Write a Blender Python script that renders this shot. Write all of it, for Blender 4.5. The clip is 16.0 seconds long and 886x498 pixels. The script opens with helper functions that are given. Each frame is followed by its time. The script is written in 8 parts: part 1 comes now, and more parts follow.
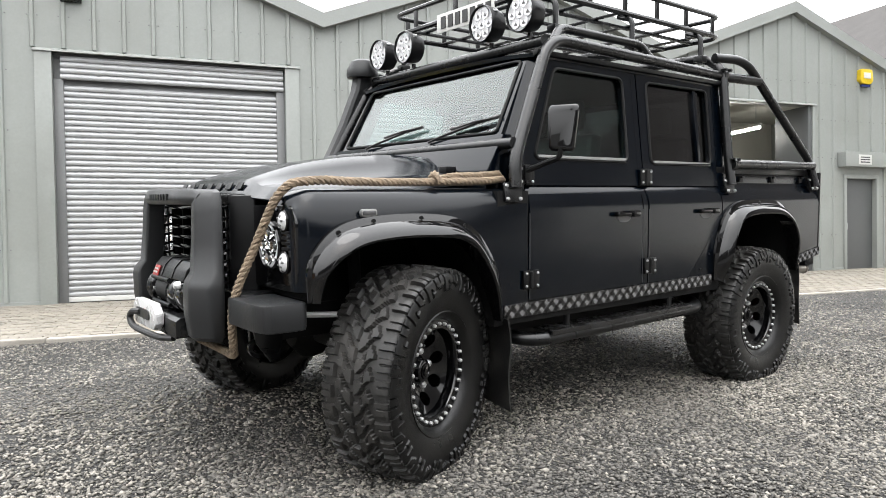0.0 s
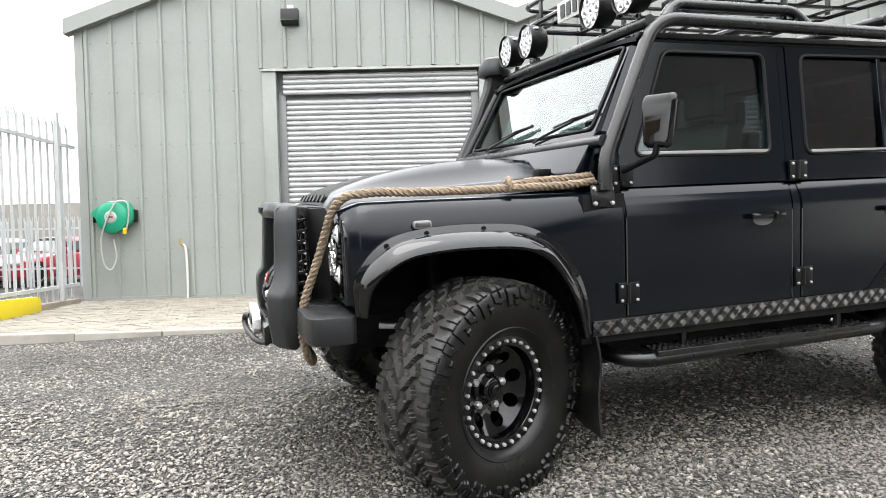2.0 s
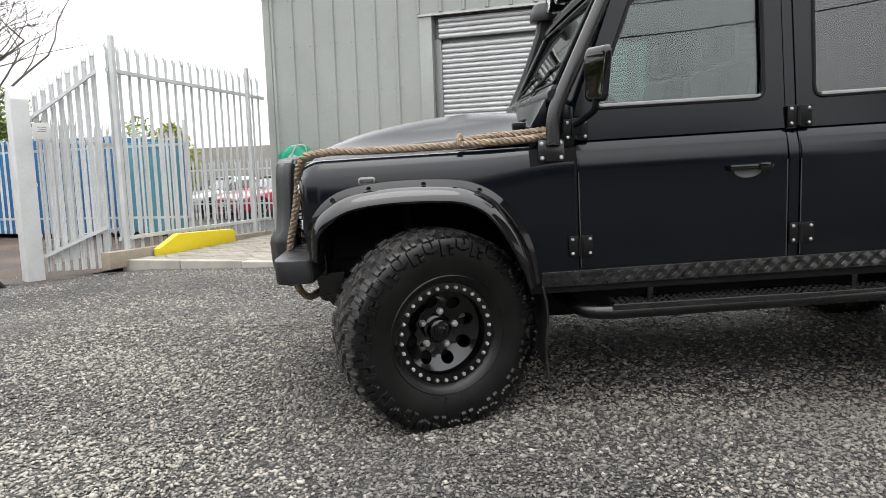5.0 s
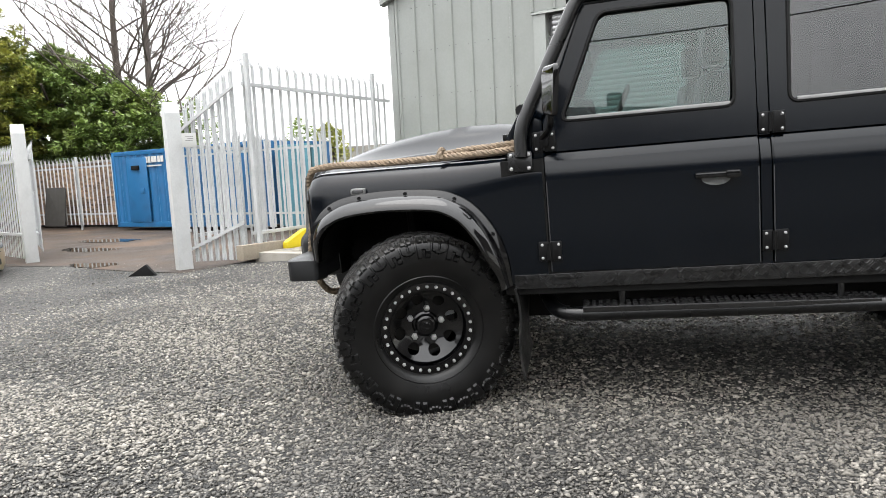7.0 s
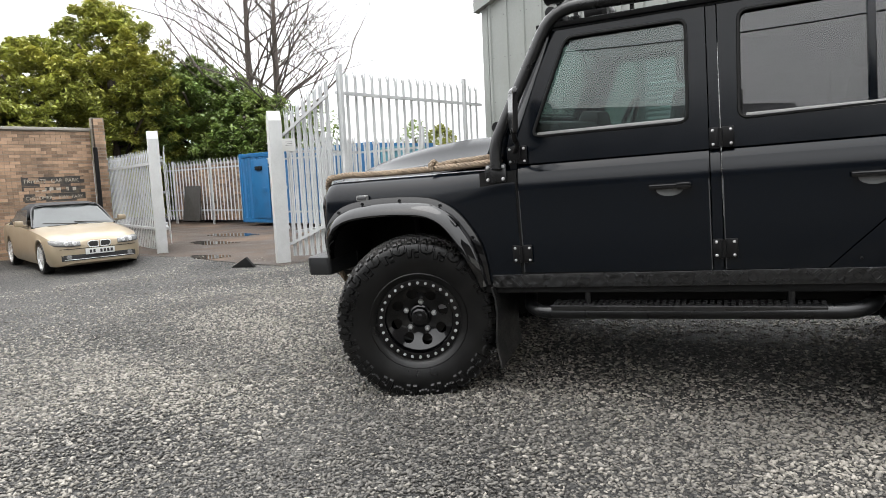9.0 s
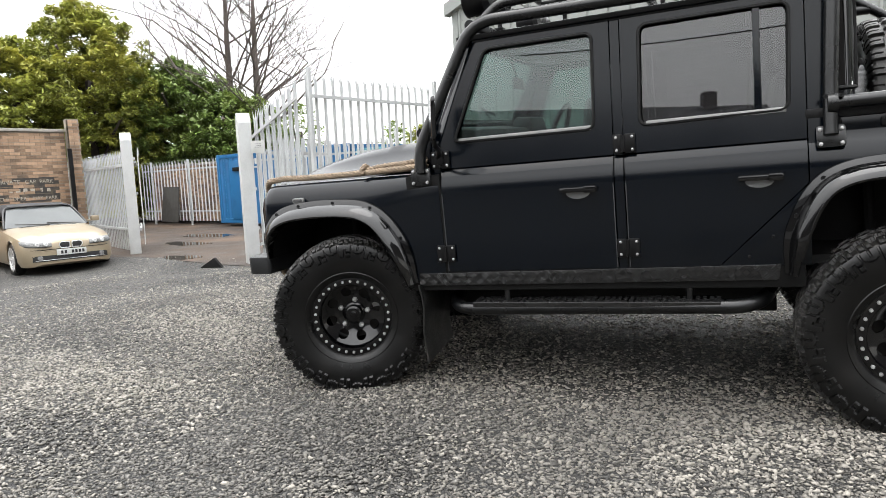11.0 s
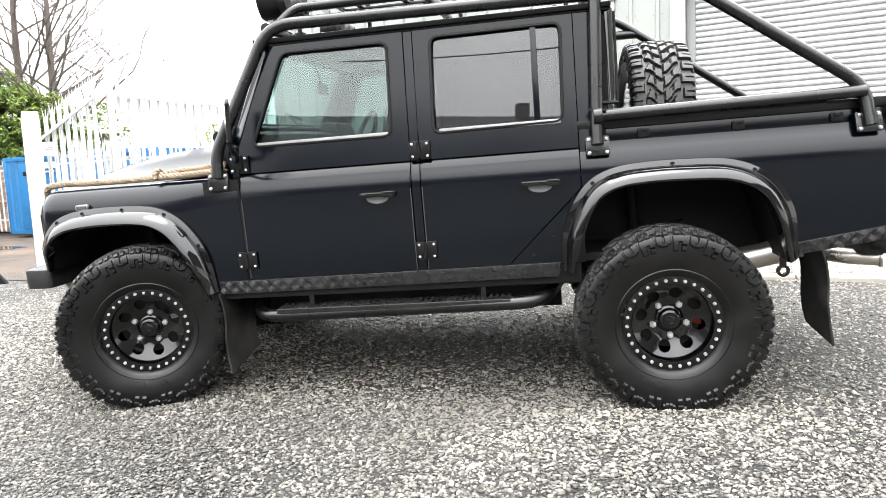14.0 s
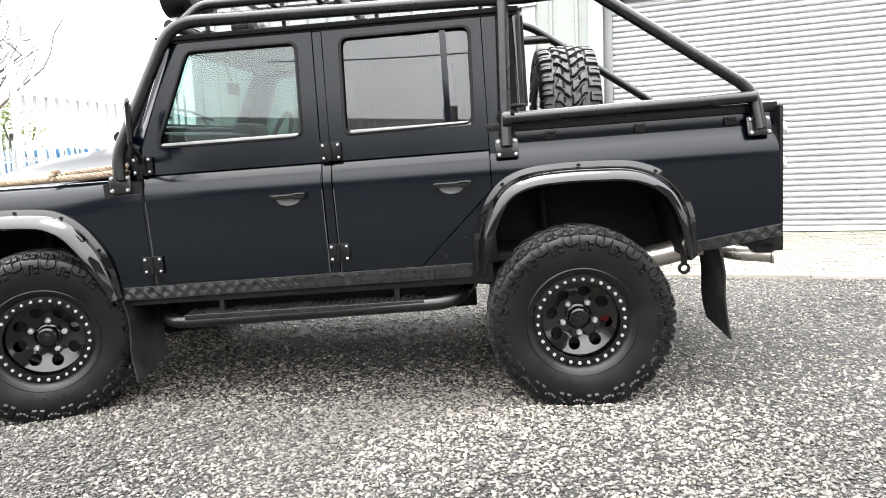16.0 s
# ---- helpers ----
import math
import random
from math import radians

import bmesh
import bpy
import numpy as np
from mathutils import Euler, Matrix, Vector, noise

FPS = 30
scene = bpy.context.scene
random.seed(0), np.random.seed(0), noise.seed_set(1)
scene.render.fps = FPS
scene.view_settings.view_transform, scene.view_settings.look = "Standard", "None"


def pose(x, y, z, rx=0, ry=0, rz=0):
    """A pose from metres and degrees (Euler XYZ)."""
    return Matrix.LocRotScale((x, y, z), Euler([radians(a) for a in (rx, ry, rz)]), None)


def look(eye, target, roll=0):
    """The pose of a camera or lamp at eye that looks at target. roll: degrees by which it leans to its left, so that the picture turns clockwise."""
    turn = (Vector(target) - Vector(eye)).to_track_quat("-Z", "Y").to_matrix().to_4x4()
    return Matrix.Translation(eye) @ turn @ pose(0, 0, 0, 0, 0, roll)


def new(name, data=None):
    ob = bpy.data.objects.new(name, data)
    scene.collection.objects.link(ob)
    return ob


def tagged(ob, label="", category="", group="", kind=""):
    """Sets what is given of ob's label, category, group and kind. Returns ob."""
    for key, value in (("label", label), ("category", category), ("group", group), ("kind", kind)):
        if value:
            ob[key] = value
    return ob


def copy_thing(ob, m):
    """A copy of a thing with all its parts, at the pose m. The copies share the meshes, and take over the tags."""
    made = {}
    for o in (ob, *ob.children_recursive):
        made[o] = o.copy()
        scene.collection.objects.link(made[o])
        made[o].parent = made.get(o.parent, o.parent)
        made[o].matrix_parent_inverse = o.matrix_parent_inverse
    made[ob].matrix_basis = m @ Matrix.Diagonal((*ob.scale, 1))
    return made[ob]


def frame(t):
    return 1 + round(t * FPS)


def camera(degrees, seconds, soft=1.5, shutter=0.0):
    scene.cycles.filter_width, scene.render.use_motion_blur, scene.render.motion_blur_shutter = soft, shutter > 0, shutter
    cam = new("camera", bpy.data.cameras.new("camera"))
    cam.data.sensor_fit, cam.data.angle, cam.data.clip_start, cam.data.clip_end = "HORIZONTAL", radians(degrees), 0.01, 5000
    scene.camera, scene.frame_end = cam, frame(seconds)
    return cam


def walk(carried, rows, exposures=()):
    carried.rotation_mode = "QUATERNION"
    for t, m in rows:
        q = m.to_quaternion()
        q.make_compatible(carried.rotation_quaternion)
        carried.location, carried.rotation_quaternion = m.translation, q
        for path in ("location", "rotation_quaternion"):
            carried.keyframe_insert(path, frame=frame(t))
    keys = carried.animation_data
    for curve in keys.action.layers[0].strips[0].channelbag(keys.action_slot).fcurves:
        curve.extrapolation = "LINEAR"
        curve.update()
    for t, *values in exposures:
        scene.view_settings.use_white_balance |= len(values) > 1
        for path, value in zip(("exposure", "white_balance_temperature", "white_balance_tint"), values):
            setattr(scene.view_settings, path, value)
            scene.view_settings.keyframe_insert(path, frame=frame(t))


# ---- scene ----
cam = camera(66.0, 16.0, soft=0.6)
PATH = [
    (0, (-0.768, -3.638, 1.001), (-0.01, -1.787, 0.963), -0.9),
    (0.5, (-0.562, -3.637, 0.993), (0.056, -1.735, 0.955), -1.1),
    (1, (-0.336, -3.615, 0.999), (0.083, -1.66, 0.959), -1.5),
    (1.5, (-0.181, -3.596, 1.022), (0.033, -1.608, 0.972), -1.3),
    (2, (-0.044, -3.642, 1.068), (0.042, -1.645, 1.018), -1.5),
    (2.5, (0.137, -3.678, 1.067), (0.118, -1.678, 1.019), -1.6),
    (3, (0.313, -3.702, 1.08), (0.173, -1.708, 0.998), -1.6),
    (3.5, (0.488, -3.786, 1.105), (0.233, -1.805, 0.985), -1.7),
    (4, (0.685, -3.815, 1.114), (0.337, -1.853, 0.938), -2.1),
    (4.5, (0.898, -3.787, 1.115), (0.454, -1.848, 0.906), -1.9),
    (7, (1.999, -3.73, 1.18), (1.02, -2.001, 0.952), -2.8),
    (7.5, (2.229, -3.686, 1.179), (1.13, -2.03, 0.953), -2.7),
    (8, (2.444, -3.698, 1.195), (1.233, -2.122, 0.975), -2.7),
    (10.5, (3.138, -3.624, 1.21), (1.843, -2.115, 0.996), -2.7),
    (11, (3.181, -3.617, 1.21), (1.932, -2.07, 0.994), -2.7),
    (11.5, (3.21, -3.606, 1.214), (2.039, -2.0, 0.992), -2.8),
    (12, (3.232, -3.6, 1.209), (2.149, -1.933, 0.989), -2.7),
    (12.5, (3.25, -3.602, 1.214), (2.234, -1.894, 0.995), -2.7),
    (13, (3.272, -3.598, 1.209), (2.32, -1.853, 0.992), -2.7),
    (13.5, (3.303, -3.584, 1.209), (2.416, -1.805, 0.987), -2.6),
    (14, (3.328, -3.568, 1.2), (2.495, -1.764, 0.979), -2.5),
    (14.5, (3.352, -3.556, 1.193), (2.569, -1.729, 0.974), -2.6),
    (15, (3.383, -3.542, 1.187), (2.646, -1.696, 0.969), -2.5),
    (15.5, (3.406, -3.535, 1.191), (2.714, -1.672, 0.97), -2.6),
    (16, (3.419, -3.532, 1.192), (2.769, -1.653, 0.969), -2.5),
]
EXPOSURES = [(0.0, 1.10), (1.0, 1.34), (1.5, 1.38), (2.0, 1.34), (2.5, 1.05), (3.5, 0.86), (4.5, 0.79), (7.0, 1.02), (7.5, 0.98), (8.0, 0.88), (10.5, 0.73), (11.0, 0.96), (11.5, 1.12), (12.5, 1.52), (14.5, 2.08), (16.0, 2.04)]
walk(cam, [(t, look(eye, target, roll)) for t, eye, target, roll in PATH], EXPOSURES)

# ------------------------------------------------------------------ world and light
SUN_EL, SUN_AZ = 55.0, 200.0
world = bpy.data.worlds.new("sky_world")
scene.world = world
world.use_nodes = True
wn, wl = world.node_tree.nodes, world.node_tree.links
wn.clear()
w_out = wn.new("ShaderNodeOutputWorld")
w_bg = wn.new("ShaderNodeBackground")
w_sky = wn.new("ShaderNodeTexSky")
w_sky.sky_type = "NISHITA"
w_sky.sun_disc = False
w_sky.sun_elevation, w_sky.sun_rotation = radians(SUN_EL), radians(SUN_AZ)
w_sky.air_density, w_sky.dust_density, w_sky.ozone_density = 1.0, 6.0, 1.0
w_co = wn.new("ShaderNodeTexCoord")
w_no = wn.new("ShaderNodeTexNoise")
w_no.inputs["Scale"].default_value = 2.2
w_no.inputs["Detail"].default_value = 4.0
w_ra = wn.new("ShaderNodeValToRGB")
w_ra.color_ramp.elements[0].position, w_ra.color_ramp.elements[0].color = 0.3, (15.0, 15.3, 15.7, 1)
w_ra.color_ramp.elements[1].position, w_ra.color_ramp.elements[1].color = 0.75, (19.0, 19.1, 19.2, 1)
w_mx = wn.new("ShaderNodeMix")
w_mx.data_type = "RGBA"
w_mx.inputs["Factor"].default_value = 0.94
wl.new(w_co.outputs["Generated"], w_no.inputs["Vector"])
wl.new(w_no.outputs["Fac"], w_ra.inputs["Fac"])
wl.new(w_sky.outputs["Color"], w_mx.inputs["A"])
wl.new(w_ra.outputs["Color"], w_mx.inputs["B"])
w_sp = wn.new("ShaderNodeSeparateXYZ")
wl.new(w_co.outputs["Generated"], w_sp.inputs["Vector"])
w_gr = wn.new("ShaderNodeMapRange")
w_gr.inputs["To Min"].default_value, w_gr.inputs["To Max"].default_value = 0.75, 3.2
wl.new(w_sp.outputs["Z"], w_gr.inputs["Value"])
w_ml = wn.new("ShaderNodeMix")
w_ml.data_type, w_ml.blend_type = "RGBA", "MULTIPLY"
w_ml.inputs["Factor"].default_value = 1.0
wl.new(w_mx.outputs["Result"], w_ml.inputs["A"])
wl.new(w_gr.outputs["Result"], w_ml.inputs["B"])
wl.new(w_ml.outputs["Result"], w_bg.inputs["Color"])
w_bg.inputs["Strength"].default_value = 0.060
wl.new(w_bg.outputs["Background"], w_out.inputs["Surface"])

sun = new("sun", bpy.data.lights.new("sun", "SUN"))
sun.data.energy, sun.data.angle, sun.data.color = 0.6, radians(35), (1.0, 0.98, 0.95)
sun.matrix_world = look((0, 0, 30), (2.0, 4.0, 0))


# ------------------------------------------------------------------ materials
def nodes_of(name):
    m = bpy.data.materials.new(name)
    m.use_nodes = True
    return m, m.node_tree.nodes, m.node_tree.links


def surface(name, color, rough=0.5, metal=0.0, var=0.15, scale=6.0, fine=60.0, bump=0.0, bump_scale=80.0,
            coat=0.0, coat_rough=0.05, per=0.0, spec=0.5, rough_var=0.1, stain=None, stain_scale=1.2, stain_amt=0.0, wave=None):
    """A procedural surface: a base colour varied at two scales, with roughness wear, stains and fine relief."""
    m, n, l = nodes_of(name)
    b = n["Principled BSDF"]
    co = n.new("ShaderNodeTexCoord")
    no = n.new("ShaderNodeTexNoise")
    no.inputs["Scale"].default_value, no.inputs["Detail"].default_value = scale, 5.0
    l.new(co.outputs["Object"], no.inputs["Vector"])
    nf = n.new("ShaderNodeTexNoise")
    nf.inputs["Scale"].default_value, nf.inputs["Detail"].default_value = fine, 3.0
    l.new(co.outputs["Object"], nf.inputs["Vector"])
    add = n.new("ShaderNodeMath")
    add.operation = "ADD"
    l.new(no.outputs["Fac"], add.inputs[0])
    l.new(nf.outputs["Fac"], add.inputs[1])
    src = add.outputs[0]
    if per:
        oi = n.new("ShaderNodeObjectInfo")
        ge = n.new("ShaderNodeNewGeometry")
        a2 = n.new("ShaderNodeMath")
        a2.operation = "ADD"
        l.new(oi.outputs["Random"], a2.inputs[0])
        l.new(ge.outputs["Random Per Island"], a2.inputs[1])
        a3 = n.new("ShaderNodeMath")
        a3.operation = "FRACT"
        l.new(a2.outputs[0], a3.inputs[0])
        a4 = n.new("ShaderNodeMath")
        a4.operation = "MULTIPLY_ADD"
        a4.inputs[1].default_value, a4.inputs[2].default_value = per, -per / 2
        l.new(a3.outputs[0], a4.inputs[0])
        a5 = n.new("ShaderNodeMath")
        a5.operation = "ADD"
        l.new(src, a5.inputs[0])
        l.new(a4.outputs[0], a5.inputs[1])
        src = a5.outputs[0]
    mr = n.new("ShaderNodeMapRange")
    mr.inputs["From Min"].default_value, mr.inputs["From Max"].default_value = 0.6, 1.4
    mr.inputs["To Min"].default_value, mr.inputs["To Max"].default_value = 1 - var, 1 + var
    if per:
        mr.clamp = False
    l.new(src, mr.inputs["Value"])
    mul = n.new("ShaderNodeMix")
    mul.data_type, mul.blend_type = "RGBA", "MULTIPLY"
    mul.inputs["Factor"].default_value = 1.0
    mul.inputs["A"].default_value = (*color, 1)
    l.new(mr.outputs["Result"], mul.inputs["B"])
    col = mul.outputs["Result"]
    if stain:
        ns = n.new("ShaderNodeTexNoise")
        ns.inputs["Scale"].default_value, ns.inputs["Detail"].default_value = stain_scale, 6.0
        l.new(co.outputs["Object"], ns.inputs["Vector"])
        rs = n.new("ShaderNodeMapRange")
        rs.inputs["From Min"].default_value, rs.inputs["From Max"].default_value = 0.48, 0.66
        rs.inputs["To Max"].default_value = stain_amt
        l.new(ns.outputs["Fac"], rs.inputs["Value"])
        ms = n.new("ShaderNodeMix")
        ms.data_type = "RGBA"
        l.new(rs.outputs["Result"], ms.inputs["Factor"])
        l.new(col, ms.inputs["A"])
        ms.inputs["B"].default_value = (*stain, 1)
        col = ms.outputs["Result"]
    l.new(col, b.inputs["Base Color"])
    rr = n.new("ShaderNodeMapRange")
    rr.inputs["From Min"].default_value, rr.inputs["From Max"].default_value = 0.3, 0.7
    rr.inputs["To Min"].default_value, rr.inputs["To Max"].default_value = max(0.02, rough - rough_var), min(1.0, rough + rough_var)
    l.new(no.outputs["Fac"], rr.inputs["Value"])
    l.new(rr.outputs["Result"], b.inputs["Roughness"])
    b.inputs["Metallic"].default_value = metal
    b.inputs["Specular IOR Level"].default_value = spec
    b.inputs["Coat Weight"].default_value = coat
    b.inputs["Coat Roughness"].default_value = coat_rough
    if bump:
        nb = n.new("ShaderNodeTexNoise")
        nb.inputs["Scale"].default_value, nb.inputs["Detail"].default_value = bump_scale, 4.0
        l.new(co.outputs["Object"], nb.inputs["Vector"])
        bp = n.new("ShaderNodeBump")
        bp.inputs["Strength"].default_value, bp.inputs["Distance"].default_value = bump, 0.01
        l.new(nb.outputs["Fac"], bp.inputs["Height"])
        l.new(bp.outputs["Normal"], b.inputs["Normal"])
    return m


def glass(name, tint, f0=0.045, rough=0.0):
    """One face of a pane: tinted see-through glass whose gloss grows towards grazing angles."""
    m, n, l = nodes_of(name)
    out = n["Material Output"]
    n.remove(n["Principled BSDF"])
    tr = n.new("ShaderNodeBsdfTransparent")
    tr.inputs["Color"].default_value = (*tint, 1)
    gl = n.new("ShaderNodeBsdfGlossy")
    gl.inputs["Roughness"].default_value = rough
    lw = n.new("ShaderNodeLayerWeight")
    lw.inputs["Blend"].default_value = 0.5
    pw = n.new("ShaderNodeMath")
    pw.operation = "POWER"
    pw.inputs[1].default_value = 5.0
    l.new(lw.outputs["Facing"], pw.inputs[0])
    ma = n.new("ShaderNodeMath")
    ma.operation = "MULTIPLY_ADD"
    ma.inputs[1].default_value, ma.inputs[2].default_value = 1.0 - f0, f0
    l.new(pw.outputs[0], ma.inputs[0])
    mx = n.new("ShaderNodeMixShader")
    l.new(ma.outputs[0], mx.inputs["Fac"])
    l.new(tr.outputs[0], mx.inputs[1])
    l.new(gl.outputs[0], mx.inputs[2])
    l.new(mx.outputs[0], out.inputs["Surface"])
    return m


def glow(name, color, strength):
    m, n, l = nodes_of(name)
    b = n["Principled BSDF"]
    b.inputs["Base Color"].default_value = (*color, 1)
    b.inputs["Emission Color"].default_value = (*color, 1)
    b.inputs["Emission Strength"].default_value = strength
    return m


PAINT = surface("satin_black_paint", (0.0007, 0.0017, 0.0034), 0.165, 0.0, 0.12, 3.0, 90.0, 0.008, 260.0, rough_var=0.03, spec=0.29, stain=(0.0009, 0.0019, 0.0036), stain_scale=5.0, stain_amt=0.3)
GLOSS = surface("gloss_black_plastic", (0.0018, 0.0018, 0.002), 0.06, 0.0, 0.1, 4.0, 80.0, 0.0, spec=0.5, rough_var=0.03)
TUBE = surface("textured_black_powder_coat", (0.00248, 0.002666, 0.002976), 0.28, 0.0, 0.2, 5.0, 200.0, 0.06, 400.0, rough_var=0.06, spec=0.45)
TRIM = surface("matt_black_plastic", (0.00248, 0.00248, 0.00279), 0.38, 0.0, 0.2, 6.0, 120.0, 0.1, 300.0, spec=0.26)
BULL = surface("moulded_grey_black_plastic", (0.0125, 0.013, 0.0138), 0.42, 0.0, 0.15, 5.0, 200.0, 0.12, 500.0, spec=0.35)
DARK = surface("dark_underbody", (0.00248, 0.00248, 0.00248), 0.7, 0.0, 0.3, 4.0, 60.0, 0.2, 120.0, spec=0.2, stain=(0.00868, 0.00806, 0.00744), stain_amt=0.3)
RUBBER = surface("tyre_rubber", (0.0024, 0.0024, 0.0024), 0.36, 0.0, 0.25, 8.0, 120.0, 0.12, 250.0, spec=0.30, stain=(0.009, 0.0082, 0.0074), stain_scale=7.0, stain_amt=0.35)
TREAD = surface("dusty_tread_rubber", (0.013, 0.0125, 0.0118), 0.48, 0.0, 0.35, 8.0, 120.0, 0.25, 250.0, spec=0.4, stain=(0.034, 0.031, 0.028), stain_scale=6.0, stain_amt=0.5)
RUBBER_FLAP = surface("flap_rubber", (0.006, 0.006, 0.006), 0.45, 0.0, 0.3, 9.0, 90.0, 0.2, 150.0, spec=0.35, stain=(0.03, 0.028, 0.026), stain_scale=8.0, stain_amt=0.6)
RIM = surface("gloss_black_alloy", (0.00124, 0.00124, 0.00155), 0.10, 0.0, 0.1, 6.0, 90.0, 0.0, spec=0.5, rough_var=0.03)
BOLT = surface("zinc_bolt", (0.42, 0.42, 0.42), 0.35, 0.6, 0.12, 30.0, 90.0)
STEEL = surface("stainless_steel", (0.46, 0.43, 0.39), 0.30, 0.95, 0.18, 7.0, 120.0, 0.05, 200.0, rough_var=0.12)
CHROME = surface("polished_alloy", (0.58, 0.58, 0.58), 0.3, 0.35, 0.1, 9.0)
DIAMOND = surface("black_chequer_plate", (0.00744, 0.00744, 0.00775), 0.26, 0.25, 0.2, 9.0, 100.0, 0.05, 300.0, spec=0.7)
FOLD_LIGHT = surface("door_edge_highlight", (0.028, 0.029, 0.031), 0.4, 0.0, 0.2, 12.0, 120.0)
SEAL = surface("window_rubber_seal", (0.004, 0.004, 0.004), 0.55, spec=0.2)
ALLOY_TRIM = surface("brushed_window_channel", (0.27, 0.27, 0.265), 0.42, 0.7, 0.15, 12.0, 200.0)
ROPE = surface("manila_rope", (0.20, 0.150, 0.102), 0.85, 0.0, 0.4, 30.0, 260.0, 0.6, 400.0, per=0.3)
GLASS_CLEAR = glass("clear_glass", (0.80, 0.86, 0.85), 0.062)
GLASS_TINT = glass("green_tinted_glass", (0.58, 0.68, 0.66), 0.070)
GLASS_DARK = glass("dark_glass", (0.36, 0.36, 0.37), 0.080)
MIRROR = surface("mirror_glass", (0.8, 0.8, 0.8), 0.03, 1.0, 0.02, rough_var=0.01)
LED = surface("lamp_emitter", (0.10, 0.10, 0.10), 0.3, 0.2, 0.1, 20.0)
LAMP_CHROME = surface("headlamp_reflector", (0.88, 0.88, 0.88), 0.10, 1.0, 0.05, 20.0, rough_var=0.05)
MARKER = surface("marker_lens", (0.06, 0.06, 0.062), 0.10, 0.2, 0.4, 60.0, spec=0.8)
LENS = surface("lamp_lens", (0.46, 0.47, 0.48), 0.14, 0.15, 0.12, 40.0, 160.0, 0.1, 120.0)
REFLECTOR = surface("lamp_reflector", (0.64, 0.64, 0.65), 0.2, 0.25, 0.05, 20.0)
INTERIOR = surface("cabin_trim", (0.01364, 0.01426, 0.01488), 0.65, 0.0, 0.2, 8.0, 120.0, 0.1, 200.0)
SEATS = surface("seat_leather", (0.0155, 0.0155, 0.01612), 0.5, 0.0, 0.2, 8.0, 120.0, 0.15, 160.0)
HEADLINE = surface("headlining", (0.062, 0.062, 0.06014), 0.9)
RED = surface("red_caliper", (0.25, 0.018, 0.014), 0.4)
WHITE_PLATE = surface("white_plate", (0.465, 0.465, 0.4464), 0.35, 0.0, 0.05)
BLACK_INK = surface("black_ink", (0.0124, 0.0124, 0.0124), 0.5)
CLAD = surface("grey_green_cladding", (0.2139, 0.2263, 0.2139), 0.50, 0.0, 0.07, 0.9, 30.0, 0.05, 60.0, stain=(0.155, 0.1612, 0.1457), stain_scale=0.7, stain_amt=0.35)
CLAD_TRIM = surface("grey_flashing", (0.208, 0.219, 0.208), 0.48, 0.0, 0.08, 1.5, 40.0)
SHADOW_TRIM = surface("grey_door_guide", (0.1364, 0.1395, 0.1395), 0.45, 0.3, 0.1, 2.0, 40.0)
SLAT = surface("galvanised_roller_slat", (0.335, 0.34, 0.346), 0.38, 0.3, 0.10, 3.0, 60.0, per=0.2, rough_var=0.08, stain=(0.27, 0.273, 0.275), stain_scale=0.8, stain_amt=0.5)
GALV = surface("galvanised_steel", (0.42, 0.43, 0.43), 0.5, 0.2, 0.14, 5.0, 60.0, per=0.3, stain=(0.30, 0.31, 0.31), stain_scale=3.0, stain_amt=0.4)
POST_WHITE = surface("pale_gate_post", (0.42, 0.425, 0.42), 0.55, 0.0, 0.1, 3.0, 60.0, stain=(0.2604, 0.2604, 0.248), stain_scale=3.0, stain_amt=0.4)
PAVER = surface("buff_block_paver", (0.186, 0.168, 0.138), 0.85, 0.0, 0.18, 2.0, 60.0, 0.3, 90.0, per=0.7, stain=(0.138, 0.125, 0.104), stain_scale=0.8, stain_amt=0.5)
JOINT = surface("paver_joint_sand", (0.058, 0.053, 0.045), 0.95, 0.0, 0.25, 4.0, 60.0)
KERB = surface("concrete_kerb", (0.2728, 0.2542, 0.2232), 0.9, 0.0, 0.18, 3.0, 60.0, 0.3, 60.0, per=0.2, stain=(0.1612, 0.1488, 0.124), stain_scale=2.0, stain_amt=0.5)
TIMBER = surface("weathered_timber", (0.2108, 0.1798, 0.1364), 0.9, 0.0, 0.3, 5.0, 60.0, 0.3, 60.0)
BRICK = surface("weathered_brick", (0.27, 0.180, 0.118), 0.9, 0.0, 0.42, 3.0, 60.0, 0.3, 60.0, per=0.85, stain=(0.060, 0.047, 0.036), stain_scale=0.9, stain_amt=0.7)
MORTAR = surface("lime_mortar", (0.2232, 0.1984, 0.1612), 0.95, 0.0, 0.2, 4.0, 60.0, 0.3)
CONCRETE = surface("weathered_concrete", (0.248, 0.2356, 0.2108), 0.9, 0.0, 0.2, 3.0, 60.0, 0.3)
CONTAINER = surface("blue_container_paint", (0.009, 0.100, 0.240), 0.48, 0.0, 0.14, 2.0, 50.0, 0.1, stain=(0.0124, 0.055, 0.13), stain_scale=2.0, stain_amt=0.4)
TEAL = surface("teal_container_paint", (0.06, 0.19, 0.235), 0.5, 0.0, 0.15, 2.0, 50.0)
YELLOW = surface("yellow_plastic_barrier", (0.496, 0.3844, 0.0062), 0.5, 0.0, 0.1, 3.0)
GREEN = surface("green_reel_plastic", (0, 0.2232, 0.124), 0.38, 0.0, 0.1, 6.0)
HOSE = surface("pale_hose", (0.341, 0.3472, 0.3224), 0.5)
BARK = surface("grey_bark", (0.0806, 0.0651, 0.0558), 0.9, 0.0, 0.3, 6.0, 60.0, 0.4, 40.0)
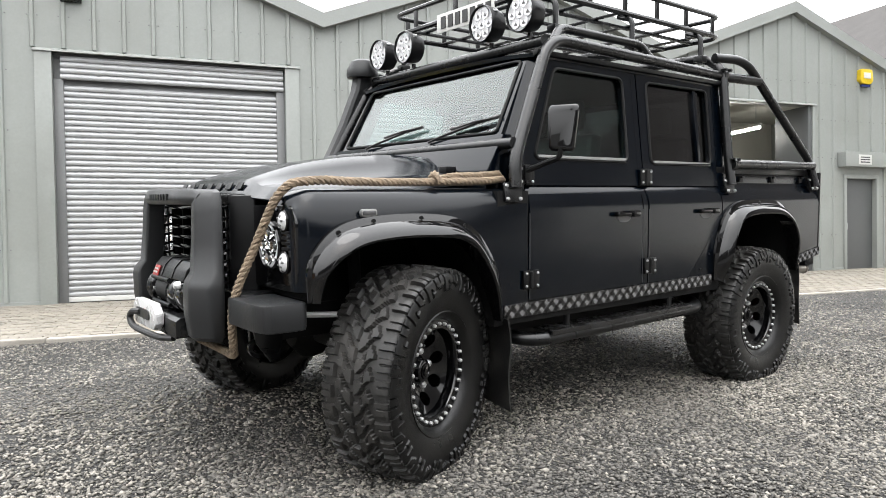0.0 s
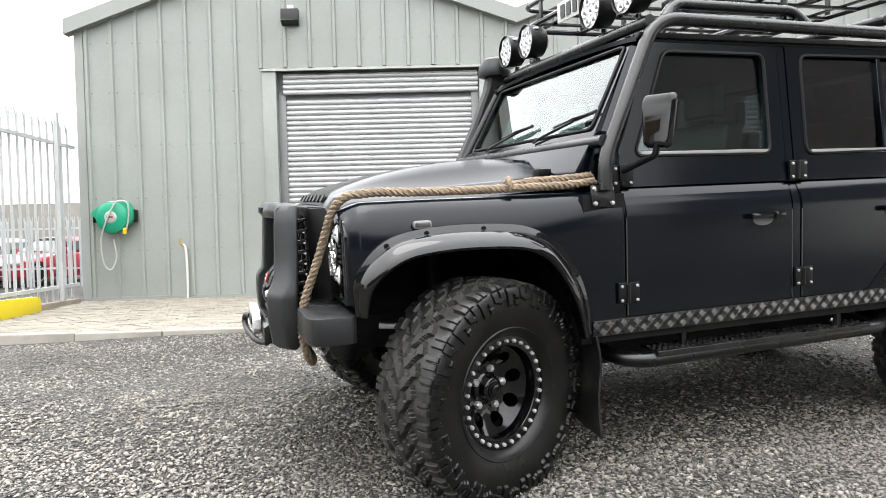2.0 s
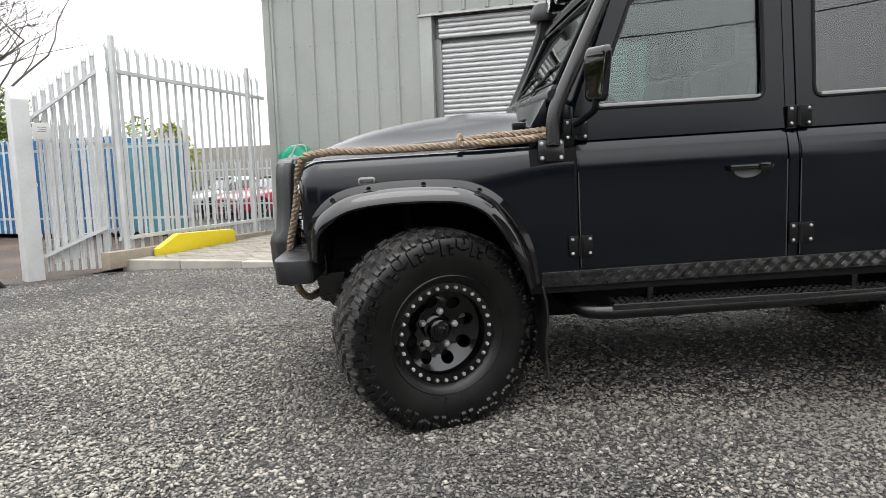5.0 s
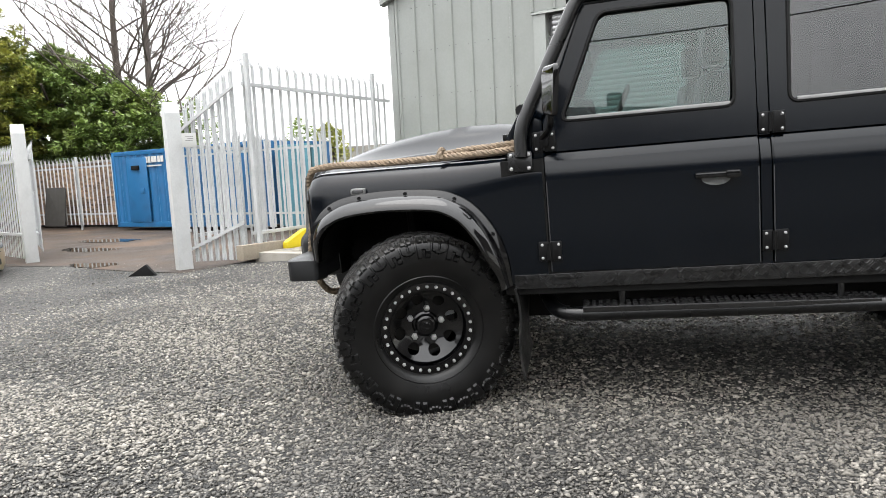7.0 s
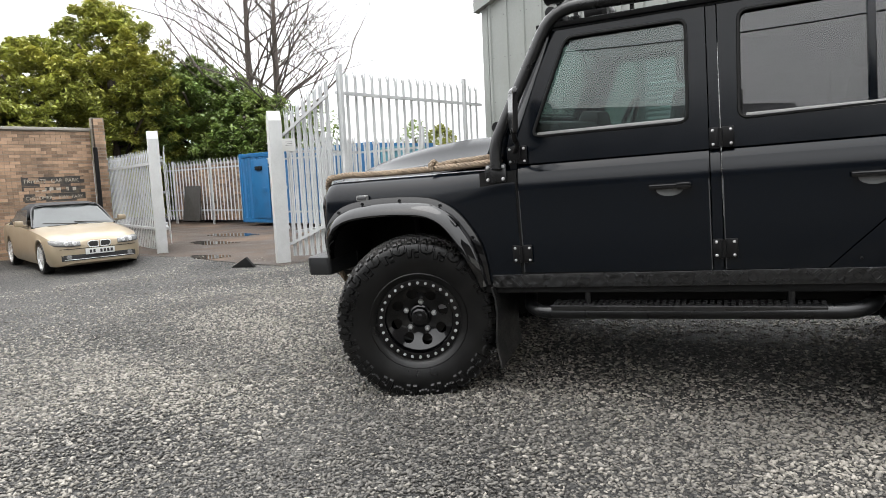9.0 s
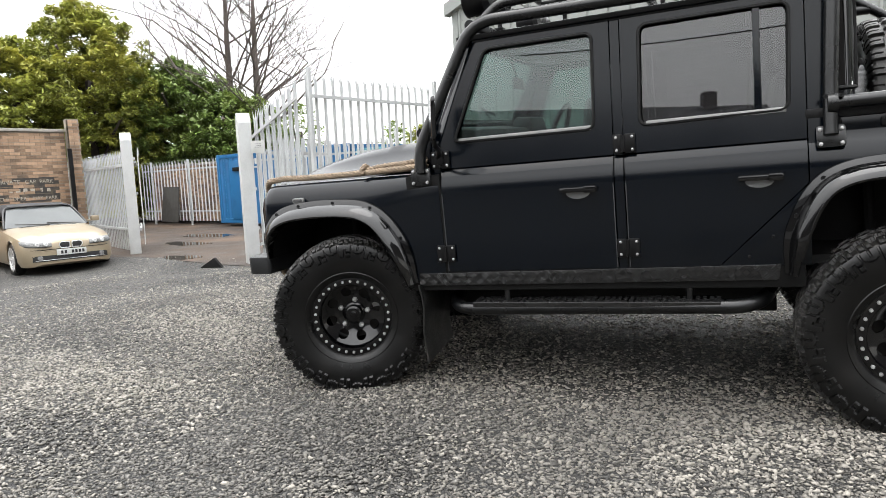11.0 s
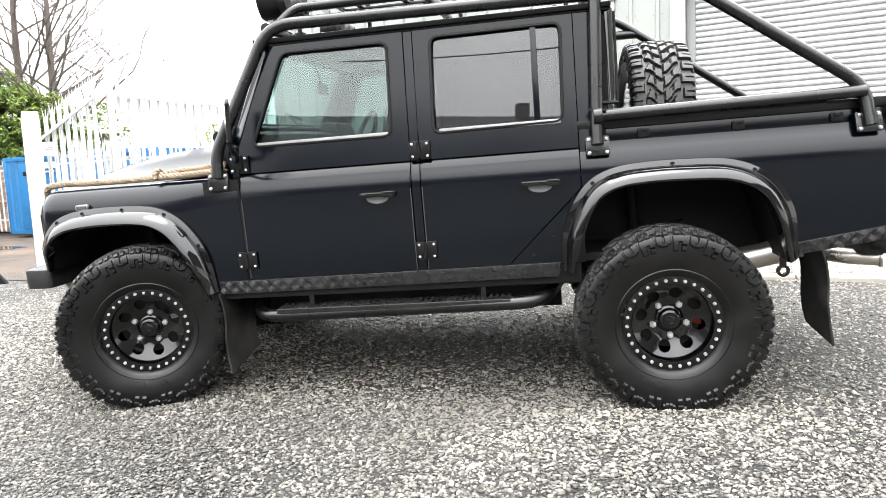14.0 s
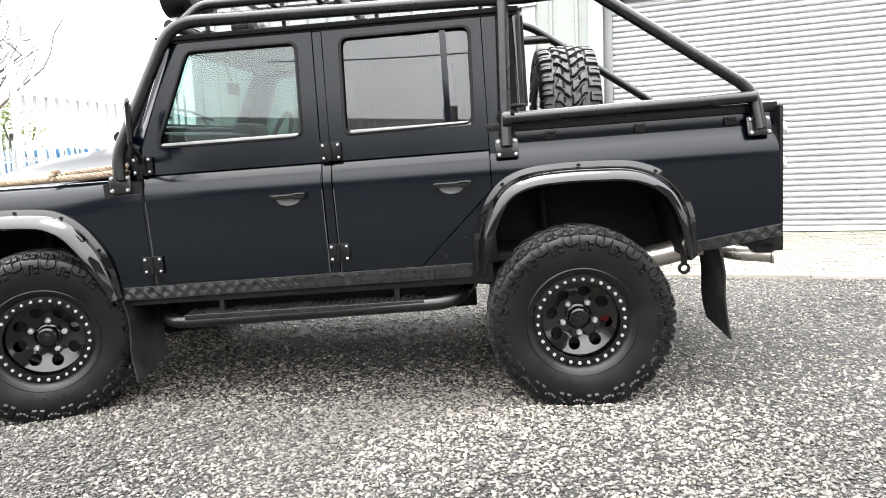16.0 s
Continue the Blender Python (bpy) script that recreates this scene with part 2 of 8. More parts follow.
LEAF = surface("hedge_leaf", (0.25, 0.27, 0.055), 0.5, 0.0, 0.35, 0.35, 9.0, per=1.0, stain=(0.36, 0.335, 0.06), stain_scale=0.4, stain_amt=0.8)
LEAF_DARK = surface("laurel_leaf", (0.15, 0.215, 0.055), 0.40, 0.0, 0.35, 0.6, 9.0, per=1.0, stain=(0.22, 0.26, 0.058), stain_scale=0.6, stain_amt=0.6)
for leaf_mat in (LEAF, LEAF_DARK):
    ln, ll = leaf_mat.node_tree.nodes, leaf_mat.node_tree.links
    leaf_b = ln["Principled BSDF"]
    thin_leaf = ln.new("ShaderNodeBsdfTranslucent")
    ll.new(leaf_b.inputs["Base Color"].links[0].from_socket, thin_leaf.inputs["Color"])
    both = ln.new("ShaderNodeMixShader")
    both.inputs["Fac"].default_value = 0.28
    ll.new(leaf_b.outputs["BSDF"], both.inputs[1])
    ll.new(thin_leaf.outputs["BSDF"], both.inputs[2])
    ll.new(both.outputs["Shader"], ln["Material Output"].inputs["Surface"])
GOLD = surface("champagne_car_paint", (0.28, 0.228, 0.155), 0.34, 0.35, 0.05, 4.0, 100.0, coat=0.2, rough_var=0.03)
SILVER = surface("silver_car_paint", (0.279, 0.2852, 0.2914), 0.3, 0.5, 0.05, coat=0.5)
REDCAR = surface("red_car_paint", (0.31, 0.0186, 0.031), 0.3, 0.0, 0.05, coat=0.5)
CLOTH = surface("black_canvas_roof", (0.0124, 0.0124, 0.01364), 0.8, 0.0, 0.2, 20.0, 200.0, 0.2)
CARLAMP = surface("headlamp_cluster", (0.20, 0.20, 0.195), 0.18, 0.2, 0.5, 30.0, spec=0.5)
INSIDE = surface("painted_workshop_wall", (0.434, 0.4278, 0.3844), 0.8, 0.0, 0.08, 2.0)
DOOR_GREY = surface("grey_steel_door", (0.07, 0.073, 0.074), 0.5, 0.0, 0.1, 2.0)
TUBE_LAMP = glow("fluorescent_tube", (1.0, 0.98, 0.92), 30.0)
ALARM = surface("yellow_alarm_box", (0.527, 0.372, 0.0124), 0.4)
ROOFING = surface("corrugated_roof_sheet", (0.10, 0.096, 0.094), 0.85, 0.0, 0.15, 2.0, spec=0.04)
SLATE = surface("dark_slate_roof", (0.0434, 0.0434, 0.0465), 0.7, 0.0, 0.2, 2.0)
RENDER_WALL = surface("grey_roughcast_wall", (0.0992, 0.093, 0.0899), 0.9, 0.0, 0.15, 3.0)


def gravel_material():
    m, n, l = nodes_of("crushed_grey_gravel")
    b = n["Principled BSDF"]
    co = n.new("ShaderNodeTexCoord")
    vo = n.new("ShaderNodeTexVoronoi")
    vo.inputs["Scale"].default_value = 58.0
    l.new(co.outputs["Object"], vo.inputs["Vector"])
    ve = n.new("ShaderNodeTexVoronoi")
    ve.feature = "DISTANCE_TO_EDGE"
    ve.inputs["Scale"].default_value = 58.0
    l.new(co.outputs["Object"], ve.inputs["Vector"])
    big = n.new("ShaderNodeTexNoise")
    big.inputs["Scale"].default_value, big.inputs["Detail"].default_value = 0.55, 6.0
    l.new(co.outputs["Object"], big.inputs["Vector"])
    sep = n.new("ShaderNodeSeparateColor")
    l.new(vo.outputs["Color"], sep.inputs["Color"])
    ra = n.new("ShaderNodeValToRGB")
    e = ra.color_ramp.elements
    e[0].position, e[0].color = 0.0, (0.008, 0.0078, 0.0075, 1)
    e[1].position, e[1].color = 1.0, (0.155, 0.143, 0.125, 1)
    mid = ra.color_ramp.elements.new(0.55)
    mid.color = (0.055, 0.053, 0.049, 1)
    l.new(sep.outputs[0], ra.inputs["Fac"])
    # cell rims go dark in the colour, as the shade between stones
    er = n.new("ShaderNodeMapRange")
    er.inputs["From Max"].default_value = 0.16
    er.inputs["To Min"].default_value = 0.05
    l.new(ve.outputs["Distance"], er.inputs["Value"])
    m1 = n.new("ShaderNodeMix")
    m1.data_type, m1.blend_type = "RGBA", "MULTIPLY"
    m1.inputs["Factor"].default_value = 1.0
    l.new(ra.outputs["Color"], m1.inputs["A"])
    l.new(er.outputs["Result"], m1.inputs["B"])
    br = n.new("ShaderNodeMapRange")
    br.inputs["From Min"].default_value, br.inputs["From Max"].default_value = 0.35, 0.65
    br.inputs["To Min"].default_value, br.inputs["To Max"].default_value = 0.45, 1.15
    l.new(big.outputs["Fac"], br.inputs["Value"])
    m2 = n.new("ShaderNodeMix")
    m2.data_type, m2.blend_type = "RGBA", "MULTIPLY"
    m2.inputs["Factor"].default_value = 1.0
    l.new(m1.outputs["Result"], m2.inputs["A"])
    l.new(br.outputs["Result"], m2.inputs["B"])
    l.new(m2.outputs["Result"], b.inputs["Base Color"])
    b.inputs["Roughness"].default_value = 0.8
    bp = n.new("ShaderNodeBump")
    bp.inputs["Strength"].default_value, bp.inputs["Distance"].default_value = 0.9, 0.007
    l.new(er.outputs["Result"], bp.inputs["Height"])
    l.new(bp.outputs["Normal"], b.inputs["Normal"])
    return m


GRAVEL = gravel_material()
STONE_DARK = surface("dark_grey_stone", (0.078, 0.073, 0.065), 0.6, 0.0, 0.45, 0.6, 90.0, 0.2, 120.0, per=1.3)
STONE = surface("loose_grey_stone", (0.198, 0.184, 0.160), 0.8, 0.0, 0.40, 0.6, 90.0, 0.2, 120.0, per=1.05, stain=(0.078, 0.0715, 0.063), stain_scale=0.7, stain_amt=0.65)
SLAB_DARK = surface("dark_slab_ground", (0.050, 0.049, 0.047), 0.8, 0.0, 0.25, 1.5, 70.0, 0.3, 90.0, stain=(0.065, 0.062, 0.058), stain_scale=0.5, stain_amt=0.5)
TARMAC = surface("worn_tarmac", (0.046, 0.035, 0.028), 0.78, 0.0, 0.45, 1.5, 70.0, 0.4, 90.0, rough_var=0.18, spec=0.25, stain=(0.10, 0.067, 0.046), stain_scale=0.75, stain_amt=0.75)


# ------------------------------------------------------------------ mesh helpers
def part(name, bm, material, parent=None, label="", smooth=True, at=None):
    """Links a bmesh as one mesh object under a thing or a part."""
    bmesh.ops.recalc_face_normals(bm, faces=bm.faces)
    me = bpy.data.meshes.new(name)
    bm.to_mesh(me)
    bm.free()
    me.materials.append(material)
    if smooth:
        for p in me.polygons:
            p.use_smooth = True
        me.set_sharp_from_angle(angle=radians(35))
    ob = new(name, me)
    if parent:
        ob.parent = parent
    if at:
        ob.matrix_basis = at
    if label:
        ob["label"] = label
    return ob


def share(name, mesh, parent, m, label=""):
    ob = new(name, mesh)
    ob.parent = parent
    ob.matrix_basis = m
    if label:
        ob["label"] = label
    return ob


def empty(name, label, category, m=None, group=""):
    ob = new(name)
    if m:
        ob.matrix_basis = m
    return tagged(ob, label, category, group)


def box(bm, x0, x1, y0, y1, z0, z1, bevel=0.0, seg=2):
    vs = [bm.verts.new((x, y, z)) for x in (x0, x1) for y in (y0, y1) for z in (z0, z1)]
    fs = [bm.faces.new([vs[i] for i in f]) for f in ((0, 1, 3, 2), (4, 6, 7, 5), (0, 4, 5, 1), (2, 3, 7, 6), (0, 2, 6, 4), (1, 5, 7, 3))]
    bmesh.ops.recalc_face_normals(bm, faces=fs)
    if bevel:
        es = list({e for f in fs for e in f.edges})
        bmesh.ops.bevel(bm, geom=es, offset=bevel, segments=seg, affect="EDGES", profile=0.6)
    return vs


def prism(bm, pts, axis, d0, d1, bevel=0.0):
    """Extrudes a polygon of 2D points along an axis; the points fill the other two axes in order."""
    def place(p, d):
        q = list(p)
        q.insert(axis, d)
        return q
    a = [bm.verts.new(place(p, d0)) for p in pts]
    b = [bm.verts.new(place(p, d1)) for p in pts]
    n = len(pts)
    fs = [bm.faces.new(a), bm.faces.new(b)] + [bm.faces.new((a[i], a[(i + 1) % n], b[(i + 1) % n], b[i])) for i in range(n)]
    bmesh.ops.recalc_face_normals(bm, faces=fs)
    if bevel:
        bmesh.ops.bevel(bm, geom=list({e for f in fs for e in f.edges}), offset=bevel, segments=2, affect="EDGES", profile=0.6)


def smooth_path(pts, per=6):
    """Catmull-Rom through the points."""
    P = [Vector(p) for p in pts]
    P = [P[0] * 2 - P[1]] + P + [P[-1] * 2 - P[-2]]
    out = []
    for i in range(1, len(P) - 2):
        a, b, c, d = P[i - 1:i + 3]
        for k in range(per):
            t = k / per
            out.append(0.5 * ((2 * b) + (c - a) * t + (2 * a - 5 * b + 4 * c - d) * t * t + (3 * b - a - 3 * c + d) * t ** 3))
    out.append(P[-2])
    return out


def bent(pts, radius=0.08, seg=5):
    """A polyline whose inner corners are rounded, as a bent tube's are."""
    P = [Vector(p) for p in pts]
    out = [P[0]]
    for a, b, c in zip(P, P[1:], P[2:]):
        u, v = (a - b), (c - b)
        r = min(radius, u.length * 0.45, v.length * 0.45)
        p0, p1 = b + u.normalized() * r, b + v.normalized() * r
        for k in range(seg + 1):
            t = k / seg
            out.append((1 - t) ** 2 * p0 + 2 * t * (1 - t) * b + t * t * p1)
    out.append(P[-1])
    return out


def tube(bm, pts, r, sides=10, cap=True, radii=None):
    P = [Vector(p) for p in pts]
    rings = []
    up = None
    for i, p in enumerate(P):
        d = (P[min(i + 1, len(P) - 1)] - P[max(i - 1, 0)]).normalized()
        if up is None:
            up = d.orthogonal().normalized()
        up = (up - d * up.dot(d)).normalized()
        side = d.cross(up)
        rr = radii[i] if radii else r
        rings.append([bm.verts.new(p + (up * math.cos(2 * math.pi * k / sides) + side * math.sin(2 * math.pi * k / sides)) * rr) for k in range(sides)])
    for a, b in zip(rings, rings[1:]):
        for k in range(sides):
            bm.faces.new((a[k], a[(k + 1) % sides], b[(k + 1) % sides], b[k]))
    if cap:
        bm.faces.new(rings[0])
        bm.faces.new(rings[-1][::-1])


def lathe(bm, profile, axis="y", seg=32, centre=(0, 0, 0), closed=False):
    """Turns (radius, along) round an axis."""
    c = Vector(centre)
    rings = []
    for k in range(seg):
        a = 2 * math.pi * k / seg
        ca, sa = math.cos(a), math.sin(a)
        ring = []
        for r, d in profile:
            p = {"y": (r * ca, d, r * sa), "x": (d, r * ca, r * sa), "z": (r * ca, r * sa, d)}[axis]
            ring.append(bm.verts.new(c + Vector(p)))
        rings.append(ring)
    n = len(profile)
    for k in range(seg):
        a, b = rings[k], rings[(k + 1) % seg]
        for i in range(n if closed else n - 1):
            j = (i + 1) % n
            bm.faces.new((a[i], a[j], b[j], b[i]))
    if not closed:
        for i, flip in ((0, False), (n - 1, True)):
            if profile[i][0] > 1e-6:
                loop = [r[i] for r in rings]
                bm.faces.new(loop[::-1] if flip else loop)
    bmesh.ops.remove_doubles(bm, verts=bm.verts, dist=1e-5)


def sheet(bm, columns, thick=0.0):
    """A surface through columns of points, given thickness."""
    g = [[bm.verts.new(p) for p in c] for c in columns]
    fs = []
    for a, b in zip(g, g[1:]):
        for i in range(len(a) - 1):
            fs.append(bm.faces.new((a[i], a[i + 1], b[i + 1], b[i])))
    if thick:
        bmesh.ops.recalc_face_normals(bm, faces=fs)
        bmesh.ops.solidify(bm, geom=fs, thickness=thick)
    return fs


def rounded(pts, r, seg=4):
    """A closed 2D polygon with rounded corners."""
    out = []
    n = len(pts)
    for i in range(n):
        a, b, c = Vector(pts[i - 1]), Vector(pts[i]), Vector(pts[(i + 1) % n])
        u, v = a - b, c - b
        q = min(r, u.length * 0.45, v.length * 0.45)
        p0, p1 = b + u.normalized() * q, b + v.normalized() * q
        for k in range(seg + 1):
            t = k / seg
            out.append(tuple((1 - t) ** 2 * p0 + 2 * t * (1 - t) * b + t * t * p1))
    return out


def hit_poly(poly, c, a):
    """Where the ray from c at angle a leaves a polygon."""
    d = (math.cos(a), math.sin(a))
    best = None
    for (x0, y0), (x1, y1) in zip(poly, poly[1:] + poly[:1]):
        ex, ey = x1 - x0, y1 - y0
        det = d[0] * -ey + d[1] * ex
        if abs(det) < 1e-12:
            continue
        t = ((x0 - c[0]) * -ey + (y0 - c[1]) * ex) / det
        s = (d[0] * (y0 - c[1]) - d[1] * (x0 - c[0])) / det
        if t > 0 and -1e-6 <= s <= 1 + 1e-6 and (best is None or t > best):
            best = t
    return (c[0] + d[0] * best, c[1] + d[1] * best)


def ring_plate(bm, outer, inner, to3d, thick):
    """A plate with a window: both outlines are 2D polygons."""
    c = (sum(p[0] for p in inner) / len(inner), sum(p[1] for p in inner) / len(inner))
    angs = sorted({round(math.atan2(p[1] - c[1], p[0] - c[0]), 5) for p in outer + inner})
    o = [bm.verts.new(to3d(*hit_poly(outer, c, a))) for a in angs]
    i = [bm.verts.new(to3d(*hit_poly(inner, c, a))) for a in angs]
    n = len(angs)
    fs = [bm.faces.new((o[k], o[(k + 1) % n], i[(k + 1) % n], i[k])) for k in range(n)]
    bmesh.ops.recalc_face_normals(bm, faces=fs)
    bmesh.ops.solidify(bm, geom=fs, thickness=thick)


def interp(pts, x):
    if x <= pts[0][0]:
        return pts[0][1]
    for (x0, y0), (x1, y1) in zip(pts, pts[1:]):
        if x <= x1:
            return y0 + (y1 - y0) * (x - x0) / (x1 - x0)
    return pts[-1][1]


def text_mesh(words, size, depth=0.002):
    cu = bpy.data.curves.new("lettering", "FONT")
    cu.body, cu.size, cu.extrude, cu.align_x, cu.align_y = words, size, depth, "CENTER", "CENTER"
    ob = bpy.data.objects.new("lettering", cu)
    scene.collection.objects.link(ob)
    bpy.context.view_layer.update()
    me = bpy.data.meshes.new_from_object(ob.evaluated_get(bpy.context.evaluated_depsgraph_get()))
    bpy.data.objects.remove(ob)
    return me


# ------------------------------------------------------------------ ground
CA, SA = math.cos(radians(16)), math.sin(radians(16))


def step01(t):
    t = min(1.0, max(0.0, t))
    return t * t * (3 - 2 * t)


def ground_z(x, y):
    """The yard falls a little from the kerb towards the walker's side."""
    yc = -x * SA + y * CA
    rise = 0.0524 * min(1.6, max(0.0, yc + 0.8)) - 0.02 * step01((yc - 0.9) / 1.5)
    return rise * step01((x + 4.6) / 2.6) - 0.11 * step01((-4.6 - x) / 1.8) - 0.12 * step01((-6.6 - x) / 2.4) * step01((2.9 - y) / 1.2)


def build_ground():
    bm = bmesh.new()
    xs = [-400, -120, -60, -40, -30, -24, -20, -16, -13] + [-11 + 0.5 * i for i in range(60)] + [22, 28, 40, 80, 200, 400]
    ys = [-400, -120, -60, -30, -18, -12, -9, -7.5] + [-6.5 + 0.25 * i for i in range(42)] + [4.4, 6, 8, 10, 13, 18, 26, 40, 80, 200, 400]
    cols = []
    for x in xs:
        col = []
        for y in ys:
            z = ground_z(x, y)
            if -10 < x < 10 and -6 < y < 3.4:
                z += 0.012 * noise.noise((x * 0.9, y * 0.9, 0.3))
            col.append((x, y, z if y < 3.9 else z - 0.06))
        cols.append(col)
    sheet(bm, cols)
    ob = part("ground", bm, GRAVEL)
    return tagged(ob, "grey crushed gravel yard, uneven in tone, with shade painted between its stones", "ground", kind="structure")


build_ground()


def build_road():
    bm = bmesh.new()
    cols = []
    for i in range(25):
        x = -30 + i * 1.0
        edge = -3.0 if x > -13 else -12
        cols.append([(x, y, ground_z(x, y) + 0.006 + 0.01 * noise.noise((x * 0.5, y * 0.5, 4.0))) for y in [2.9 + 0.6 * noise.noise((x * 0.7, 0, 1)) + k * 0.72 for k in range(11)]])
    sheet(bm, cols)
    ob = part("road", bm, TARMAC)
    tagged(ob, "patched brown and black tarmac behind the open gate", "road", kind="structure")
    for k, (px, py, rx, ry) in enumerate(((-8.6, 3.2, 0.55, 0.22), (-11.5, 5.0, 0.9, 0.3), (-13.0, 6.6, 1.1, 0.3))):
        bm = bmesh.new()
        pts = []
        for j in range(48):
            a = 2 * math.pi * j / 48
            f = 1 + 0.7 * noise.noise((1.4 * math.cos(a), 1.4 * math.sin(a), k * 3.1)) + 0.3 * noise.noise((4 * math.cos(a), 4 * math.sin(a), k * 3.1))
            pts.append((px + rx * f * math.cos(a), py + ry * f * math.sin(a)))
        prism(bm, pts, 2, -0.2, ground_z(px, py) + 0.012)
        w = part("water", bm, PUDDLE)
        tagged(w, "shallow rain puddle on the tarmac", "puddle", kind="structure")


PUDDLE = surface("puddle_water", (0.03, 0.026, 0.022), 0.04, 0.0, 0.1, spec=0.5, rough_var=0.02)
build_road()

# ------------------------------------------------------------------ workshop building
FY = 7.65
SITE = pose(-3.5, 7.65, 0, 0, 0, -1.5) @ pose(3.5, -7.65, 0)


def settle(before):
    """Turns what was built since then to the slight skew of the workshop to the fence line."""
    for ob in [o for o in scene.objects if o.name not in before and not o.parent]:
        ob.matrix_basis = SITE @ ob.matrix_basis


EARLIER = {o.name for o in scene.objects}
A0, A1, B1, C1 = -5.42, 1.72, 8.60, 15.30
EAVE, RIDGE, LINTEL = 4.52, 5.80, 3.74
DOORS = ((-2.20, 1.10), (2.36, 6.8), (9.05, 12.52))
PDOOR = (13.46, 14.56, 2.24)


def roof_z(x):
    for a, b in ((A0, A1), (A1, B1), (B1, C1)):
        if a <= x <= b:
            mid = (a + b) / 2
            return EAVE + (RIDGE - EAVE) * (1 - abs(x - mid) / ((b - a) / 2))
    return EAVE


def build_building():
    bm = bmesh.new()
    spans = [(A0, DOORS[0][0]), (DOORS[0][1], DOORS[1][0]), (DOORS[1][1], DOORS[2][0]), (DOORS[2][1], PDOOR[0]), (PDOOR[1], C1)]
    for a, b in spans:
        box(bm, a, b, FY, FY + 0.22, 0.0, LINTEL)
    box(bm, PDOOR[0], PDOOR[1], FY, FY + 0.22, PDOOR[2], LINTEL)
    for a, b in ((A0, A1), (A1, B1), (B1, C1)):
        prism(bm, [(a, LINTEL), (b, LINTEL), (b, EAVE), ((a + b) / 2, RIDGE), (a, EAVE)], 1, FY, FY + 0.22)
    wall = part("wall_north", bm, CLAD, smooth=False)
    tagged(wall, "grey-green ribbed steel cladding wall with three gables", "wall", kind="structure")
    # upright ribs, each a folded strip on the sheet
    x = A0 + 0.18
    while x < C1 - 0.1:
        z0 = 0.15
        for a, b in DOORS:
            if a - 0.24 < x < b + 0.24:
                z0 = LINTEL + 0.06
        if PDOOR[0] - 0.2 < x < PDOOR[1] + 0.2:
            z0 = PDOOR[2] + 0.55
        z1 = roof_z(x) - 0.03
        bm = bmesh.new()
        prism(bm, [(x - 0.036, FY), (x - 0.020, FY - 0.032), (x + 0.020, FY - 0.032), (x + 0.036, FY)], 2, z0, z1)
        part("rib", bm, CLAD, wall, smooth=False)
        # fixing screws
        bm = bmesh.new()
        for sz in (0.9, 1.75, 2.6, 3.45, 4.25):
            if z0 < sz < z1:
                for dx in (-0.06, 0.07):
                    lathe(bm, [(0.0001, FY - 0.010), (0.011, FY - 0.008), (0.011, FY)], "y", 6, (x + dx, 0, sz + 0.01 * math.sin(x * 9)))
        if bm.verts:
            part("screw", bm, SHADOW_TRIM, wall, smooth=False)
        else:
            bm.free()
        x += 0.40
    # foot flashing
    for a, b in spans:
        bm = bmesh.new()
        box(bm, a, b, FY - 0.018, FY + 0.01, 0.05, 0.15, 0.004)
        part("trim", bm, CLAD_TRIM, wall, smooth=False)
    # verge flashings along the gables
    for a, b in ((A0, A1), (A1, B1), (B1, C1)):
        mid = (a + b) / 2
        for x0, x1 in ((a, mid), (mid, b)):
            z0, z1 = roof_z(x0 + 1e-4), roof_z(x1 - 1e-4)
            if x0 == A0:
                x0, z0 = x0 - 0.12, z0 - 0.04
            bm = bmesh.new()
            prism(bm, [(x0, z0 - 0.10), (x1, z1 - 0.10), (x1, z1 + 0.14), (x0, z0 + 0.14)], 1, FY - 0.13, FY + 0.05)
            part("verge_flashing", bm, CLAD_TRIM, wall, smooth=False)
    # corner flashing
    bm = bmesh.new()
    box(bm, A0 - 0.012, A0 + 0.13, FY - 0.014, FY + 0.0, 0.06, EAVE - 0.05, 0.004)
    part("corner_flashing", bm, CLAD_TRIM, wall, smooth=False)
    # flank, back and roofs
    bm = bmesh.new()
    box(bm, A0, A0 + 0.2, FY + 0.22, 22, 0, EAVE - 0.02)
    tagged(part("wall_west", bm, CLAD, smooth=False), "plain grey-green cladding flank wall", "wall", kind="structure")
    bm = bmesh.new()
    box(bm, C1 - 0.2, C1, FY + 0.22, 22, 0, EAVE - 0.02)
    tagged(part("wall_east", bm, CLAD, smooth=False), "plain grey-green cladding flank wall", "wall", kind="structure")
    bm = bmesh.new()
    box(bm, A0, C1, 22, 22.2, 0, EAVE)
    tagged(part("wall_back", bm, CLAD, smooth=False), "plain grey-green cladding back wall", "wall", kind="structure")
    bm = bmesh.new()
    for a, b in ((A0, A1), (A1, B1), (B1, C1)):
        mid = (a + b) / 2
        for x0, z0, x1, z1 in ((a, EAVE, mid, RIDGE), (mid, RIDGE, b, EAVE)):
            prism(bm, [(x0, z0 + 0.02), (x1, z1 + 0.02), (x1, z1 + 0.08), (x0, z0 + 0.08)], 1, FY + 0.06, 22.2)
    tagged(part("roof", bm, ROOFING, smooth=False), "shallow pitched grey sheet roofs", "roof", kind="structure")
    return wall


WALL = build_building()


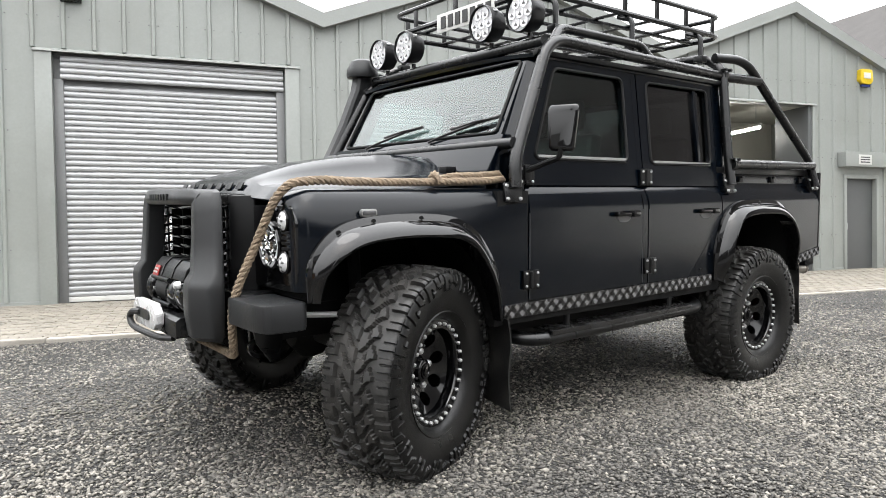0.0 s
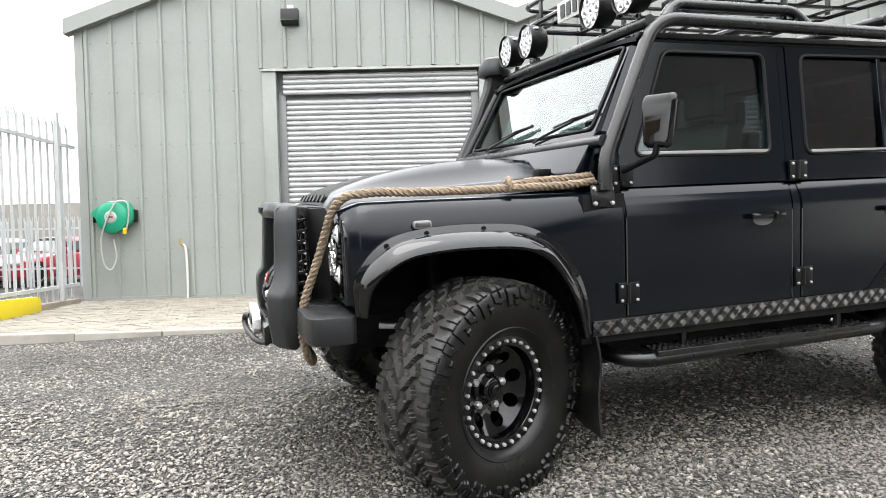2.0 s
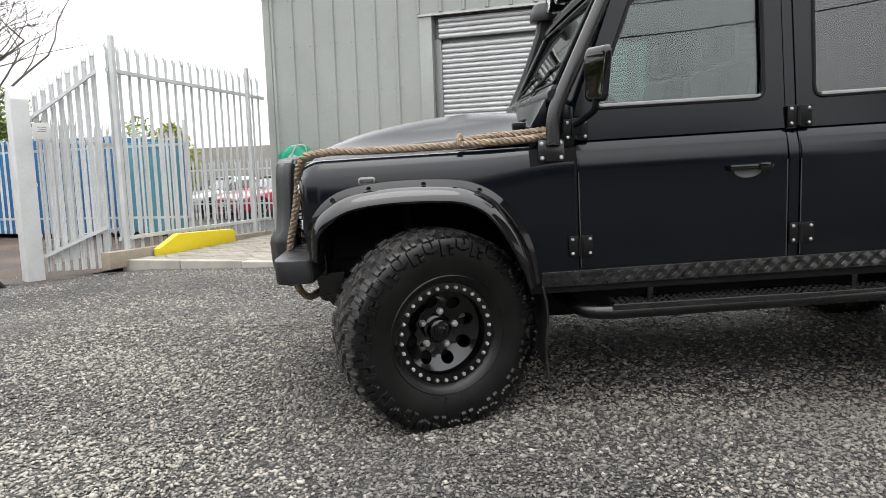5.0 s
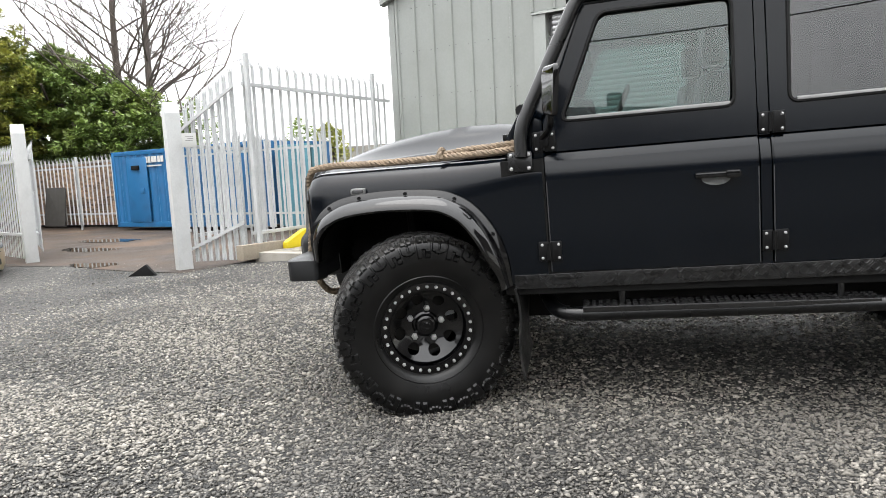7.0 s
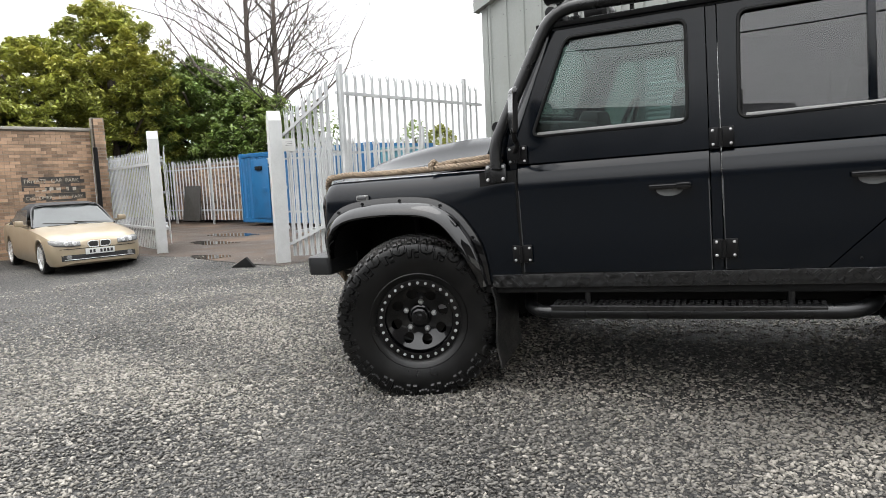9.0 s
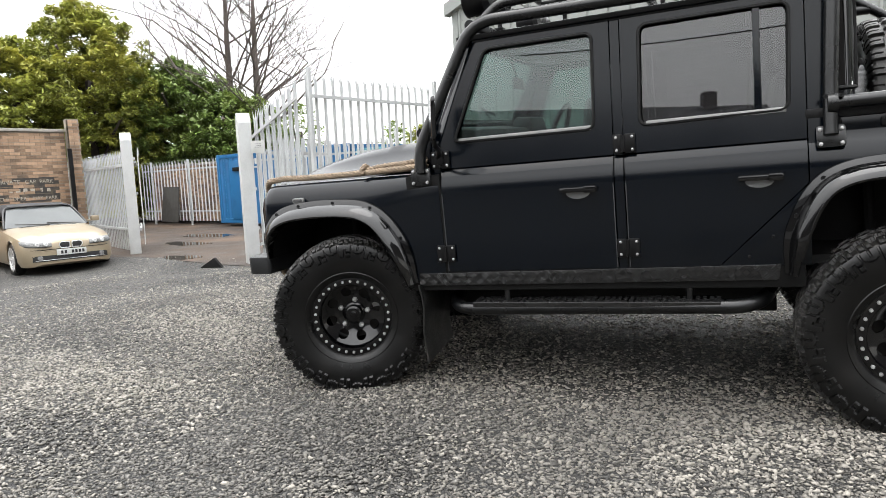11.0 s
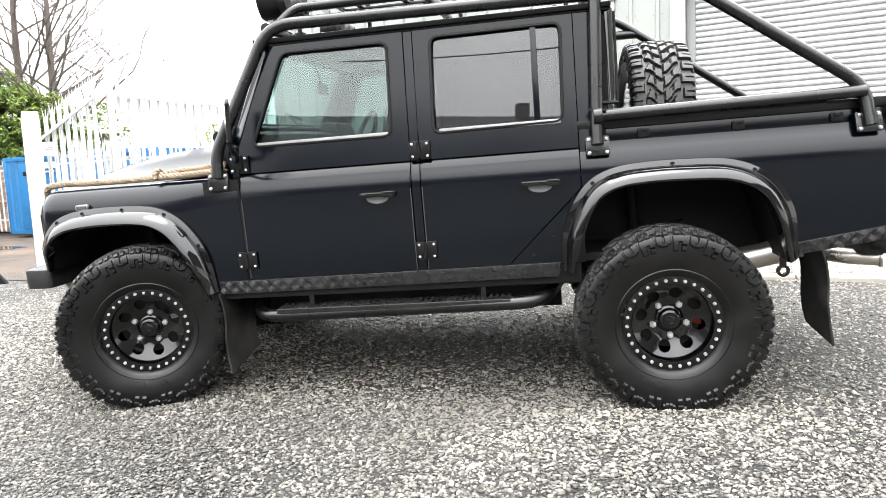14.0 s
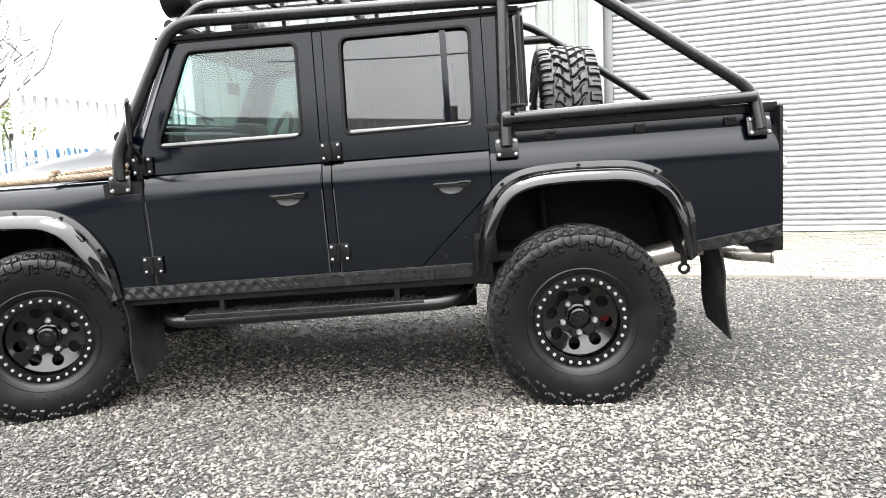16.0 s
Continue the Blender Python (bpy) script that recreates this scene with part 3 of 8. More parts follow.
def roller_door(name, x0, x1, label, hooded=True):
    zt = LINTEL
    rise = 3.36 if hooded else 3.70
    y = FY + 0.13
    root = empty(name, label, "roller door")
    root["kind"] = "structure"
    # slat with a rolled lath section
    bm = bmesh.new()
    prof = [(0.000, 0.0), (-0.016, 0.009), (-0.024, 0.026), (-0.025, 0.044), (-0.018, 0.062), (-0.006, 0.070), (0.006, 0.0735), (0.006, 0.083), (0.012, 0.083), (0.012, 0.0)]
    prism(bm, prof, 0, x0 + 0.13, x1 - 0.13)
    first = part("slat", bm, SLAT, root)
    first.location = (0, y, 0.19)
    k = 1
    while 0.19 + 0.084 * (k + 1) < rise:
        share("slat", first.data, root, pose(0, y, 0.19 + 0.084 * k))
        k += 1
    if hooded:
        bm = bmesh.new()
        prism(bm, prof, 0, x0 + 0.10, x1 - 0.02)
        hood = part("hood_slat", bm, SLAT, root)
        hood.location = (0, y - 0.07, 3.37)
        for j in range(1, 4):
            share("hood_slat", hood.data, root, pose(0, y - 0.07, 3.37 + 0.085 * j))
    bm = bmesh.new()
    box(bm, x0 + 0.12, x1 - 0.12, y - 0.03, y + 0.02, 0.115, 0.188, 0.006)
    part("bottom_rail", bm, WHITE_PLATE, root, "pale bottom rail")
    for a, b in ((x0, x0 + 0.13), (x1 - 0.13, x1)):
        bm = bmesh.new()
        box(bm, a, b, y - 0.05, y + 0.05, 0.10, rise + 0.01, 0.005)
        part("guide", bm, SHADOW_TRIM, root)
    bm = bmesh.new()
    box(bm, x0, x1, y - 0.02, y + 0.09, 3.69, zt, 0.004)
    part("head_plate", bm, SHADOW_TRIM, root)
    bm = bmesh.new()
    box(bm, x0, x1, y + 0.03, y + 0.05, 0.1, 3.7)
    part("backing", bm, SHADOW_TRIM, root)
    # pressed trim round the opening
    for a, b in ((x0 - 0.22, x0), (x1, x1 + 0.22)):
        bm = bmesh.new()
        box(bm, a, b, FY - 0.036, FY + 0.02, 0.10, zt, 0.004)
        part("jamb_trim", bm, CLAD, root)
    bm = bmesh.new()
    prism(bm, [(FY - 0.06, zt + 0.0), (FY - 0.055, zt + 0.02), (FY + 0.0, zt + 0.055), (FY + 0.06, zt + 0.055), (FY + 0.06, zt)], 0, x0 - 0.24, x1 + 0.24)
    part("head_trim", bm, CLAD_TRIM, root)
    return root


roller_door("door_1", *DOORS[0], "closed galvanised roller shutter door in the cladding wall")
roller_door("door_2", *DOORS[1], "wide closed galvanised roller shutter door in the cladding wall", False)


def open_doorway():
    x0, x1 = DOORS[2]
    root = empty("door_3", "open workshop doorway with a raised shutter", "doorway")
    root["kind"] = "structure"
    for a, b in ((x0 - 0.2, x0), (x1, x1 + 0.06)):
        bm = bmesh.new()
        box(bm, a, b, FY - 0.036, FY + 0.02, 0.05, LINTEL, 0.004)
        part("jamb_trim", bm, CLAD, root)
    bm = bmesh.new()
    prism(bm, [(FY - 0.06, LINTEL), (FY - 0.055, LINTEL + 0.02), (FY, LINTEL + 0.055), (FY + 0.06, LINTEL + 0.055), (FY + 0.06, LINTEL)], 0, x0 - 0.2, x1 + 0.12)
    part("head_trim", bm, CLAD_TRIM, root)
    bm = bmesh.new()
    box(bm, x1 - 0.10, x1, FY + 0.0, FY + 0.9, 0.05, LINTEL, 0.005)
    part("guide", bm, DOOR_GREY, root)
    # the workshop room behind
    for nm, d in (("wall_1", (8.8, 15.5, 11.2, 11.35, 0.02, 4.1)), ("wall_2", (15.35, 15.5, 7.9, 11.2, 0.02, 4.1)), ("wall_3", (8.75, 8.9, 7.9, 11.2, 0.02, 4.1))):
        bm = bmesh.new()
        box(bm, *d)
        tagged(part(nm, bm, INSIDE, smooth=False), "cream painted workshop wall", "wall", kind="structure")
    bm = bmesh.new()
    box(bm, 8.75, 15.5, 7.9, 11.35, 4.0, 4.1)
    tagged(part("ceiling", bm, INSIDE, smooth=False), "pale workshop ceiling", "ceiling", kind="structure")
    lamp = empty("fluorescent_lamp", "lit fluorescent batten under the workshop ceiling", "lamp", pose(12.09, 9.34, 3.41, 0, 0, 85))
    bm = bmesh.new()
    box(bm, -0.75, 0.75, -0.05, 0.05, 0.02, 0.09, 0.01)
    part("body", bm, WHITE_PLATE, lamp)
    bm = bmesh.new()
    tube(bm, [(-0.72, 0, -0.01), (0.72, 0, -0.01)], 0.035, 10)
    part("tube", bm, TUBE_LAMP, lamp, "glowing white tube")
    for sx in (-0.6, 0.6):
        bm = bmesh.new()
        tube(bm, [(sx, 0, 0.08), (sx, 0, 0.60)], 0.008, 6)
        part("hanger", bm, GALV, lamp)


open_doorway()


def personnel_door():
    x0, x1, zt = PDOOR
    root = empty("door_4", "closed dark grey steel personnel door in a canopied frame", "door")
    root["kind"] = "structure"
    bm = bmesh.new()
    box(bm, x0 + 0.08, x1 - 0.08, FY + 0.08, FY + 0.13, 0.05, zt - 0.08, 0.004)
    leaf = part("leaf", bm, DOOR_GREY, root)
    bm = bmesh.new()
    tube(bm, bent([(x0 + 0.15, FY + 0.07, 1.0), (x0 + 0.15, FY + 0.02, 1.0), (x0 + 0.15, FY + 0.02, 1.16), (x0 + 0.15, FY + 0.07, 1.16)], 0.02), 0.01, 8)
    part("handle", bm, CHROME, leaf, "bright door handle")
    for a, b in ((x0, x0 + 0.08), (x1 - 0.08, x1)):
        bm = bmesh.new()
        box(bm, a, b, FY - 0.04, FY + 0.15, 0.05, zt, 0.004)
        part("frame", bm, CLAD_TRIM, root)
    bm = bmesh.new()
    box(bm, x0 + 0.08, x1 - 0.08, FY - 0.04, FY + 0.15, zt - 0.08, zt, 0.004)
    part("frame", bm, CLAD_TRIM, root)
    bm = bmesh.new()
    box(bm, x0 - 0.17, x1 + 0.4, FY - 0.22, FY + 0.0, zt + 0.17, zt + 0.50, 0.01)
    part("canopy", bm, CLAD_TRIM, root)
    bm = bmesh.new()
    box(bm, x0 + 0.22, x0 + 0.62, FY - 0.228, FY - 0.221, zt + 0.22, zt + 0.44)
    sign = part("sign", bm, WHITE_PLATE, root, "small white notice")
    bm = bmesh.new()
    for j in range(3):
        box(bm, x0 + 0.27, x0 + 0.56, FY - 0.232, FY - 0.229, zt + 0.26 + 0.055 * j, zt + 0.285 + 0.055 * j)
    part("print_bar", bm, BLACK_INK, sign, smooth=False)


personnel_door()


def flood_light(x, z, yaw, size=1.0):
    root = empty("flood_light", "small dark flood lamp fixed to the cladding", "lamp", pose(x, FY, z, 0, 0, yaw) @ Matrix.Scale(size, 4), "flood lamps")
    bm = bmesh.new()
    prism(bm, [(-0.16, -0.08), (-0.03, -0.14), (-0.03, 0.10), (-0.12, 0.12)], 0, -0.14, 0.14, 0.008)
    part("housing", bm, TRIM, root)
    bm = bmesh.new()
    prism(bm, [(-0.165, -0.072), (-0.045, -0.145), (-0.04, -0.138), (-0.16, -0.064)], 0, -0.12, 0.12)
    part("lens", bm, GLASS_CLEAR, root)
    bm = bmesh.new()
    box(bm, -0.05, 0.05, -0.04, 0.0, 0.06, 0.20, 0.006)
    part("bracket", bm, WHITE_PLATE, root)


flood_light(-1.93, 4.60, 0)
flood_light(10.84, 4.38, 0, 0.45)


def alarm_box():
    root = empty("alarm_box", "yellow alarm sounder box on the gable", "alarm", pose(14.10, FY, 4.47) @ Matrix.Scale(0.88, 4))
    bm = bmesh.new()
    prism(bm, rounded([(-0.23, -0.1), (-0.14, -0.19), (0.14, -0.19), (0.23, -0.1), (0.20, 0.19), (-0.20, 0.19)], 0.04), 1, -0.12, 0.0, 0.01)
    part("case", bm, ALARM, root)
    bm = bmesh.new()
    box(bm, -0.12, 0.12, -0.13, -0.121, -0.05, 0.10, 0.003)
    part("badge", bm, WHITE_PLATE, root)
    bm = bmesh.new()
    box(bm, -0.14, 0.14, -0.10, -0.01, -0.26, -0.20, 0.01)
    part("lamp", bm, surface("blue_strobe", (0.02, 0.03, 0.12), 0.2), root, "dark blue strobe lamp")


alarm_box()


def hose_reel():
    root = empty("hose_reel", "green plastic retracting hose reel with a pale loose hose", "hose reel", pose(-4.84, FY - 0.03, 1.44))
    bm = bmesh.new()
    lathe(bm, [(0.10, -0.22), (0.20, -0.215), (0.25, -0.18), (0.265, -0.12), (0.25, -0.05), (0.2, -0.02), (0.1, -0.015)], "y", 28)
    part("drum", bm, GREEN, root)
    bm = bmesh.new()
    prism(bm, rounded([(-0.36, 0.08), (-0.10, 0.24), (0.24, 0.25), (0.32, 0.12), (0.33, -0.06), (0.10, -0.22), (-0.1, -0.2)], 0.06), 1, -0.165, -0.05, 0.015)
    part("shroud", bm, GREEN, root)
    bm = bmesh.new()
    lathe(bm, [(0.001, -0.245), (0.075, -0.24), (0.10, -0.22)], "y", 20)
    hub = part("hub", bm, surface("grey_hub", (0.30, 0.33, 0.31), 0.5), root)
    bm = bmesh.new()
    box(bm, -0.05, 0.05, -0.249, -0.242, -0.012, 0.014)
    part("badge", bm, RED, hub)
    bm = bmesh.new()
    tube(bm, smooth_path([(0.02, -0.25, 0.24), (0.26, -0.24, 0.24), (0.28, -0.2, 0.05), (0.22, -0.16, -0.2)]), 0.013, 8)
    tube(bm, smooth_path([(0.1, -0.26, 0.24), (-0.02, -0.27, 0.0), (-0.16, -0.22, -0.35), (-0.15, -0.16, -0.75), (-0.05, -0.12, -0.83), (0.02, -0.1, -0.62), (-0.02, -0.1, -0.35)]), 0.013, 8)
    part("hose", bm, HOSE, root, "pale looping hose")
    bm = bmesh.new()
    lathe(bm, [(0.001, -0.06), (0.03, -0.05), (0.03, 0.03), (0.015, 0.05)], "z", 10, (0.2, -0.18, -0.22))
    part("nozzle", bm, ALARM, root, "yellow hose end")
    for sx in (-0.3, 0.3):
        bm = bmesh.new()
        box(bm, sx - 0.04, sx + 0.04, -0.10, 0.02, -0.08, 0.12, 0.01)
        part("bracket", bm, TRIM, root)


hose_reel()


def water_pipe():
    root = empty("standpipe", "white water pipe with a brass tap on the wall", "pipe", pose(-3.76, FY - 0.05, 0.1))
    bm = bmesh.new()
    tube(bm, smooth_path([(0.03, 0, 0.0), (0.035, 0, 0.4), (0.02, 0, 0.8), (-0.02, 0, 0.88)]), 0.020, 10)
    part("pipe", bm, WHITE_PLATE, root)
    bm = bmesh.new()
    tube(bm, [(-0.02, 0.0, 0.86), (-0.06, -0.03, 0.90), (-0.06, -0.03, 0.97)], 0.016, 8)
    part("tap", bm, surface("brass", (0.45, 0.30, 0.10), 0.35, 0.8), root, "brass tap")


water_pipe()
settle(EARLIER)

# ------------------------------------------------------------------ boundary: palisade fences and gates
def pale_mesh(h, w=0.066):
    """A W-section steel pale with a split, splayed head."""
    bm = bmesh.new()
    sec = [(-w / 2, 0.0), (-w / 4, -0.014), (0, -0.004), (w / 4, -0.014), (w / 2, 0.0), (w / 4, -0.010), (0, 0.0), (-w / 4, -0.010)]
    n = len(sec)
    a = [bm.verts.new((x, y, 0.0)) for x, y in sec]
    b = [bm.verts.new((x, y, h - 0.16)) for x, y in sec]
    for i in range(n):
        bm.faces.new((a[i], a[(i + 1) % n], b[(i + 1) % n], b[i]))
    for dx, lean, tip in ((-w / 3, -0.028, -0.05), (0.0, 0.0, -0.10), (w / 3, 0.028, -0.05)):
        r = w / 6
        base = [bm.verts.new((dx + sx * r, -0.006 + sy * 0.006, h - 0.162)) for sx, sy in ((-1, -1), (1, -1), (1, 1), (-1, 1))]
        p = bm.verts.new((dx + lean, tip * 0.35, h))
        for i in range(4):
            bm.faces.new((base[i], base[(i + 1) % 4], p))
    bmesh.ops.recalc_face_normals(bm, faces=bm.faces)
    me = bpy.data.meshes.new("pale")
    bm.to_mesh(me)
    bm.free()
    me.materials.append(GALV)
    return me


def palisade(label, p0, p1, count, h0, h1=None, z0=0.06, rails=(0.38, -0.33), posts=(), post_h=None, fall=0.0):
    """A run of pales on two rails from p0 to p1; the heads may rake from h0 to h1."""
    h1 = h0 if h1 is None else h1
    p0, p1 = Vector(p0), Vector(p1)
    d = (p1 - p0)
    yaw = math.degrees(math.atan2(d.y, d.x))
    root = empty("palisade_fence", label, "fence", pose(p0.x, p0.y, 0, 0, 0, yaw), "palisade fencing")
    length = d.length
    meshes = {}
    for i in range(count):
        t = (i + 0.5) / count
        h = round(h0 + (h1 - h0) * t, 2)
        if h not in meshes:
            meshes[h] = pale_mesh(h - z0)
        share("pale", meshes[h], root, pose(length * t, -0.03, z0, 0, 0, 3 * math.sin(i * 12.9)))
    for k, rz in enumerate(rails):
        bm = bmesh.new()
        za, zb = (rz, rz - fall) if rz > 0 else (h0 + rz, h1 + rz)
        prism(bm, [(0, za - 0.025), (length, zb - 0.025), (length, zb + 0.025), (0, za + 0.025)], 1, 0.0, 0.045)
        part("rail", bm, GALV, root)
    for t in posts:
        bm = bmesh.new()
        hp = (h0 + (h1 - h0) * t) if post_h is None else post_h
        prism(bm, rounded([(length * t - 0.032, 0.048), (length * t + 0.032, 0.048), (length * t + 0.032, 0.112), (length * t - 0.032, 0.112)], 0.008, 2), 2, -0.25, hp)
        part("post", bm, GALV, root)
    return root


FENCE_C, FENCE_B, POST_R, POST_L = (-5.54, 3.79), (-5.47, 7.58), (-6.38, 3.19), (-10.56, 3.32)
palisade("galvanised palisade fence with splayed spiked heads beside the workshop", FENCE_B, FENCE_C, 20, 3.00, 3.02, 0.16, rails=(0.38, -0.43), posts=(0.16, 0.985), post_h=3.03)
palisade("galvanised palisade panel raking down to the gate post", (FENCE_C[0] - 0.04, FENCE_C[1] - 0.1), (POST_R[0] + 0.1, POST_R[1] + 0.1), 8, 2.96, 2.37, 0.0, rails=(0.56, -0.40), fall=0.36)
palisade("opened galvanised palisade gate leaf behind the gate post", (POST_R[0] + 0.05, POST_R[1] + 0.22), (-6.95, 5.6), 12, 2.05, None, 0.08)
palisade("galvanised palisade fence running back from the gate", (POST_L[0] - 0.15, POST_L[1] + 0.06), (-14.6, 4.18), 30, 2.05, None, -0.08, posts=(0.99,))
palisade("galvanised palisade fence running back beyond the brick wall", (-14.65, 4.2), (-18.6, 4.95), 30, 2.05, None, 0.05, posts=(0.5, 0.99))
palisade("weathered palisade fence across the back of the lane", (-21.2, 9.2), (-16.05, 9.35), 26, 2.15, None, 0.05, posts=(0.1, 0.55))
palisade("lower galvanised palisade fence in front of the containers", (-13.1, 8.45), (-7.7, 8.3), 32, 2.2, None, 0.05, posts=(0.35, 0.99), post_h=2.35)
palisade("far galvanised palisade fence behind the parked cars", (-16.0, 15.2), (-5.7, 14.2), 64, 1.75, None, -0.1)


def gate_post(x, y, h, yaw):
    root = empty("gate_post", "stout pale painted square gate post with a chamfered head", "post", pose(x, y, 0, 0, 0, yaw), "gate posts")
    bm = bmesh.new()
    w = 0.105
    prism(bm, [(-w, -0.3), (w, -0.3), (w, h - 0.16), (0.03, h), (-0.03, h), (-w, h - 0.16)], 1, -w, w, 0.01)
    part("post", bm, POST_WHITE, root)
    for z in (0.45, 1.1, h - 0.55):
        bm = bmesh.new()
        box(bm, -0.02, 0.02, w - 0.002, w + 0.04, z, z + 0.05, 0.006)
        part("hinge", bm, GALV, root)
    return root


gate_post(*POST_R, 2.36, -25)
gate_post(*POST_L, 2.36, -25)


def gate_leaf():
    root = palisade("open galvanised gate leaf folded back behind the gate post", (POST_L[0] + 0.03, POST_L[1] + 0.16), (POST_L[0] - 2.19, POST_L[1] + 1.33), 14, 2.1, None, 0.06)
    root.name = "gate_leaf"


gate_leaf()


def fence_sign():
    root = empty("gate_sign", "small white warning notice tied to the palisade", "sign", look((-6.10, 3.22, 1.80), (0, 0, 1.3)) @ pose(0, 0, 0))
    bm = bmesh.new()
    box(bm, -0.10, 0.10, -0.10, 0.10, -0.075, -0.07, 0.001)
    plate = part("plate", bm, WHITE_PLATE, root)
    bm = bmesh.new()
    for k in range(3):
        box(bm, -0.06, 0.05 - 0.03 * (k % 2), -0.006 + 0.026 * k, -0.001 + 0.026 * k, -0.0765, -0.0752)
    part("print_bar", bm, BLACK_INK, plate, smooth=False)


fence_sign()


def fence_foot():
    bm = bmesh.new()
    prism(bm, [(3.40, 0.02), (7.45, 0.02), (7.45, 0.16), (3.40, 0.24)], 0, -5.50, -5.36, 0.008)
    tagged(part("timber_edge", bm, TIMBER), "weathered timber edging beam under the fence", "beam")
    bm = bmesh.new()
    prism(bm, [(4.20, 0.04), (6.08, 0.04), (6.08, 0.28), (6.00, 0.32), (4.64, 0.37), (4.20, 0.20)], 0, -5.34, -5.24, 0.02)
    ob = tagged(part("plastic_barrier", bm, YELLOW), "yellow plastic barrier lying along the foot of the fence", "barrier")


fence_foot()


def container(x0, x1, y0, y1, h, mat, label):
    root = empty("shipping_container", label, "container", None, "containers")
    bm = bmesh.new()
    pts = []
    x = x0 + 0.08
    k = 0
    cols = []
    while x < x1 - 0.08:
        dep = (0.0, 0.0, 0.035, 0.035)[k % 4]
        cols.append([(x, y0 + dep, 0.12), (x, y0 + dep, h - 0.1)])
        x += (0.07, 0.04, 0.07, 0.04)[k % 4] * 1.4
        k += 1
    sheet(bm, cols, 0.01)
    part("side_panel", bm, mat, root, smooth=False)
    bm = bmesh.new()
    box(bm, x0, x1, y0 + 0.05, y1, 0.05, h - 0.02)
    part("body", bm, mat, root, smooth=False)
    for d in ((x0, x0 + 0.10, y0 - 0.02, y0 + 0.1, 0.0, h), (x1 - 0.10, x1, y0 - 0.02, y0 + 0.1, 0.0, h), (x0 + 0.1, x1 - 0.1, y0 - 0.02, y0 + 0.1, h - 0.12, h), (x0 + 0.1, x1 - 0.1, y0 - 0.02, y0 + 0.1, 0.0, 0.14)):
        bm = bmesh.new()
        box(bm, *d, 0.01)
        part("frame_rail", bm, mat, root)
    return root


blue = container(-16.15, -10.1, 9.05, 11.5, 2.16, CONTAINER, "blue painted steel container with a door and name board")
bm = bmesh.new()
box(bm, -15.45, -14.6, 9.00, 9.03, 0.15, 1.95, 0.006)
cdoor = part("door", bm, CONTAINER, blue)
bm = bmesh.new()
box(bm, -14.9, -14.75, 8.97, 9.00, 0.95, 1.1, 0.006)
part("lock_box", bm, CONTAINER, cdoor)
bm = bmesh.new()
box(bm, -15.2, -14.9, 8.94, 9.00, 1.62, 1.74, 0.008)
part("vent", bm, DARK, blue)
bm = bmesh.new()
for k, w in enumerate((0.11, 0.09, 0.11, 0.08, 0.1, 0.1)):
    box(bm, -14.65 + 0.13 * k, -14.65 + 0.13 * k + w, 9.01, 9.025, 1.80, 1.97)
box(bm, -14.6, -14.0, 9.01, 9.025, 1.69, 1.73)
part("name_bar", bm, WHITE_PLATE, blue, "white name lettering as plain bars", smooth=False)
container(-9.95, -8.9, 9.2, 9.8, 2.0, TEAL, "teal painted steel container beside the blue one")


def leaning_board():
    bm = bmesh.new()
    prism(bm, rounded([(-0.55, 0.0), (0.55, 0.0), (0.55, 1.22), (-0.45, 1.22)], 0.05), 1, -0.02, 0.02, 0.005)
    ob = part("leaning_board", bm, surface("dark_ply_board", (0.035, 0.033, 0.03), 0.7))
    ob.matrix_basis = pose(-19.3, 9.06, 0.02, -6, 0, 0)
    tagged(ob, "dark weathered board leaning on the back fence", "board")


leaning_board()


def brick_wall(name, label, origin, yaw, length, height, near=0, seed=3, coping=True):
    """A wall of single bricks in stretcher bond on a mortar core."""
    rnd = random.Random(seed)
    root = empty(name, label, "wall", pose(*origin, 0, 0, yaw))
    root["kind"] = "structure"
    bm = bmesh.new()
    box(bm, 0, length, 0.012, 0.22, 0, height)
    part("mortar", bm, MORTAR, root, smooth=False)
    bm = bmesh.new()
    box(bm, 0, 0.215, 0, 0.10, 0, 0.065)
    unit = bpy.data.meshes.new("brick")
    bmesh.ops.recalc_face_normals(bm, faces=bm.faces)
    bm.to_mesh(unit)
    bm.free()
    unit.materials.append(BRICK)
    verts, faces = [], []
    made = 0
    rows = int(height / 0.075)
    for r in range(rows):
        off = 0.1125 * (r % 2)
        k = -1
        while True:
            x0 = k * 0.225 + off
            k += 1
            if x0 >= length:
                break
            a, b = max(0.0, x0), min(length, x0 + 0.215)
            if b - a < 0.04:
                continue
            z = r * 0.075 + 0.005
            dy = rnd.uniform(-0.004, 0.003)
            if b - a > 0.21 and made < near and r >= rows * 0.35:
                share("brick", unit, root, pose(a, dy, z))
                made += 1
                continue
            i = len(verts)
            verts += [(x, y, zz) for x in (a, b) for y in (dy, 0.1) for zz in (z, z + 0.065)]
            faces += [tuple(i + j for j in f) for f in ((0, 1, 3, 2), (4, 6, 7, 5), (0, 4, 5, 1), (2, 3, 7, 6), (0, 2, 6, 4), (1, 5, 7, 3))]
    me = bpy.data.meshes.new("brickwork")
    me.from_pydata(verts, [], faces)
    me.materials.append(BRICK)
    rest = share("brickwork", me, root, Matrix())
    rest["kind"] = "stuff"
    if coping:
        bm = bmesh.new()
        box(bm, -0.05, length + 0.05, -0.05, 0.28, height, height + 0.07, 0.012)
        part("coping", bm, KERB, root, "cream painted board coping")
    return root


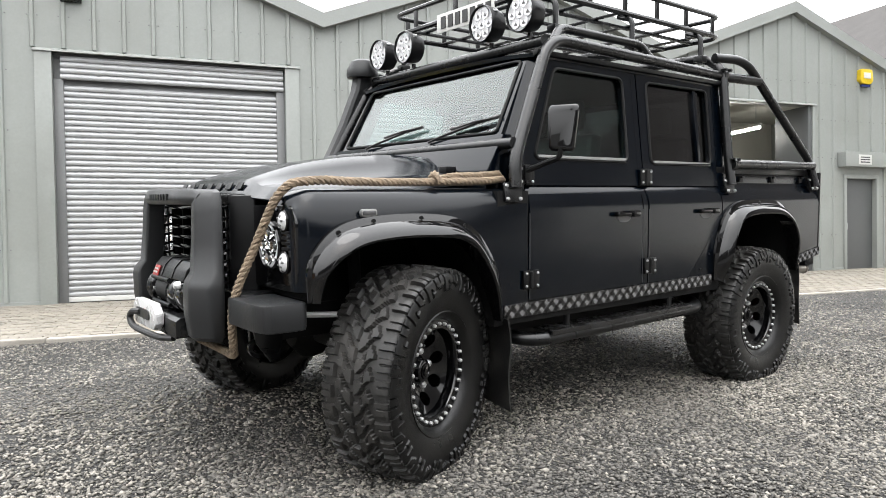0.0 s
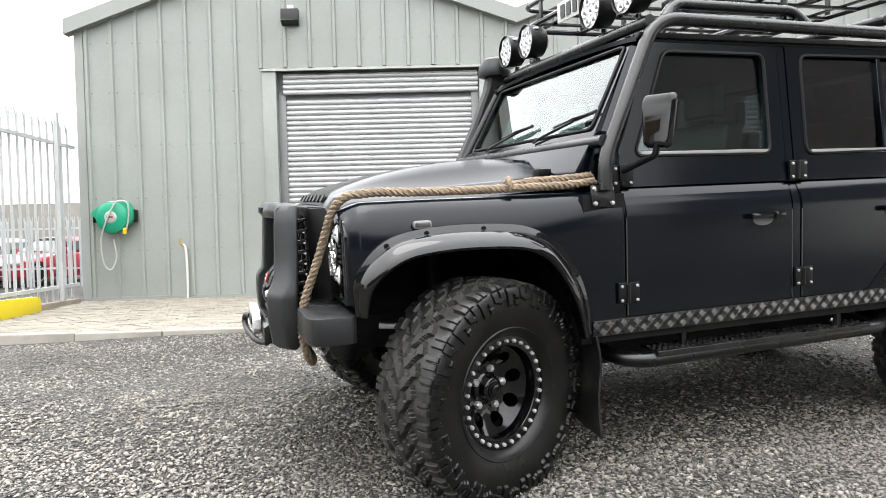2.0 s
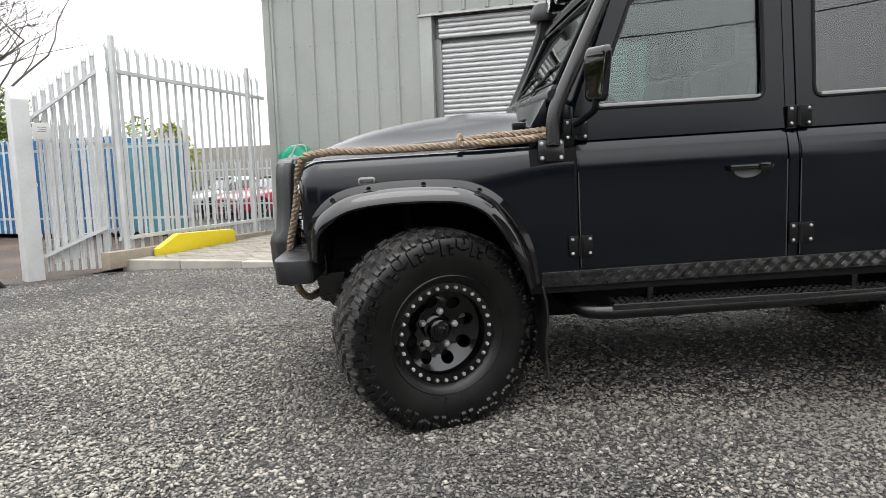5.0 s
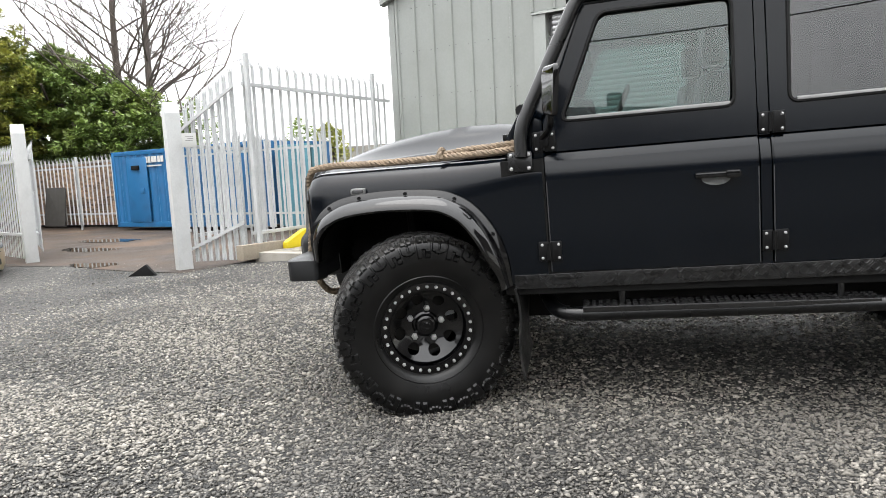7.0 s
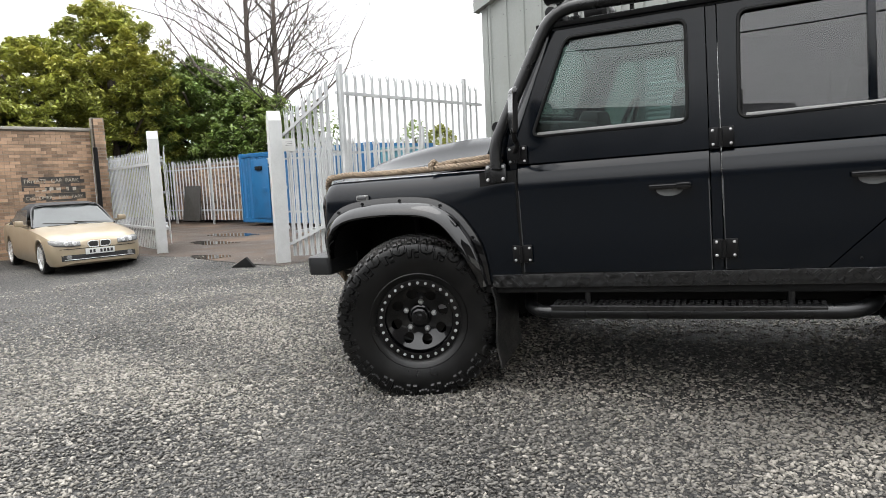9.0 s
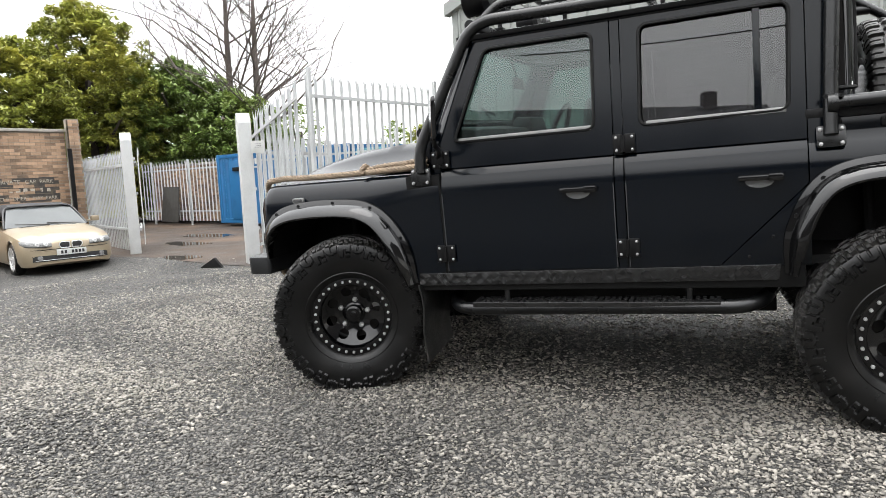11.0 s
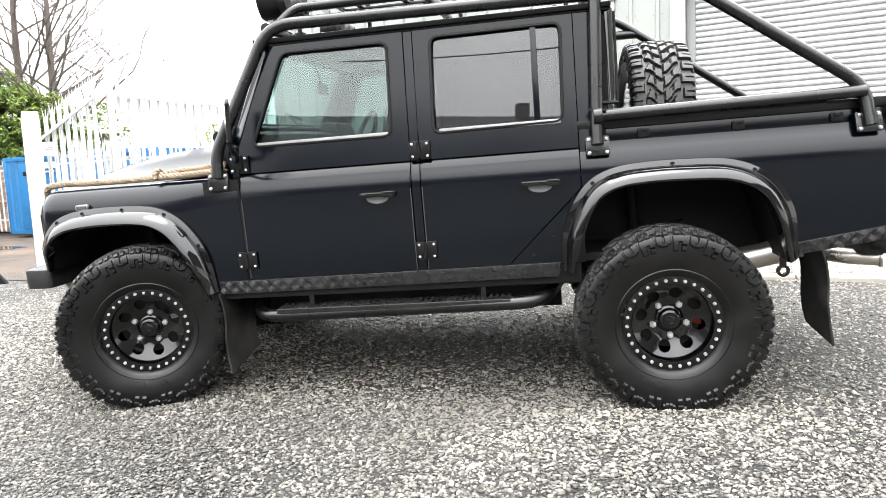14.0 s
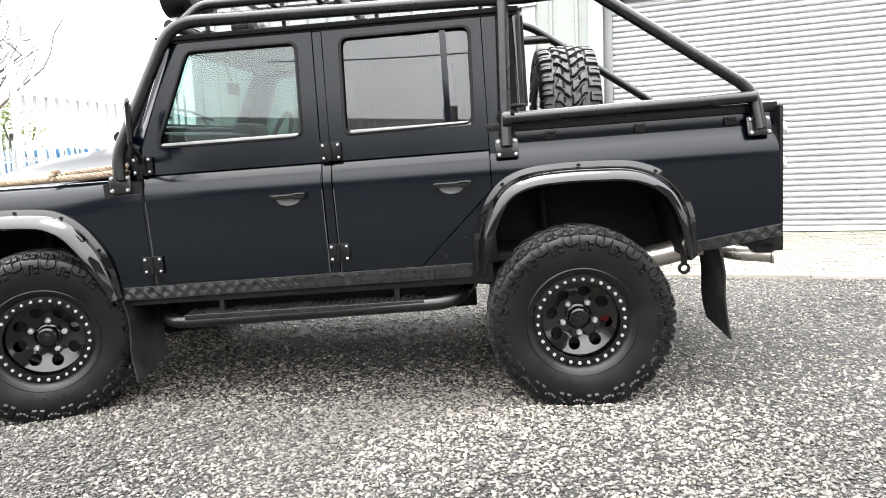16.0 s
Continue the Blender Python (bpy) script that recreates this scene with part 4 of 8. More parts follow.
yard_wall = brick_wall("wall_yard", "old weathered brick wall with flaking painted notice", (-14.35, -3.9, -0.365), 90, 7.64, 3.025, 300)
pier = brick_wall("brick_pier", "crumbling brick pier at the end of the wall", (-14.14, 3.76, -0.29), 90, 0.25, 3.25, 0, 9, False)
back_wall = brick_wall("wall_lane", "sooty brick wall behind the palisade fence", (-21.5, 9.8, 0), 0, 8.0, 1.95, 0, 5, True)


def wall_notice():
    board = empty("painted_notice", "faded dark painted parking notice on the brick wall", "sign", pose(-14.356, 2.82, -0.07, 90, 0, 90) @ Matrix.Scale(1.1, 4))
    bm = bmesh.new()
    box(bm, -0.62, 0.62, 1.33, 1.52, -0.002, 0.006)
    box(bm, -0.62, 0.62, 1.17, 1.325, -0.002, 0.006)
    box(bm, -0.62, 0.62, 0.99, 1.165, -0.002, 0.006)
    part("board", bm, surface("faded_black_paint", (0.03, 0.027, 0.024), 0.8, 0.0, 0.3, 9.0, stain=(0.13, 0.10, 0.065), stain_scale=6.0, stain_amt=0.5), board, smooth=False)
    ink = surface("flaking_white_paint", (0.33, 0.30, 0.25), 0.8, 0.0, 0.3, 14.0, stain=(0.09, 0.07, 0.05), stain_scale=14.0, stain_amt=0.9)
    for words, z, s in ((("PRIVATE", -0.36, "CAR", 0.06, "PARK", 0.37), 1.425, 0.115), (("CUSTOMERS", -0.29, "MAY", 0.17, "PARK", 0.45), 1.075, 0.10)):
        for k in range(0, 6, 2):
            me = text_mesh(words[k], s)
            me.materials.append(ink)
            ob = share("lettering", me, board, pose(words[k + 1], z, 0.009))
            ob["kind"] = "stuff"
    for k, (x, w) in enumerate(((-0.34, 0.07), (-0.20, 0.09), (-0.06, 0.08), (0.08, 0.09), (0.26, 0.05), (0.40, 0.07))):
        bm = bmesh.new()
        box(bm, x - w / 2, x + w / 2, 1.21, 1.29 - 0.01 * (k % 2), 0.004, 0.008)
        part("worn_bar", bm, ink, board, smooth=False)


wall_notice()


def drain_pipe():
    bm = bmesh.new()
    tube(bm, [(0, 0, 0.1), (0, 0, 2.25)], 0.05, 10)
    ob = part("drain_pipe", bm, DARK)
    ob.matrix_basis = pose(-14.06, 3.71, 0)
    tagged(ob, "black down pipe on the brick pier", "pipe")


drain_pipe()


def scrap_wedge():
    bm = bmesh.new()
    prism(bm, [(-0.2, 0.0), (0.18, 0.0), (0.05, 0.15)], 1, -0.03, 0.03, 0.005)
    ob = part("ground_stop", bm, DARK)
    ob.matrix_basis = pose(-5.8, 2.05, 0.0, 0, 0, 25)
    tagged(ob, "small dark gate stop lying on the ground", "gate stop")


scrap_wedge()

# ------------------------------------------------------------------ trees
def tree_branches(bm, p, d, length, r, depth, rnd, thin):
    n = 3
    pts = [p.copy()]
    q, dd = p.copy(), d.copy()
    for k in range(n):
        dd = (dd + Vector((rnd.uniform(-0.18, 0.18), rnd.uniform(-0.18, 0.18), rnd.uniform(-0.04, 0.10)))).normalized()
        q = q + dd * (length / n)
        pts.append(q.copy())
    tube(bm, pts, r, 7 if depth < 2 else (5 if depth < 4 else 3), False, [r * (1 - 0.45 * k / n) for k in range(n + 1)])
    if depth >= thin:
        return
    kids = 3 if depth < 2 else rnd.choice((2, 3, 3))
    for k in range(kids):
        t = rnd.uniform(0.55, 1.0) if k else 1.0
        base = pts[min(n, int(t * n))]
        side = Vector((rnd.uniform(-1, 1), rnd.uniform(-1, 1), rnd.uniform(-0.35, 0.5)))
        nd = (dd * rnd.uniform(0.7, 1.2) + side * rnd.uniform(0.65, 1.1)).normalized()
        tree_branches(bm, base, nd, length * rnd.uniform(0.55, 0.74), max(0.008, r * 0.58 * (1.0 if k == 0 else 0.85)), depth + 1, rnd, thin)


def bare_tree(x, y, h, seed, label, thin=5):
    rnd = random.Random(seed)
    root = empty("bare_tree", label, "tree", pose(x, y, 0), "bare trees")
    spine = smooth_path([(0, 0, -0.2), (0.12, 0.02, h * 0.2), (-0.05, 0.06, h * 0.45), (0.15, 0.0, h * 0.7), (0.1, 0.1, h * 0.95)])
    n = len(spine)
    bm = bmesh.new()
    tube(bm, spine, 0.2, 9, True, [0.24 * (1 - 0.9 * k / (n - 1)) for k in range(n)])
    part("trunk", bm, BARK, root)
    bm = bmesh.new()
    for k in range(24):
        t = 0.24 + 0.72 * k / 23
        a = k * 2.4 + rnd.uniform(-0.4, 0.4)
        p = spine[int(t * (n - 1))]
        rise = rnd.uniform(0.35, 1.0)
        d = Vector((math.cos(a), math.sin(a), rise)).normalized()
        tree_branches(bm, p, d, h * (0.34 - 0.17 * t) * rnd.uniform(0.85, 1.15), 0.075 * (1.15 - t), 1, rnd, thin)
    part("crown", bm, BARK, root)


bare_tree(-22.6, 14.2, 13.5, 4, "tall bare grey tree behind the lane")
bare_tree(-21.0, 14.4, 12.0, 8, "bare grey tree with fine spreading twigs")


def leafy_tree(x, y, rx, ry, h, count, mat, seed, label, leaf=0.115, low=0.02):
    rnd = random.Random(seed)
    root = empty("leafy_tree", label, "tree", pose(x, y, 0), "evergreen trees")
    bm = bmesh.new()
    tube(bm, smooth_path([(0, 0, -0.2), (0.1, 0, h * 0.3), (0.0, 0.1, h * 0.7)]), 0.16, 8, True)
    for k in range(7):
        a = k * 0.9
        tube(bm, smooth_path([(0, 0, h * 0.2 + 0.05 * k * h), (rx * 0.4 * math.cos(a), ry * 0.4 * math.sin(a), h * (0.35 + 0.05 * k)), (rx * 0.75 * math.cos(a), ry * 0.75 * math.sin(a), h * (0.45 + 0.05 * k))]), 0.05, 5, True)
    part("trunk", bm, BARK, root)
    clumps = []
    for k in range(900):
        a, u = rnd.uniform(0, 2 * math.pi), rnd.uniform(low, 1.0)
        prof = math.sqrt(max(0.0, 1 - (max(0.0, u - 0.45) / 0.55) ** 2)) * (0.75 + 0.25 * min(1, u / 0.4))
        rr = prof * rnd.uniform(0.15, 1.0) ** 0.6
        clumps.append((rx * rr * math.cos(a), ry * rr * math.sin(a), h * u * rnd.uniform(0.9, 1.0), rnd.uniform(0.04, 0.085) * min(rx, h) * 1.15))
    verts, faces = [], []
    for _ in range(count):
        cx, cy, cz, cr = rnd.choice(clumps)
        v = Vector((rnd.gauss(0, 1), rnd.gauss(0, 1), rnd.gauss(0, 1))).normalized() * cr * rnd.uniform(0.55, 1.12)
        c = Vector((cx, cy, max(0.1, cz + v.z * 0.75))) + Vector((v.x, v.y, 0))
        u = Vector((rnd.uniform(-1, 1), rnd.uniform(-1, 1), rnd.uniform(-0.6, 0.3))).normalized()
        w = u.orthogonal().normalized() if rnd.random() < 0.3 else u.cross(Vector((0, 0, 1)) + v * 0.6).normalized()
        s = leaf * rnd.uniform(0.6, 1.3)
        i = len(verts)
        verts += [c - u * s, c - w * s * 0.36 - u * s * 0.1, c + u * s, c + w * s * 0.36 + u * s * 0.1]
        faces.append((i, i + 1, i + 2, i + 3))
    me = bpy.data.meshes.new("crown")
    me.from_pydata([tuple(p) for p in verts], [], faces)
    me.materials.append(mat)
    ob = share("crown", me, root, Matrix())
    ob["kind"] = "stuff"


leafy_tree(-23.4, 4.0, 3.2, 2.5, 5.1, 60000, LEAF, 1, "yellow-green evergreen tree above the brick wall", 0.10)
leafy_tree(-24.6, 9.1, 3.3, 2.9, 8.6, 90000, LEAF, 2, "tall yellow-green evergreen tree above the lane", 0.10)
leafy_tree(-23.9, 6.2, 2.9, 2.6, 6.8, 70000, LEAF, 17, "broad yellow-green evergreen tree above the brick wall", 0.10)
leafy_tree(-23.2, 12.0, 3.4, 2.6, 6.4, 80000, LEAF_DARK, 3, "dark glossy laurel bush behind the back fence", 0.10)
leafy_tree(-20.4, 12.6, 2.9, 2.2, 4.9, 50000, LEAF_DARK, 6, "dark glossy laurel bush beside the container", 0.10)
leafy_tree(-27.0, 11.0, 3.4, 3.2, 7.3, 70000, LEAF, 21, "dense green evergreen tree behind the lane", 0.11)
leafy_tree(-25.5, 0.6, 3.8, 3.2, 5.4, 40000, LEAF, 7, "yellow-green evergreen tree behind the parked car")
leafy_tree(-17.0, 20.2, 1.1, 1.1, 3.5, 4000, LEAF, 11, "small yellow-green bush beyond the fence", 0.12)
leafy_tree(-18.9, 20.6, 1.2, 1.2, 3.9, 1800, LEAF_DARK, 12, "small straggling bush beyond the parked cars", 0.12)
leafy_tree(-23.5, 18.5, 1.6, 1.6, 5.2, 3000, LEAF_DARK, 13, "straggling bush behind the container", 0.12)

bm = bmesh.new()
box(bm, -60, -5.7, 24, 24.4, -0.2, 2.6)
tagged(part("wall_far", bm, CONCRETE, smooth=False), "long grey stone boundary wall far behind the cars", "wall", kind="structure")


# ------------------------------------------------------------------ parked cars
def parked_car(label, paint, roof_mat, m, group="parked cars"):
    """A low four-seat car; x runs backwards from its nose, z up."""
    root = empty("car", label, "car", m, group)
    axles = (0.78, 3.505)
    widths = [(0, 0.52), (0.03, 0.64), (0.08, 0.715), (0.16, 0.775), (0.28, 0.82), (0.46, 0.85), (0.8, 0.87), (1.3, 0.876), (3.4, 0.875), (4.1, 0.85), (4.4, 0.78), (4.49, 0.66)]
    tops = [(0, 0.60), (0.03, 0.645), (0.08, 0.67), (0.16, 0.70), (0.4, 0.755), (0.8, 0.815), (1.3, 0.865), (1.5, 0.885), (2.2, 0.92), (3.4, 0.95), (4.1, 0.94), (4.4, 0.90), (4.49, 0.84)]
    lows = [(0, 0.225), (0.05, 0.185), (0.16, 0.17), (4.0, 0.19), (4.4, 0.26), (4.49, 0.34)]
    xs = [0, 0.015, 0.03, 0.08, 0.16, 0.28, 0.40, 1.3, 1.5, 2.2, 2.9, 4.1, 4.4, 4.49]
    for ax in axles:
        xs += [ax - 0.336 * math.cos(math.pi * k / 14) for k in range(15)] + [ax - 0.345, ax + 0.345]
    bm = bmesh.new()
    rings = []
    for x in sorted(xs):
        w, zb, zt = interp(widths, x), interp(lows, x), interp(tops, x)
        arch = 0.0
        for ax in axles:
            if abs(x - ax) <= 0.3361:
                arch = 0.315 + math.sqrt(max(0.0, 0.336 ** 2 - (x - ax) ** 2))
        half = [(0.0, zb), (w * 0.70, zb), (w * 0.73, max(zb, arch)), (w * 0.92, max(zb, arch)), (w * 0.985, max(zb + 0.10, arch + 0.004)), (w, max((zb + zt) / 2, arch + 0.03)), (w * 0.985, zt - 0.13), (w * 0.94, zt - 0.055), (w * 0.84, zt - 0.015), (w * 0.62, zt + 0.012), (w * 0.57, zt + 0.004), (w * 0.3, zt + 0.018), (0.0, zt + 0.024)]
        loop = [(x, y, z) for y, z in half] + [(x, -y, z) for y, z in half[-2:0:-1]]
        rings.append([bm.verts.new(p) for p in loop])
    n = len(rings[0])
    for a, b in zip(rings, rings[1:]):
        for i in range(n):
            bm.faces.new((a[i], a[(i + 1) % n], b[(i + 1) % n], b[i]))
    bm.faces.new(rings[0])
    bm.faces.new(rings[-1])
    body = part("body", bm, paint, root)
    # hood or roof and glass
    bm = bmesh.new()
    rings = []
    for x, z in ((2.06, 1.285), (2.14, 1.315), (2.4, 1.35), (2.8, 1.35), (3.15, 1.30), (3.45, 1.14), (3.78, 0.955)):
        w = 0.78 - 0.20 * (z - 0.9) / 0.47
        rings.append([bm.verts.new(p) for p in ((x, -0.80, 0.90), (x, -w - 0.06, z - 0.10), (x, -w + 0.06, z), (x, 0, z + 0.015), (x, w - 0.06, z), (x, w + 0.06, z - 0.10), (x, 0.80, 0.90))])
    for a, b in zip(rings, rings[1:]):
        for i in range(6):
            bm.faces.new((a[i], a[i + 1], b[i + 1], b[i]))
    part("roof", bm, roof_mat, root)
    bm = bmesh.new()
    sheet(bm, [[(1.54, -0.765, 0.885), (2.10, -0.60, 1.265)], [(1.43, -0.4, 0.898), (2.05, -0.3, 1.285)], [(1.40, 0.0, 0.902), (2.03, 0.0, 1.29)], [(1.43, 0.4, 0.898), (2.05, 0.3, 1.285)], [(1.54, 0.765, 0.885), (2.10, 0.60, 1.265)]], 0.006)
    part("windscreen", bm, CARGLASS, root, "dull grey windscreen")
    bm = bmesh.new()
    tube(bm, smooth_path([(1.56, -0.78, 0.88), (2.11, -0.62, 1.27), (2.03, -0.3, 1.30), (2.01, 0.0, 1.305), (2.03, 0.3, 1.30), (2.11, 0.62, 1.27), (1.56, 0.78, 0.88)], 4), 0.022, 6)
    part("screen_frame", bm, BLACK_INK, root)
    for y0, y1 in ((-0.62, 0.02), (-0.02, 0.60)):
        bm = bmesh.new()
        tube(bm, [(1.40, y0, 0.915), (1.43, (y0 + y1) / 2, 0.935), (1.47, y1, 0.955)], 0.011, 6)
        part("wiper", bm, BLACK_INK, root)
    lamp_nose = [(0.50, 0.0), (0.62, 0.03), (0.70, 0.08), (0.755, 0.16), (0.80, 0.28), (0.83, 0.46)]
    def nose(y):
        return interp(lamp_nose, abs(y)) if abs(y) > 0.5 else 0.0
    for s in (-1, 1):
        bm = bmesh.new()
        sheet(bm, [[(1.80, s * 0.828, 0.94), (2.17, s * 0.715, 1.23)], [(3.25, s * 0.828, 0.95), (3.05, s * 0.715, 1.22)]], 0.006)
        part("side_window", bm, CARGLASS, root)
        bm = bmesh.new()
        cols = []
        for k in range(13):
            y = 0.33 + 0.475 * k / 12
            x = nose(y)
            u = k / 12
            top = 0.650 + 0.035 * u - 0.015 * u ** 4
            low = 0.550 + 0.03 * u ** 3
            cols.append([(x - 0.018, s * y, low), (x - 0.022, s * y, low + 0.03), (x + 0.0, s * y, top - 0.025), (x + 0.05, s * y, top)])
        sheet(bm, cols, 0.02)
        hl = part("headlamp", bm, CARLAMP, root, "clear headlamp cluster")
        for y in (0.43, 0.57):
            bm = bmesh.new()
            x = nose(y)
            lathe(bm, [(0.001, x - 0.030), (0.030, x - 0.032), (0.042, x - 0.012)], "x", 14, (0, s * y, 0.600))
            part("bulb", bm, CHROME, hl)
        bm = bmesh.new()
        cols = []
        for k in range(13):
            y = 0.33 + 0.475 * k / 12
            x = nose(y)
            u = k / 12
            low = 0.550 + 0.03 * u ** 3
            cols.append([(x - 0.022, s * y, low - 0.008), (x - 0.024, s * y, low + 0.004)])
        sheet(bm, cols, 0.01)
        part("lamp_seal", bm, BLACK_INK, hl)
        bm = bmesh.new()
        box(bm, 1.64, 1.78, s * 0.90, s * 1.06, 0.915, 1.03, 0.035)
        box(bm, 1.70, 1.76, s * 0.82, s * 0.92, 0.915, 0.95, 0.008)
        part("door_mirror", bm, paint, root)
        bm = bmesh.new()
        prism(bm, rounded([(0.025, 0.515), (0.17, 0.515), (0.205, 0.585), (0.15, 0.622), (0.025, 0.612)], 0.03), 0, -0.016, 0.05, 0.006)
        if s < 0:
            for v in bm.verts:
                v.co.y = -v.co.y
        kid = part("kidney_grille", bm, BLACK_INK, root)
        bm = bmesh.new()
        tube(bm, [(-0.018, s * y, z) for y, z in ((0.02, 0.51), (0.17, 0.51), (0.205, 0.56), (0.20, 0.60), (0.15, 0.625), (0.02, 0.617), (0.02, 0.51))], 0.008, 5)
        part("surround", bm, CHROME, kid)
        bm = bmesh.new()
        lathe(bm, [(0.001, -0.03), (0.045, -0.028), (0.05, 0.0)], "x", 14, (nose(0.54), s * 0.54, 0.345))
        part("fog_lamp", bm, CARLAMP, root)
    for nm, z0, z1, w, mat in (("lower_grille", 0.275, 0.385, 0.66, BLACK_INK), ("bumper_strip", 0.492, 0.504, 0.80, TRIM), ("bumper_lip", 0.292, 0.302, 0.62, CHROME)):
        bm = bmesh.new()
        cols = []
        for k in range(25):
            y = -w + 2 * w * k / 24
            e = 0.006 if nm == "bumper_lip" else 0.0
            cols.append([(nose(y) - 0.010 - e, y, z0), (nose(y) - 0.014 - e, y, (z0 + z1) / 2), (nose(y) - 0.010 - e, y, z1)])
        sheet(bm, cols, 0.02)
        part(nm, bm, mat, root)
    bm = bmesh.new()
    box(bm, -0.045, -0.022, -0.26, 0.26, 0.375, 0.485, 0.003)
    plate = part("number_plate", bm, WHITE_PLATE, root)
    for k in range(7):
        if k != 4:
            bm = bmesh.new()
            box(bm, -0.05, -0.046, -0.22 + 0.062 * k, -0.18 + 0.062 * k, 0.40, 0.46)
            part("plate_bar", bm, BLACK_INK, plate, smooth=False)
    for wx in axles:
        for s in (-1, 1):
            bm = bmesh.new()
            lathe(bm, [(0.21, -0.1), (0.29, -0.095), (0.31, -0.06), (0.315, 0.0), (0.31, 0.06), (0.29, 0.095), (0.235, 0.1), (0.21, 0.06)], "y", 28, (wx, s * 0.755, 0.315))
            tyre = part("wheel", bm, RUBBER, root)
            bm = bmesh.new()
            lathe(bm, [(0.19, s * 0.06), (0.20, s * 0.098), (0.232, s * 0.102), (0.236, s * 0.06)], "y", 28, (wx, s * 0.755, 0.315))
            for k in range(10):
                a = 2 * math.pi * k / 10
                ca, sa = math.cos(a), math.sin(a)
                q = [(wx + ca * r - sa * h, s * (0.755 + d), 0.315 + sa * r + ca * h) for r, h, d in ((0.03, -0.016, 0.085), (0.03, 0.016, 0.085), (0.205, 0.02, 0.097), (0.205, -0.02, 0.097))]
                bm.faces.new([bm.verts.new(p) for p in q])
            lathe(bm, [(0.001, s * 0.092), (0.05, s * 0.09), (0.055, s * 0.06)], "y", 14, (wx, s * 0.755, 0.315))
            part("rim", bm, CHROME, tyre, "bright multi-spoke alloy rim")
            bm = bmesh.new()
            lathe(bm, [(0.001, s * 0.04), (0.21, s * 0.05)], "y", 20, (wx, s * 0.755, 0.315))
            part("brake", bm, DARK, tyre)
    return root


CARGLASS = surface("car_window", (0.05, 0.055, 0.055), 0.10, 0.0, 0.15, 3.0, spec=0.4)
parked_car("champagne gold two-door convertible with a black fabric roof", GOLD, CLOTH, pose(-9.69, 1.70, -0.235, 0, 0, 172.3) @ Matrix.Scale(0.93, 4))
parked_car("silver saloon car parked behind the fence", SILVER, SILVER, pose(-13.9, 15.9, -0.13, 0, 0, 72))
parked_car("red saloon car parked behind the fence", REDCAR, REDCAR, pose(-11.7, 15.6, -0.13, 0, 0, 72))


# ------------------------------------------------------------------ houses and added light blockers behind the walker
BOUNCE_WHITE = surface("bounce_wall_white", (0.74, 0.73, 0.70), 0.8, 0.0, 0.08, 2.0, 40.0)


def far_house(x, y, w, d, h, ridge, label):
    root = empty("house", label, "house", pose(x, y, 0), "houses opposite")
    bm = bmesh.new()
    box(bm, -w / 2, w / 2, -d, 0, 0, h)
    wall = part("wall", bm, RENDER_WALL, root, smooth=False)
    bm = bmesh.new()
    prism(bm, [(-d - 0.3, h), (0.3, h), (-d / 2, ridge)], 0, -w / 2 - 0.2, w / 2 + 0.2)
    roof = part("roof", bm, SLATE, root, smooth=False)
    bm = bmesh.new()
    box(bm, w * 0.32, w * 0.32 + 0.5, -d / 2 - 0.25, -d / 2 + 0.25, ridge - 0.4, ridge + 0.5, 0.02)
    part("chimney", bm, RENDER_WALL, roof)
    for k in range(4):
        bm = bmesh.new()
        xx = -w / 2 + w * (k + 0.5) / 4
        box(bm, xx - 0.5, xx + 0.5, -0.02, 0.03, h - 2.0, h - 0.7, 0.01)
        win = part("window", bm, CARGLASS, root)
        bm = bmesh.new()
        box(bm, xx - 0.6, xx + 0.6, 0.0, 0.08, h - 2.1, h - 2.0, 0.01)
        part("sill", bm, CONCRETE, win)


# the first three are unseen, added to darken surfaces and reflections facing south
far_house(-31.0, -20.0, 17, 8, 5.0, 7.8, "unseen long grey house added to darken what faces south")
far_house(-13.0, -21.0, 16, 8, 4.6, 7.6, "unseen dark grey house added to darken the truck's reflections")
far_house(16.4, -20.5, 11, 8, 3.8, 6.3, "unseen low dark house added to keep sky out of the door reflections")
far_house(4.0, -20.0, 12, 8, 3.6, 6.4, "dark grey house with a slate roof and chimney")
far_house(29.0, 1.8, 20, 16.4, 9.6, 12.6, "tall dark grey house with a slate roof beyond the yard")
# unseen white wall, added as a reflector for the truck's doors
bm = bmesh.new()
box(bm, 18.6, 18.95, -9.5, 6.6, -0.1, 3.2, 0.02)
tagged(part("garden_wall", bm, BOUNCE_WHITE, smooth=False), "unseen white wall added to brighten the door reflections", "wall", kind="structure")


def overhead_wires():
    """Service wires slung across the road between the houses."""
    for z0, z1, label in ((8.6, 9.3, "thin black overhead telephone wire across the road"), (7.4, 8.4, "thin black overhead service wire across the road")):
        bm = bmesh.new()
        pts = []
        for k in range(13):
            u = k / 12
            pts.append((1.0 + 18.0 * u, -20.0 + 5.6 * u, z0 + (z1 - z0) * u - 2.0 * u * (1 - u)))
        tube(bm, pts, 0.022, 6)
        tagged(part("overhead_wire", bm, DARK), label, "cable")


overhead_wires()

# dark ground out of view, added so the doors reflect little light
bm = bmesh.new()
box(bm, -40, 2.5, -19.0, -4.6, -0.10, 0.03)
tagged(part("road_south", bm, SLAB_DARK, smooth=False), "unseen dark slab added to darken the door reflections", "road", kind="structure")
# a second unseen slab, its colour kept dark for the door reflections
SLAB_DIM = surface("dim_slab_ground", (0.060, 0.058, 0.055), 0.85, 0.0, 0.2, 1.5, 60.0, 0.2)
bm = bmesh.new()
box(bm, 2.5, 11.5, -19.0, -4.8, -0.10, 0.03)
box(bm, 11.5, 45, -19.0, -8.52, -0.10, 0.03)
